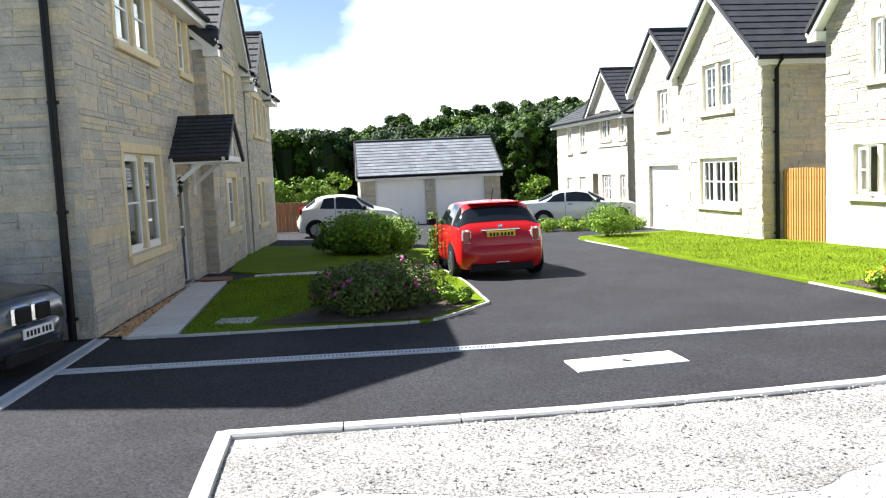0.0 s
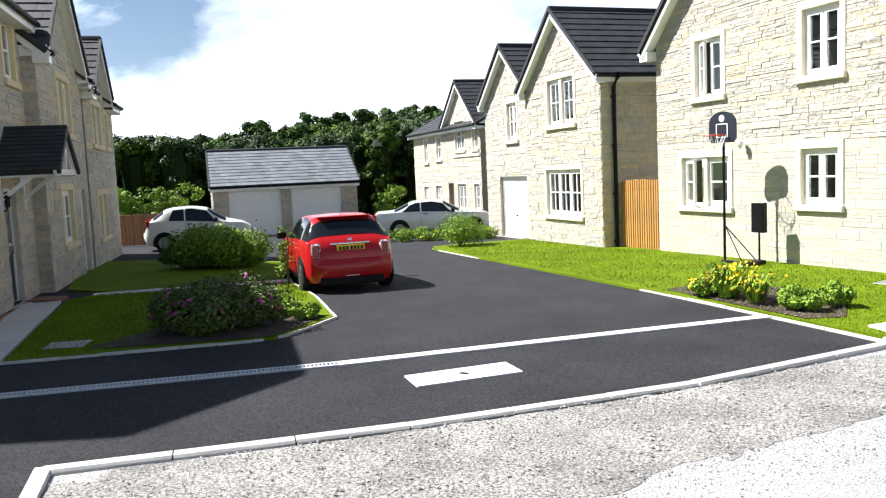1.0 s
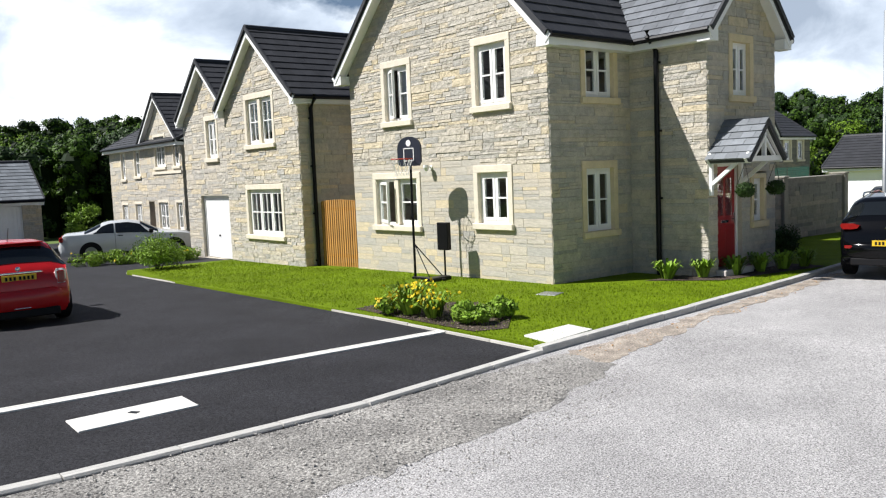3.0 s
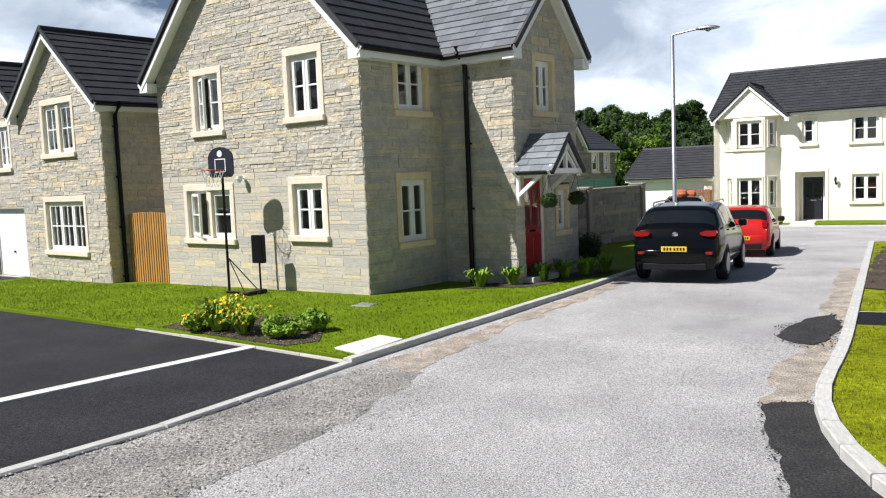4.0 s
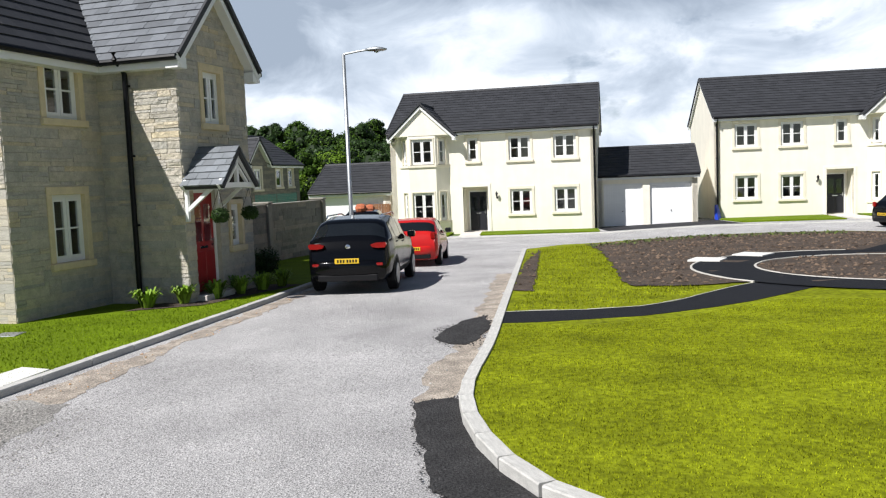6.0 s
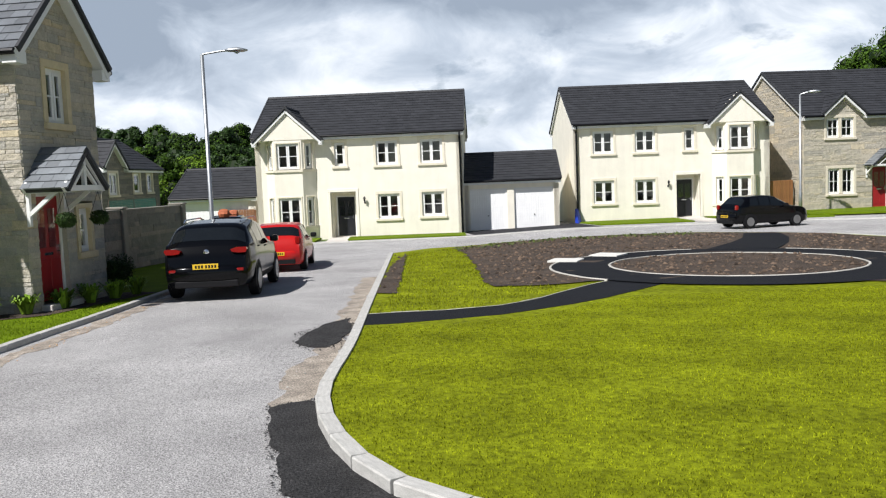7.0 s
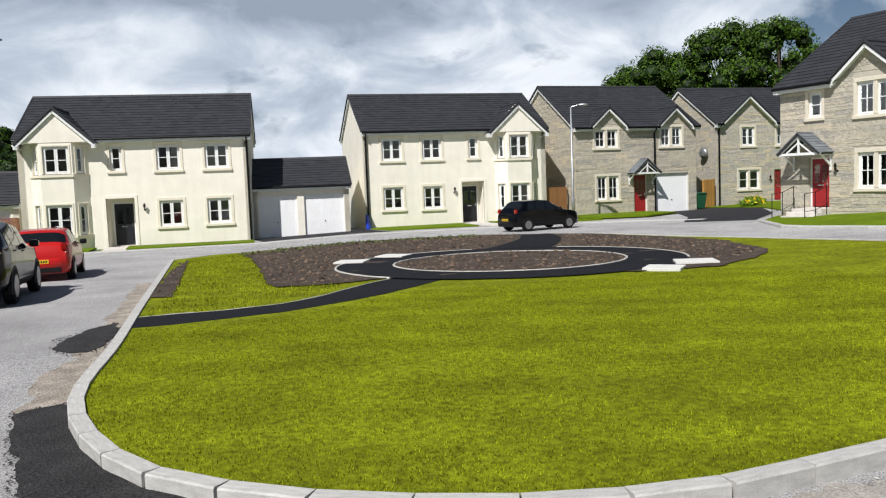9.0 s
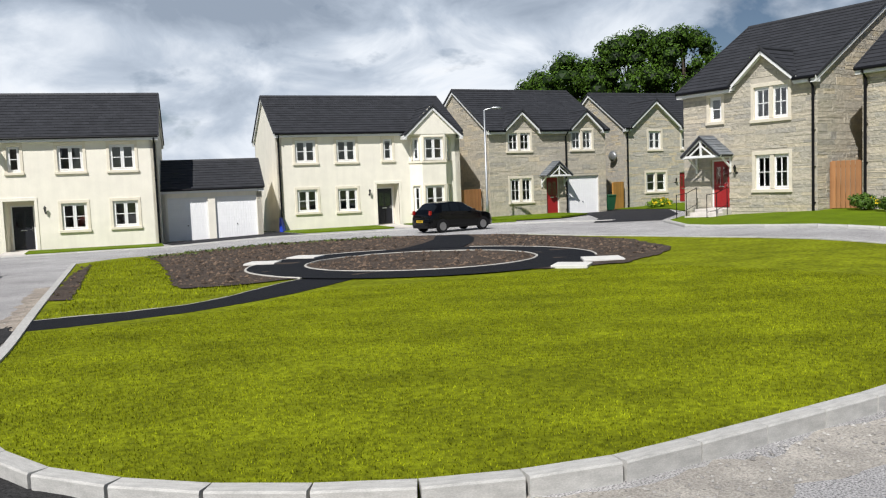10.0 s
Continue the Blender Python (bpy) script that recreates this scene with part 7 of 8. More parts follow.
def bush(x, y, rx, ry, h, label, mat="leaf_mid", n=26, per=150, size=0.07, z=0.0, seed=1, flowers=None, category="shrub", group="", spiky=False, turn=0.0):
    rng = np.random.default_rng(seed)
    e = thing("shrub" if category == "shrub" else category.replace(" ", "_"), pose(x, y, gz(x, y) + z, 0, 0, turn), label, category, group)
    a = rng.random(n) * 2 * math.pi
    q = np.sqrt(rng.random(n))
    zc = h * (0.25 + 0.55 * rng.random(n) * (1 - 0.55 * q))
    C = np.stack([rx * 0.8 * q * np.cos(a), ry * 0.8 * q * np.sin(a), zc], 1)
    R = (0.16 + 0.14 * rng.random(n)) * min(h * 1.6, rx + ry)
    R = np.minimum(R, zc * 1.05 + 0.05)
    P, N = clumps(rng, C, R, per)
    if spiky:
        k = rng.random(len(P)) < 0.25
        P[k] += np.stack([rng.normal(scale=0.1, size=k.sum()), rng.normal(scale=0.1, size=k.sum()), rng.random(k.sum()) * 0.3], 1)
    P[:, 2] = np.maximum(P[:, 2], 0.02)
    link("foliage", leaf_mesh("foliage", P, N, size * (0.6 + 0.8 * rng.random(len(P))), M[mat], rng), e, kind="stuff")
    g = Geo()
    for i in range(min(n, 10)):
        g.tube([(C[i][0] * 0.2, C[i][1] * 0.2, -0.05), (C[i][0] * 0.6, C[i][1] * 0.6, zc[i] * 0.5), tuple(C[i])], [0.018, 0.012, 0.006], 5)
    g.part("stems", M["bark"], e)
    if flowers:
        fm, count, fs = flowers
        idx = rng.choice(len(P), count, replace=False)
        idx = idx[P[idx][:, 2] > h * 0.3]
        base = P[idx] + N[idx] * 0.03
        pp = np.repeat(base, 5, axis=0) + rng.normal(scale=fs * 0.35, size=(len(base) * 5, 3))
        nn = np.repeat(N[idx], 5, axis=0) + rng.normal(scale=0.4, size=(len(base) * 5, 3))
        nn /= np.linalg.norm(nn, axis=1, keepdims=True)
        link("blossom", leaf_mesh("blossom", pp, nn, np.full(len(pp), fs), M[fm], rng, 0.9), e, kind="stuff")
    return e


def blade_clump(x, y, r, h, label, mat, n=90, seed=2, z=0.0, category="plant", flowers=None, width=0.02):
    """Arching strap leaves from one crown."""
    rng = np.random.default_rng(seed)
    e = thing(category, pose(x, y, gz(x, y) + z), label, category)
    g = Geo()
    for i in range(n):
        a = rng.random() * 2 * math.pi
        q = rng.random() * r * 0.35
        L = h * (0.6 + 0.5 * rng.random())
        o = r * (0.4 + 0.6 * rng.random())
        w = width * (0.7 + 0.6 * rng.random())
        s = Vector((-math.sin(a), math.cos(a), 0)) * w
        d = Vector((math.cos(a), math.sin(a), 0))
        pts = [d * q, d * (q + o * 0.35) + Vector((0, 0, L * 0.65)), d * (q + o * 0.75) + Vector((0, 0, L * 0.95)), d * (q + o) + Vector((0, 0, L * 0.8))]
        k = len(g.v)
        for j, p in enumerate(pts):
            f = (1.0, 1.0, 0.7, 0.08)[j]
            g.v += [p - s * f, p + s * f]
        g.f += [(k, k + 1, k + 3, k + 2), (k + 2, k + 3, k + 5, k + 4), (k + 4, k + 5, k + 7, k + 6)]
    g.part("leaves", M[mat], e, kind="stuff")
    if flowers:
        P = np.array([[rng.normal(scale=r * 0.5), rng.normal(scale=r * 0.5), h * (0.55 + 0.5 * rng.random())] for _ in range(flowers[1])])
        N = rng.normal(size=P.shape)
        N /= np.linalg.norm(N, axis=1, keepdims=True)
        link("blossom", leaf_mesh("blossom", P, N, np.full(len(P), flowers[2]), M[flowers[0]], rng, 0.8), e, kind="stuff")
    return e


drape("flower_bed_1", [(-5.95, 12.22), (-5.78, 12.70), (-5.07, 13.03), (-4.09, 13.01), (-3.24, 11.92), (-3.03, 10.75), (-3.44, 10.48), (-4.26, 11.02), (-5.14, 11.62)], 0.070, M["soil"], 0.4, "dark soil bed at the lawn's edge", relief=0.025)
drape("flower_bed_2", [(-10.6, 5.1), (-9.7, 5.95), (-8.98, 6.75), (-9.2, 7.5), (-9.45, 8.15), (-10.6, 8.5), (-11.3, 7.2)], 0.062, M["soil"], 0.4, "dark soil bed under a flowering bush", relief=0.02)
drape("flower_bed_3", [(-1.6, 15.95), (-0.2, 16.0), (0.9, 17.4), (1.9, 18.6), (0.9, 19.4), (0.0, 18.4), (-0.9, 16.9)], 0.070, M["soil"], 0.4, "dark soil bed before the porch", relief=0.025)

bush(-10.05, 6.75, 0.95, 0.62, 0.80, "dense dark shrub with pink flowers", "leaf_olive", 34, 330, 0.055, 0.05, 3, ("petal", 120, 0.05), turn=45)
bush(-9.75, 7.9, 0.42, 0.4, 0.26, "low light green shrub at the lawn's edge", "leaf_light", 12, 160, 0.06, 0.05, 4)
bush(-17.9, 12.7, 1.35, 0.95, 1.22, "large leafy bright green shrub", "leaf_light", 40, 330, 0.085, 0.05, 5, turn=25)
bush(-18.3, 12.4, 1.1, 0.8, 0.8, "large leafy mid-green shrub", "leaf_mid", 20, 200, 0.10, 0.05, 6, turn=25)
bush(-15.3, 19.5, 0.75, 0.7, 0.95, "yellow-green rounded shrub at the lawn's end", "leaf_light", 24, 220, 0.06, 0.09, 7, spiky=True)
for i, (x, y) in enumerate(((-18.5, 21.9), (-17.6, 22.4), (-19.3, 21.4), (-16.9, 22.9))):
    bush(x, y, 0.6, 0.5, 0.55, "low yellow-green shrub beside the drive", "leaf_light", 14, 150, 0.06, 0.0, 10 + i, ("leaf_yellow", 12, 0.05), group="shrubs beside the drive")
blade_clump(-4.75, 11.65, 0.42, 0.46, "clump of strap leaves with yellow flowers", "leaf_light", 110, 21, 0.1, flowers=("leaf_yellow", 95, 0.065))
blade_clump(-4.3, 11.35, 0.35, 0.36, "clump of strap leaves with yellow flowers", "leaf_light", 80, 22, 0.1, flowers=("leaf_yellow", 70, 0.06))
bush(-5.05, 11.75, 0.40, 0.30, 0.26, "low shrub with bright yellow flowers", "leaf_light", 14, 150, 0.06, 0.1, 23, ("leaf_yellow", 50, 0.06))
bush(-3.65, 11.05, 0.30, 0.28, 0.30, "low leafy bright green shrub", "leaf_light", 14, 170, 0.07, 0.1, 24)
bush(-3.35, 11.5, 0.26, 0.24, 0.32, "low leafy bright green shrub", "leaf_light", 12, 150, 0.07, 0.1, 25)
for i, (x, y, r) in enumerate(((-1.2, 16.2, 0.35), (-0.55, 16.5, 0.3), (0.05, 16.95, 0.36), (0.55, 17.5, 0.33), (1.0, 18.0, 0.36), (1.45, 18.5, 0.33), (0.3, 17.9, 0.3))):
    blade_clump(x, y, r * 0.85, 0.36, "low fresh green fern-like plant in the bed", "leaf_light", 60, 30 + i, 0.08, width=0.03)
bush(1.15, 20.1, 0.4, 0.4, 0.95, "clipped round topiary bush by the door", "leaf_dark", 22, 220, 0.05, 0.09, 40)
for i, (x, y) in enumerate(((31.6, 10.4), (31.2, 9.3), (30.9, 8.2))):
    bush(x, y, 0.5, 0.5, 0.7, "leafy shrub with orange flowers by a wall", "leaf_mid", 12, 130, 0.10, 0.09, 50 + i, ("leaf_yellow", 12, 0.1))
bush(44.6, 26.6, 1.2, 0.6, 0.6, "low shrub with yellow flowers on a far lawn", "leaf_light", 14, 120, 0.12, 0.07, 55, ("leaf_yellow", 60, 0.12))


def hanging_basket(m, label):
    e = thing("hanging_basket", m, label, "hanging basket", "hanging baskets")
    rng = np.random.default_rng(8)
    P, N = clumps(rng, [(0, 0, 0)] * 3, [0.17, 0.18, 0.16], 260)
    link("foliage", leaf_mesh("foliage", P, N, np.full(len(P), 0.05), M["leaf_dark"], rng), e, kind="stuff")
    g = Geo()
    for a in (0, 2.1, 4.2):
        g.tube([(0.14 * math.cos(a), 0.14 * math.sin(a), 0.1), (0, 0, 0.5)], 0.004, 4)
    g.part("chain", M["black"], e)
    return e


PE = HB @ face_frame(6.58 + 1.80, 2.45, 90)
hanging_basket(PE @ pose(0.02, -0.75, 1.78), "green ball plant hanging under the porch")
hanging_basket(PE @ pose(1.12, -0.75, 1.78), "green ball plant hanging under the porch")


def sapling(x, y, h, seed, label):
    rng = np.random.default_rng(seed)
    e = thing("sapling", pose(x, y, gz(x, y)), label, "sapling")
    g = Geo()
    g.tube([(0, 0, 0), (0.02, 0.01, h * 0.6), (0.0, 0.03, h)], [0.018, 0.014, 0.006], 6)
    g.part("stem", M["bark"], e)
    P, N = clumps(rng, [(rng.normal(scale=0.06), rng.normal(scale=0.06), h * (0.35 + 0.12 * k)) for k in range(6)], [0.1] * 6, 40)
    link("foliage", leaf_mesh("foliage", P, N, np.full(len(P), 0.06), M["leaf_light"], rng), e, kind="stuff")


sapling(-13.1, 10.75, 1.2, 61, "thin staked sapling with yellowing leaves")
sapling(-12.8, 10.45, 0.9, 62, "thin staked sapling with yellowing leaves")


def hedge(p, q, w, h, label, seed):
    rng = np.random.default_rng(seed)
    p, q = np.array(p), np.array(q)
    L = np.linalg.norm(q - p)
    n = int(L * h * 9)
    t = rng.random(n)
    d = (q - p) / L
    s = np.array([-d[1], d[0]])
    C = np.stack([d[0] * t * L + s[0] * rng.uniform(-w / 2, w / 2, n), d[1] * t * L + s[1] * rng.uniform(-w / 2, w / 2, n), h * (0.25 + 0.7 * rng.random(n)) + 0.15 * np.sin(t * 19)], 1)
    P, N = clumps(rng, C, 0.22 + 0.14 * rng.random(n), 60)
    e = thing("hedge", pose(p[0], p[1], gz(*p)), label, "hedge")
    link("foliage", leaf_mesh("foliage", P, N, 0.13 * (0.6 + 0.8 * rng.random(len(P))), M["leaf_light"], rng), e, kind="stuff")
    return e


hedge((-36.4, 20.5), (-32.4, 22.5), 1.2, 2.3, "tall bright green hedge behind a low fence", 70)
hedge((-25.4, 27.6), (-24.6, 28.8), 1.2, 1.9, "bright green overgrown hedge beside the garage", 71)


def canopy(rng, cs, rs, per):
    """Dense crowns: leaves lying on the upper and outer side of every lobe; a dark core paints the shaded inside."""
    P, N = [], []
    for c, r in zip(cs, rs):
        u = rng.normal(size=(per, 3))
        u[:, 2] = np.abs(u[:, 2]) * 1.1 - 0.6
        u /= np.linalg.norm(u, axis=1, keepdims=True)
        P.append(np.asarray(c) + u * r * (0.86 + 0.24 * rng.random((per, 1))) * np.array([1, 1, 0.85]))
        N.append(u + rng.normal(scale=0.34, size=(per, 3)))
    P, N = np.concatenate(P), np.concatenate(N)
    return P, N / np.linalg.norm(N, axis=1, keepdims=True)


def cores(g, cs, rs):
    """Faceted inner bodies of the lobes; their dark colour paints the shade behind the leaves."""
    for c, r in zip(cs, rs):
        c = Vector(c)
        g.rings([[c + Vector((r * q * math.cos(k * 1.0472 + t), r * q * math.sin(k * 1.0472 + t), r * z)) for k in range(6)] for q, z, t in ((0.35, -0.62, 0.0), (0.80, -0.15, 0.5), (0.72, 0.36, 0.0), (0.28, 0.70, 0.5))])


def tree(x, y, z, h, spread, seed, label, mat="leaf_mid", leaf=0.5, n=46, per=110):
    """A broadleaf tree: tapered trunk, limbs and a crown of clumps with gaps."""
    rng = np.random.default_rng(seed)
    e = thing("tree", pose(x, y, z), label, "tree", "tall trees")
    g = Geo()
    g.tube([(0, 0, -0.3), (0.1, 0, h * 0.25), (0.05, 0.1, h * 0.55), (0, 0.1, h * 0.85)], [h * 0.028, h * 0.022, h * 0.014, h * 0.004], 9)
    cs = []
    for i in range(n):
        a = rng.random() * 2 * math.pi
        t = rng.random() ** 0.8
        zc = h * (0.28 + 0.68 * t)
        r = spread * math.sqrt(max(0.02, 1 - (1.7 * t - 0.75) ** 2)) * (0.35 + 0.6 * rng.random())
        cs.append((r * math.cos(a), r * math.sin(a), zc))
        if i < 12:
            g.tube([(0.05, 0.05, zc * 0.55), (r * 0.5 * math.cos(a), r * 0.5 * math.sin(a), zc * 0.85), cs[-1]], [h * 0.009, h * 0.006, h * 0.002], 5)
    g.part("trunk", M["bark"], e)
    rs = spread * (0.16 + 0.14 * rng.random(n))
    # cores carry the crown's inner shade as a dark colour
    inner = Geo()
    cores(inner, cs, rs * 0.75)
    inner.part("inner_crown", M["leaf_shade"], e, kind="stuff")
    P, N = canopy(rng, cs, rs, per)
    link("crown", leaf_mesh("crown", P, N, leaf * (0.5 + 0.9 * rng.random(len(P))), M[mat], rng), e, kind="stuff")
    return e


for k, (az, r, top, sp) in enumerate(((51.2, 84, 12.6, 3.5), (53.6, 80, 13.4, 4.6), (57.2, 78, 15.2, 5.0), (60.8, 76, 14.6, 4.6), (64.5, 80, 13.0, 5.0), (69.5, 78, 12.0, 5.0))):
    a = radians(az)
    tree(r * math.sin(a), r * math.cos(a), -1.5, top + 1.5, sp, 80 + k, "tall broadleaf tree behind the stone houses", "leaf_wood", 0.24, 80, 170)


def woodland(name, label, az0, az1, r0, r1, count, top, mats, seed, leaf, per=60, base=-2.0, size=0.030):
    """Far woods: rounded crowns of many lobes and uneven height, massed together; one mesh a shade of green."""
    rng = np.random.default_rng(seed)
    ob = tagged(new(name), label, "woodland", kind="stuff")
    inner = Geo()
    groups = {m: ([], []) for m in mats}
    for i in range(count):
        az = radians(az0 + (az1 - az0) * ((i + rng.random()) / count))
        t = rng.random()
        r = r0 + (r1 - r0) * t
        el = top(math.degrees(az), t) + rng.normal(scale=0.20)
        zt = 2.0 + r * math.tan(radians(el))
        s = r * size * (0.7 + 0.7 * rng.random())
        cx, cy, cz = r * math.sin(az), r * math.cos(az), zt - s
        cs, rs = groups[mats[int(rng.integers(len(mats)))]]
        for k in range(24):
            a, e = rng.random() * 2 * math.pi, rng.uniform(-0.7, 1.35)
            q = s * rng.uniform(0.5, 0.74)
            z = cz + q * math.sin(e)
            if k > 14:
                # boughs that hang lower down
                z, e = base + (cz - base) * rng.uniform(0.25, 0.95), 0.0
            cs.append((cx + q * math.cos(e) * math.cos(a), cy + q * math.cos(e) * math.sin(a), z))
            rs.append(s * rng.uniform(0.24, 0.42))
        # added body in each crown, coloured as the shade between the leaves
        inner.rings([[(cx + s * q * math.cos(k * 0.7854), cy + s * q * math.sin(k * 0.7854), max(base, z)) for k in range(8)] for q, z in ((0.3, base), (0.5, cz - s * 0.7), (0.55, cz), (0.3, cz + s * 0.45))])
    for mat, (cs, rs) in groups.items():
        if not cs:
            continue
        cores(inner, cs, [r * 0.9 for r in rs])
        P, N = canopy(rng, cs, rs, per)
        link("crowns", leaf_mesh("crowns", P, N, leaf * (0.5 + 0.9 * rng.random(len(P))), M[mat], rng, 0.8), ob, kind="stuff")
    inner.part("undergrowth", M["leaf_shade"], ob, kind="stuff")
    return ob


def skyline(azs, els, fall):
    return lambda a, t: float(np.interp(a, azs, els)) - fall * (1 - t)


woodland("woods_near", "dark broadleaf wood behind the garages", -68, -30, 56, 72, 84, skyline([-66, -58, -54, -48, -44, -38, -33], [3.9, 3.7, 3.3, 3.2, 3.6, 4.4, 4.8], 0.6), ("leaf_wood", "leaf_dark", "leaf_wood"), 90, 0.20, 110)
woodland("woods_hill", "broadleaf woods on a hill beyond the estate", -70, -25, 115, 190, 150, skyline([-68, -58, -52, -46, -43, -38, -30], [3.2, 3.2, 3.7, 4.5, 4.3, 5.0, 4.6], 1.4), ("leaf_wood", "leaf_wood", "leaf_fresh"), 91, 0.40, 70, -4, 0.024)
woodland("woods_north", "dark woods on a hill behind the cream houses", -9, 18, 85, 150, 150, skyline([-8, 0, 4.5, 10, 14, 17], [4.3, 4.6, 4.9, 4.7, 3.9, 2.4], 2.6), ("leaf_dark", "leaf_wood", "leaf_dark"), 92, 0.28, 70, -4, 0.020)
woodland("woods_east", "low far trees on the skyline", 17, 48, 170, 260, 22, skyline([17, 48], [1.1, 1.1], 0.6), ("leaf_wood", "leaf_dark"), 93, 1.2, 60, -4)
woodland("trees_north", "sunlit green trees behind the garage", 1.5, 8.5, 58, 74, 12, skyline([1, 4, 8], [1.6, 2.1, 2.6], 0.6), ("leaf_fresh", "leaf_wood"), 94, 0.18, 170, -3)


# ---- grass blades, stones and clods ----
def inside(poly, P):
    x, y = P[:, 0], P[:, 1]
    c = np.zeros(len(P), bool)
    for (x0, y0), (x1, y1) in zip(poly, poly[1:] + poly[:1]):
        c ^= ((y0 > y) != (y1 > y)) & (x < (x1 - x0) * (y - y0) / (y1 - y0 + 1e-12) + x0)
    return c


def scatter(poly, n, rng):
    lo, hi = np.min(poly, 0), np.max(poly, 0)
    P = lo + (hi - lo) * rng.random((n, 2))
    return P[inside([tuple(p) for p in poly], P)]


def blades(name, poly, n, h, off, label, seed, w=0.006, avoid=(), mat="blade"):
    rng = np.random.default_rng(seed)
    P = scatter(poly, n, rng)
    for a in avoid:
        P = P[~inside(a, P)]
    m = len(P)
    z = np.array([gz(x, y) for x, y in P]) + off
    a = rng.random(m) * 2 * math.pi
    L = h * (0.45 + 0.8 * rng.random(m))
    lean = 0.8 * L * rng.random(m)
    b = rng.random(m) * 2 * math.pi
    root = np.c_[P, z]
    s = np.c_[np.cos(a), np.sin(a), np.zeros(m)] * w
    tip = root + np.c_[np.cos(b) * lean, np.sin(b) * lean, L]
    V = np.stack([root - s, root + s, tip], 1).reshape(-1, 3)
    me = bpy.data.meshes.new(name)
    me.vertices.add(len(V))
    me.vertices.foreach_set("co", V.astype(np.float32).ravel())
    me.loops.add(len(V))
    me.loops.foreach_set("vertex_index", np.arange(len(V), dtype=np.int32))
    me.polygons.add(m)
    me.polygons.foreach_set("loop_start", np.arange(0, len(V), 3, dtype=np.int32))
    me.materials.append(M[mat])
    me.update(calc_edges=True)
    return tagged(link(name, me), label, "grass", kind="stuff")



GREEN_NEAR = GREEN[3:20] + [(11.0, 1.6), (14, 2.2), (14.5, 8.8), (11.4, 9.8), (8.6, 11.0), (6.5, 10.3), (5.1, 10.3), (3.9, 10.95)]
blades("grass", GREEN_NEAR, 190000, 0.019, 0.10, "short yellowish mown grass on the green", 100, 0.0045)
blades("grass", [(4.4, 12.0), (6.0, 11.6), (8.0, 12.4), (8.6, 13.1), (7.5, 13.8), (8.0, 15.0), (11.1, 22.5), (11.9, 25.0), (10.0, 24.6), (8.9, 21.9), (6.5, 16.1), (5.6, 14.1)], 26000, 0.04, 0.10, "short mown grass strip beside the path", 101, 0.008)
blades("grass", [(-2.30, 9.72), (-0.80, 12.52), (0.7, 15.6), (2.0, 18.6), (-0.3, 16.0), (-3.2, 15.3), (-8.9, 18.8), (-10.5, 19.3), (-14.2, 21.8), (-15.7, 19.3), (-12.86, 16.7), (-8.37, 13.7), (-4.3, 11.0)], 90000, 0.03, 0.06, "short mown grass round the corner house", 102, 0.007, mat="blade_bright")
blades("grass", [(-10.92, 4.27), (-10.3, 5.2), (-11.2, 7.0), (-10.6, 8.6), (-11.3, 9.6), (-13.3, 10.95), (-15.6, 8.25), (-15.4, 7.5)], 30000, 0.035, 0.05, "short mown grass before the terrace", 103, 0.006, mat="blade_bright")


def stones(name, poly, n, s0, s1, mat, off, label, seed, flat=0.6, category="stones", clear=None):
    rng = np.random.default_rng(seed)
    P = scatter(poly, n, rng)
    if clear:
        P = P[clear(P)]
    V, Fc = [], []
    oct_v = np.array([(1, 0, 0), (-1, 0, 0), (0, 1, 0), (0, -1, 0), (0, 0, 1), (0, 0, -1)], float)
    oct_f = [(0, 2, 4), (2, 1, 4), (1, 3, 4), (3, 0, 4), (2, 0, 5), (1, 2, 5), (3, 1, 5), (0, 3, 5)]
    for i, (x, y) in enumerate(P):
        s = s0 + (s1 - s0) * rng.random() ** 3
        a = rng.random() * 6.28
        v = oct_v * (0.6 + 0.6 * rng.random((6, 1))) * s
        v[:, 2] *= flat
        c, q = math.cos(a), math.sin(a)
        v = np.c_[v[:, 0] * c - v[:, 1] * q + x, v[:, 0] * q + v[:, 1] * c + y, v[:, 2] + gz(x, y) + off + s * 0.15]
        k = len(V)
        V += [tuple(t) for t in v]
        Fc += [tuple(k + j for j in f) for f in oct_f]
    return tagged(link(name, mesh_of(name, V, Fc, mat)), label, category, kind="stuff")


GRAVEL = [(-6.55, 2.52), (-2.25, 9.3), (-1.85, 9.4), (-1.45, 8.7), (-1.75, 7.6), (-2.24, 6.37), (-2.9, 4.9), (-3.9, 3.6), (-4.9, 2.78), (-5.7, 2.1)]
stones("gravel_stones", GRAVEL, 14000, 0.004, 0.019, M["pebble"], 0.02, "loose crushed grey stones beside the kerb", 110)
stones("verge_grit", [(-0.95, 8.9), (-1.25, 7.4), (-1.75, 6.1), (-2.45, 4.6), (-3.5, 3.25), (-4.6, 2.4), (-5.2, 3.0), (-4.3, 4.0), (-3.3, 5.2), (-2.65, 6.6), (-2.2, 7.8), (-1.9, 8.9)], 15000, 0.004, 0.014, M["pebble"], 0.004, "small grey stones spread over the edge of the verge", 111)
stones("road_grit", [(-1.5, 9.2), (0.1, 12.6), (2.8, 18.4), (6.2, 18.0), (2.2, 8.0), (1.6, 5.0), (2.6, 3.4), (7.0, 1.5), (6.5, 0.5), (2, 1), (-3.8, 2.6), (-2.2, 6.2)], 3500, 0.004, 0.016, M["pebble"], 0.0, "loose grit scattered on the road", 111)
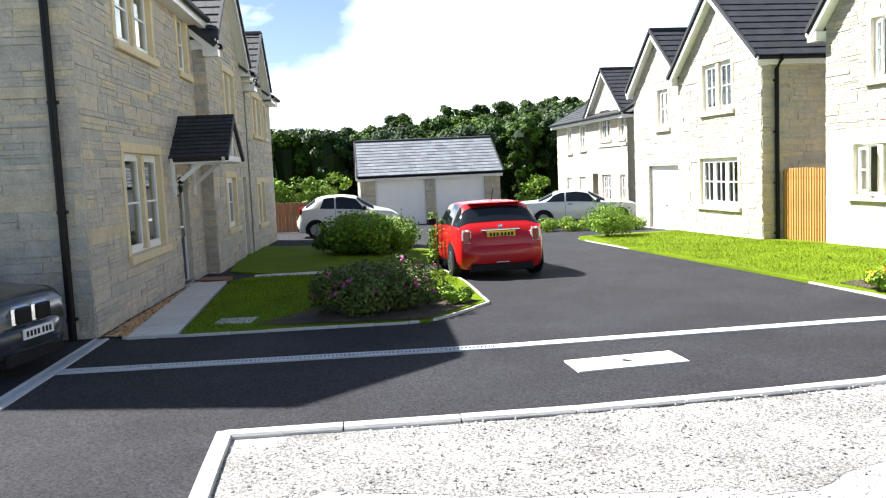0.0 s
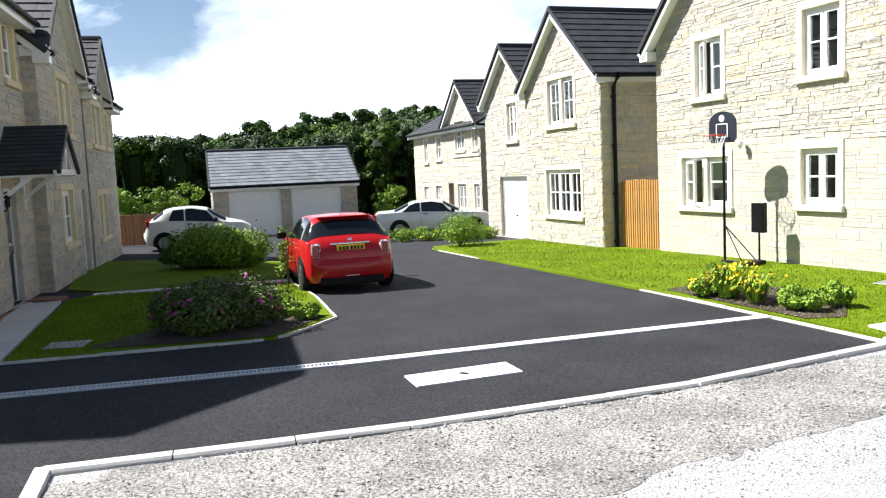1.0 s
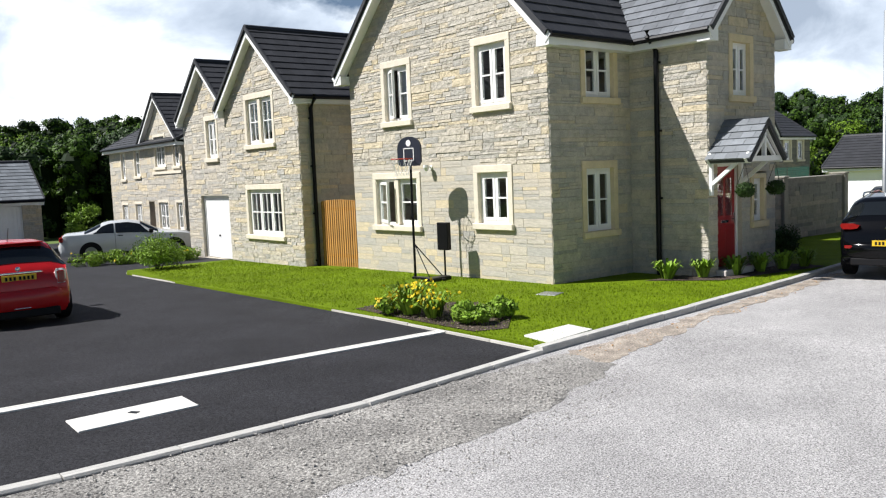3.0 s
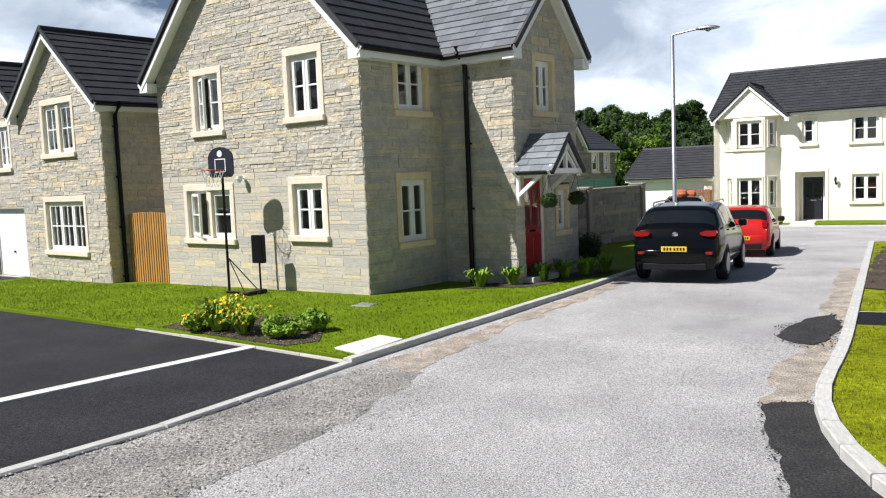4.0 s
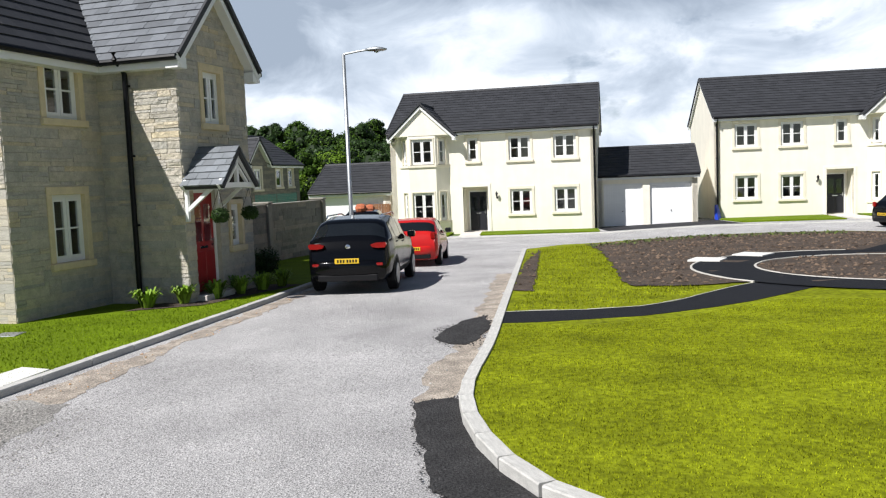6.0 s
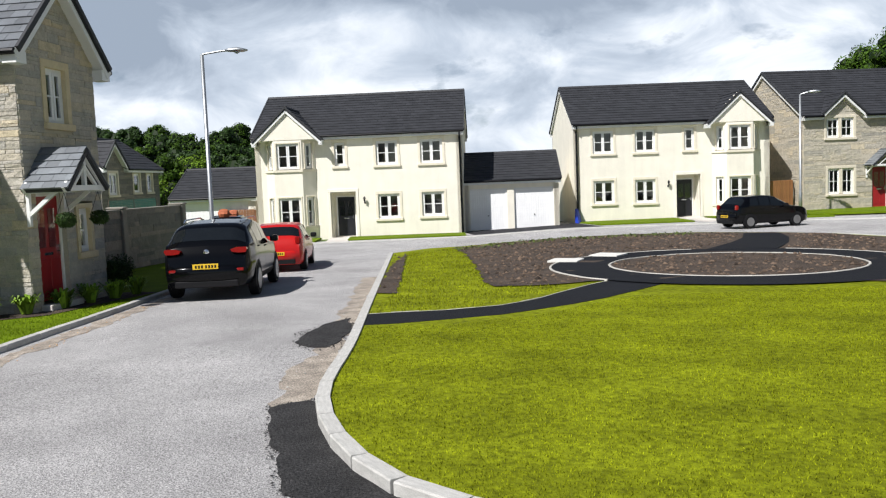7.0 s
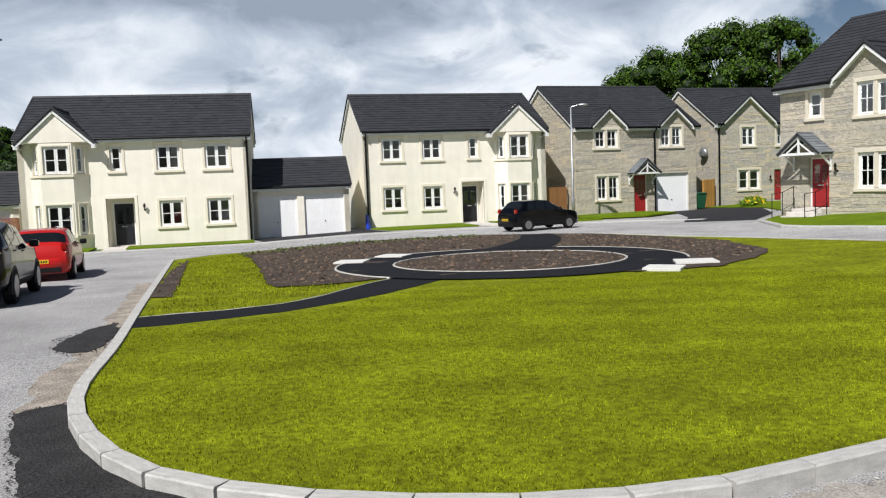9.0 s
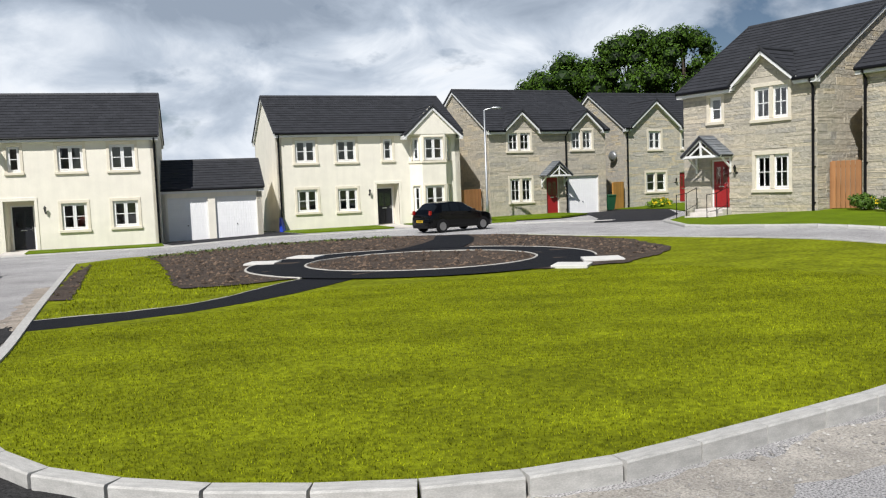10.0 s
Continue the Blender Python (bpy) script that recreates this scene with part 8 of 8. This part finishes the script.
stones("river_pebbles", [(-11.75, 3.62), (-16.0, 7.0), (-15.75, 7.0), (-11.42, 3.80)], 3000, 0.018, 0.045, M["pebble_warm"], 0.035, "brown river pebbles along the terrace wall", 112)
stones("kerb_grit", [(-2.1, 9.45), (-0.65, 12.3), (2.3, 18.6), (2.6, 18.5), (0.0, 12.6), (-1.5, 9.2)], 1500, 0.005, 0.02, M["pebble_warm"], 0.008, "brown grit along the kerb", 113)
stones("kerb_grit", [(2.2, 8.1), (4.4, 12.4), (6.9, 18.5), (6.5, 18.5), (4.0, 12.3), (2.0, 8.3)], 1200, 0.005, 0.025, M["pebble"], 0.008, "pale rubble along the kerb", 114)
stones("patch_crumbs", [(2.42, 7.80), (1.92, 7.78), (1.72, 6.9), (1.57, 6.1), (1.48, 5.5), (1.70, 4.75), (2.15, 3.98), (2.7, 3.6), (2.75, 3.95), (2.3, 5.1), (2.22, 6.4)], 6000, 0.004, 0.018, M["patch_crumb"], 0.014, "dark tarmac crumbs beside the kerb", 115)
stones("patch_crumbs", [(2.85, 10.5), (3.1, 11.5), (4.3, 12.5), (3.95, 11.2), (3.5, 10.1), (3.0, 10.0)], 1800, 0.004, 0.02, M["patch_crumb"], 0.014, "dark tarmac crumbs beside the kerb", 118)


def off_path(P):
    r = np.hypot(P[:, 0] - CX, P[:, 1] - CY)
    flags = np.hypot(P[:, 0] - 13.6, P[:, 1] - 9.6) < 0.6
    for x, y in ((14.9, 9.8), (11.25, 17.1), (12.85, 17.6)):
        flags |= np.hypot(P[:, 0] - x, P[:, 1] - y) < 0.6
    return ~flags & ((r < 2.6) | (r > 4.1)) & ~inside([(15.3, 17.0), (16.8, 15.6), (18.6, 16.9), (20.4, 18.5), (21.8, 20.3), (20.9, 21.4), (19.1, 19.7)], P)


SOIL = [(12.0, 25.0), (11.2, 22.5), (9.6, 18.6), (8.0, 14.95), (7.65, 13.85), (8.8, 13.3), (9.9, 13.2), (10.4, 12.5), (11.6, 10.7), (13.4, 9.75), (16.2, 9.4), (17.8, 10.1), (20.2, 12.6), (22.1, 19.2), (20.4, 23.2), (15, 25.4)]
stones("soil_clods", SOIL, 10000, 0.015, 0.075, M["clod"], 0.12, "clods and stones on bare soil", 116, 0.7, clear=off_path)
stones("soil_clods", [(5.5, 14.4), (6.5, 16.0), (9.3, 23.0), (9.4, 24.2), (7.4, 19.0)], 500, 0.02, 0.07, M["clod"], 0.12, "clods and stones on bare soil", 117, 0.7)
rngw = np.random.default_rng(5)
Pw = scatter([(12.0, 25.2), (11.2, 23.4), (15, 24.0), (19.5, 22.0), (20.4, 23.2), (15, 25.6)], 1100, rngw)
nw = rngw.normal(size=(len(Pw), 3)) * 0.5 + np.array([0, 0, 1.0])
nw /= np.linalg.norm(nw, axis=1, keepdims=True)
tagged(link("weeds", leaf_mesh("weeds", np.c_[Pw, [gz(x, y) + 0.17 for x, y in Pw]], nw, 0.06 + 0.08 * rngw.random(len(Pw)), M["leaf_olive"], rngw)), "low green weeds on bare soil", "weeds", kind="stuff")
stones("bed_chippings", [(-5.95, 12.22), (-5.78, 12.70), (-5.07, 13.03), (-4.09, 13.01), (-3.24, 11.92), (-3.03, 10.75), (-3.44, 10.48), (-4.26, 11.02), (-5.14, 11.62)], 2600, 0.006, 0.022, M["chipping"], 0.075, "bark and stone chippings on the flower bed", 119)
stones("kerb_rubble", [(2.9, 3.55), (3.6, 2.85), (4.7, 2.25), (7.2, 1.65), (10.0, 1.35), (9.8, 0.9), (7.0, 1.15), (4.5, 1.8), (3.3, 2.5), (2.6, 3.4)], 7000, 0.004, 0.024, M["pebble"], 0.004, "pale rubble along the kerb", 120)
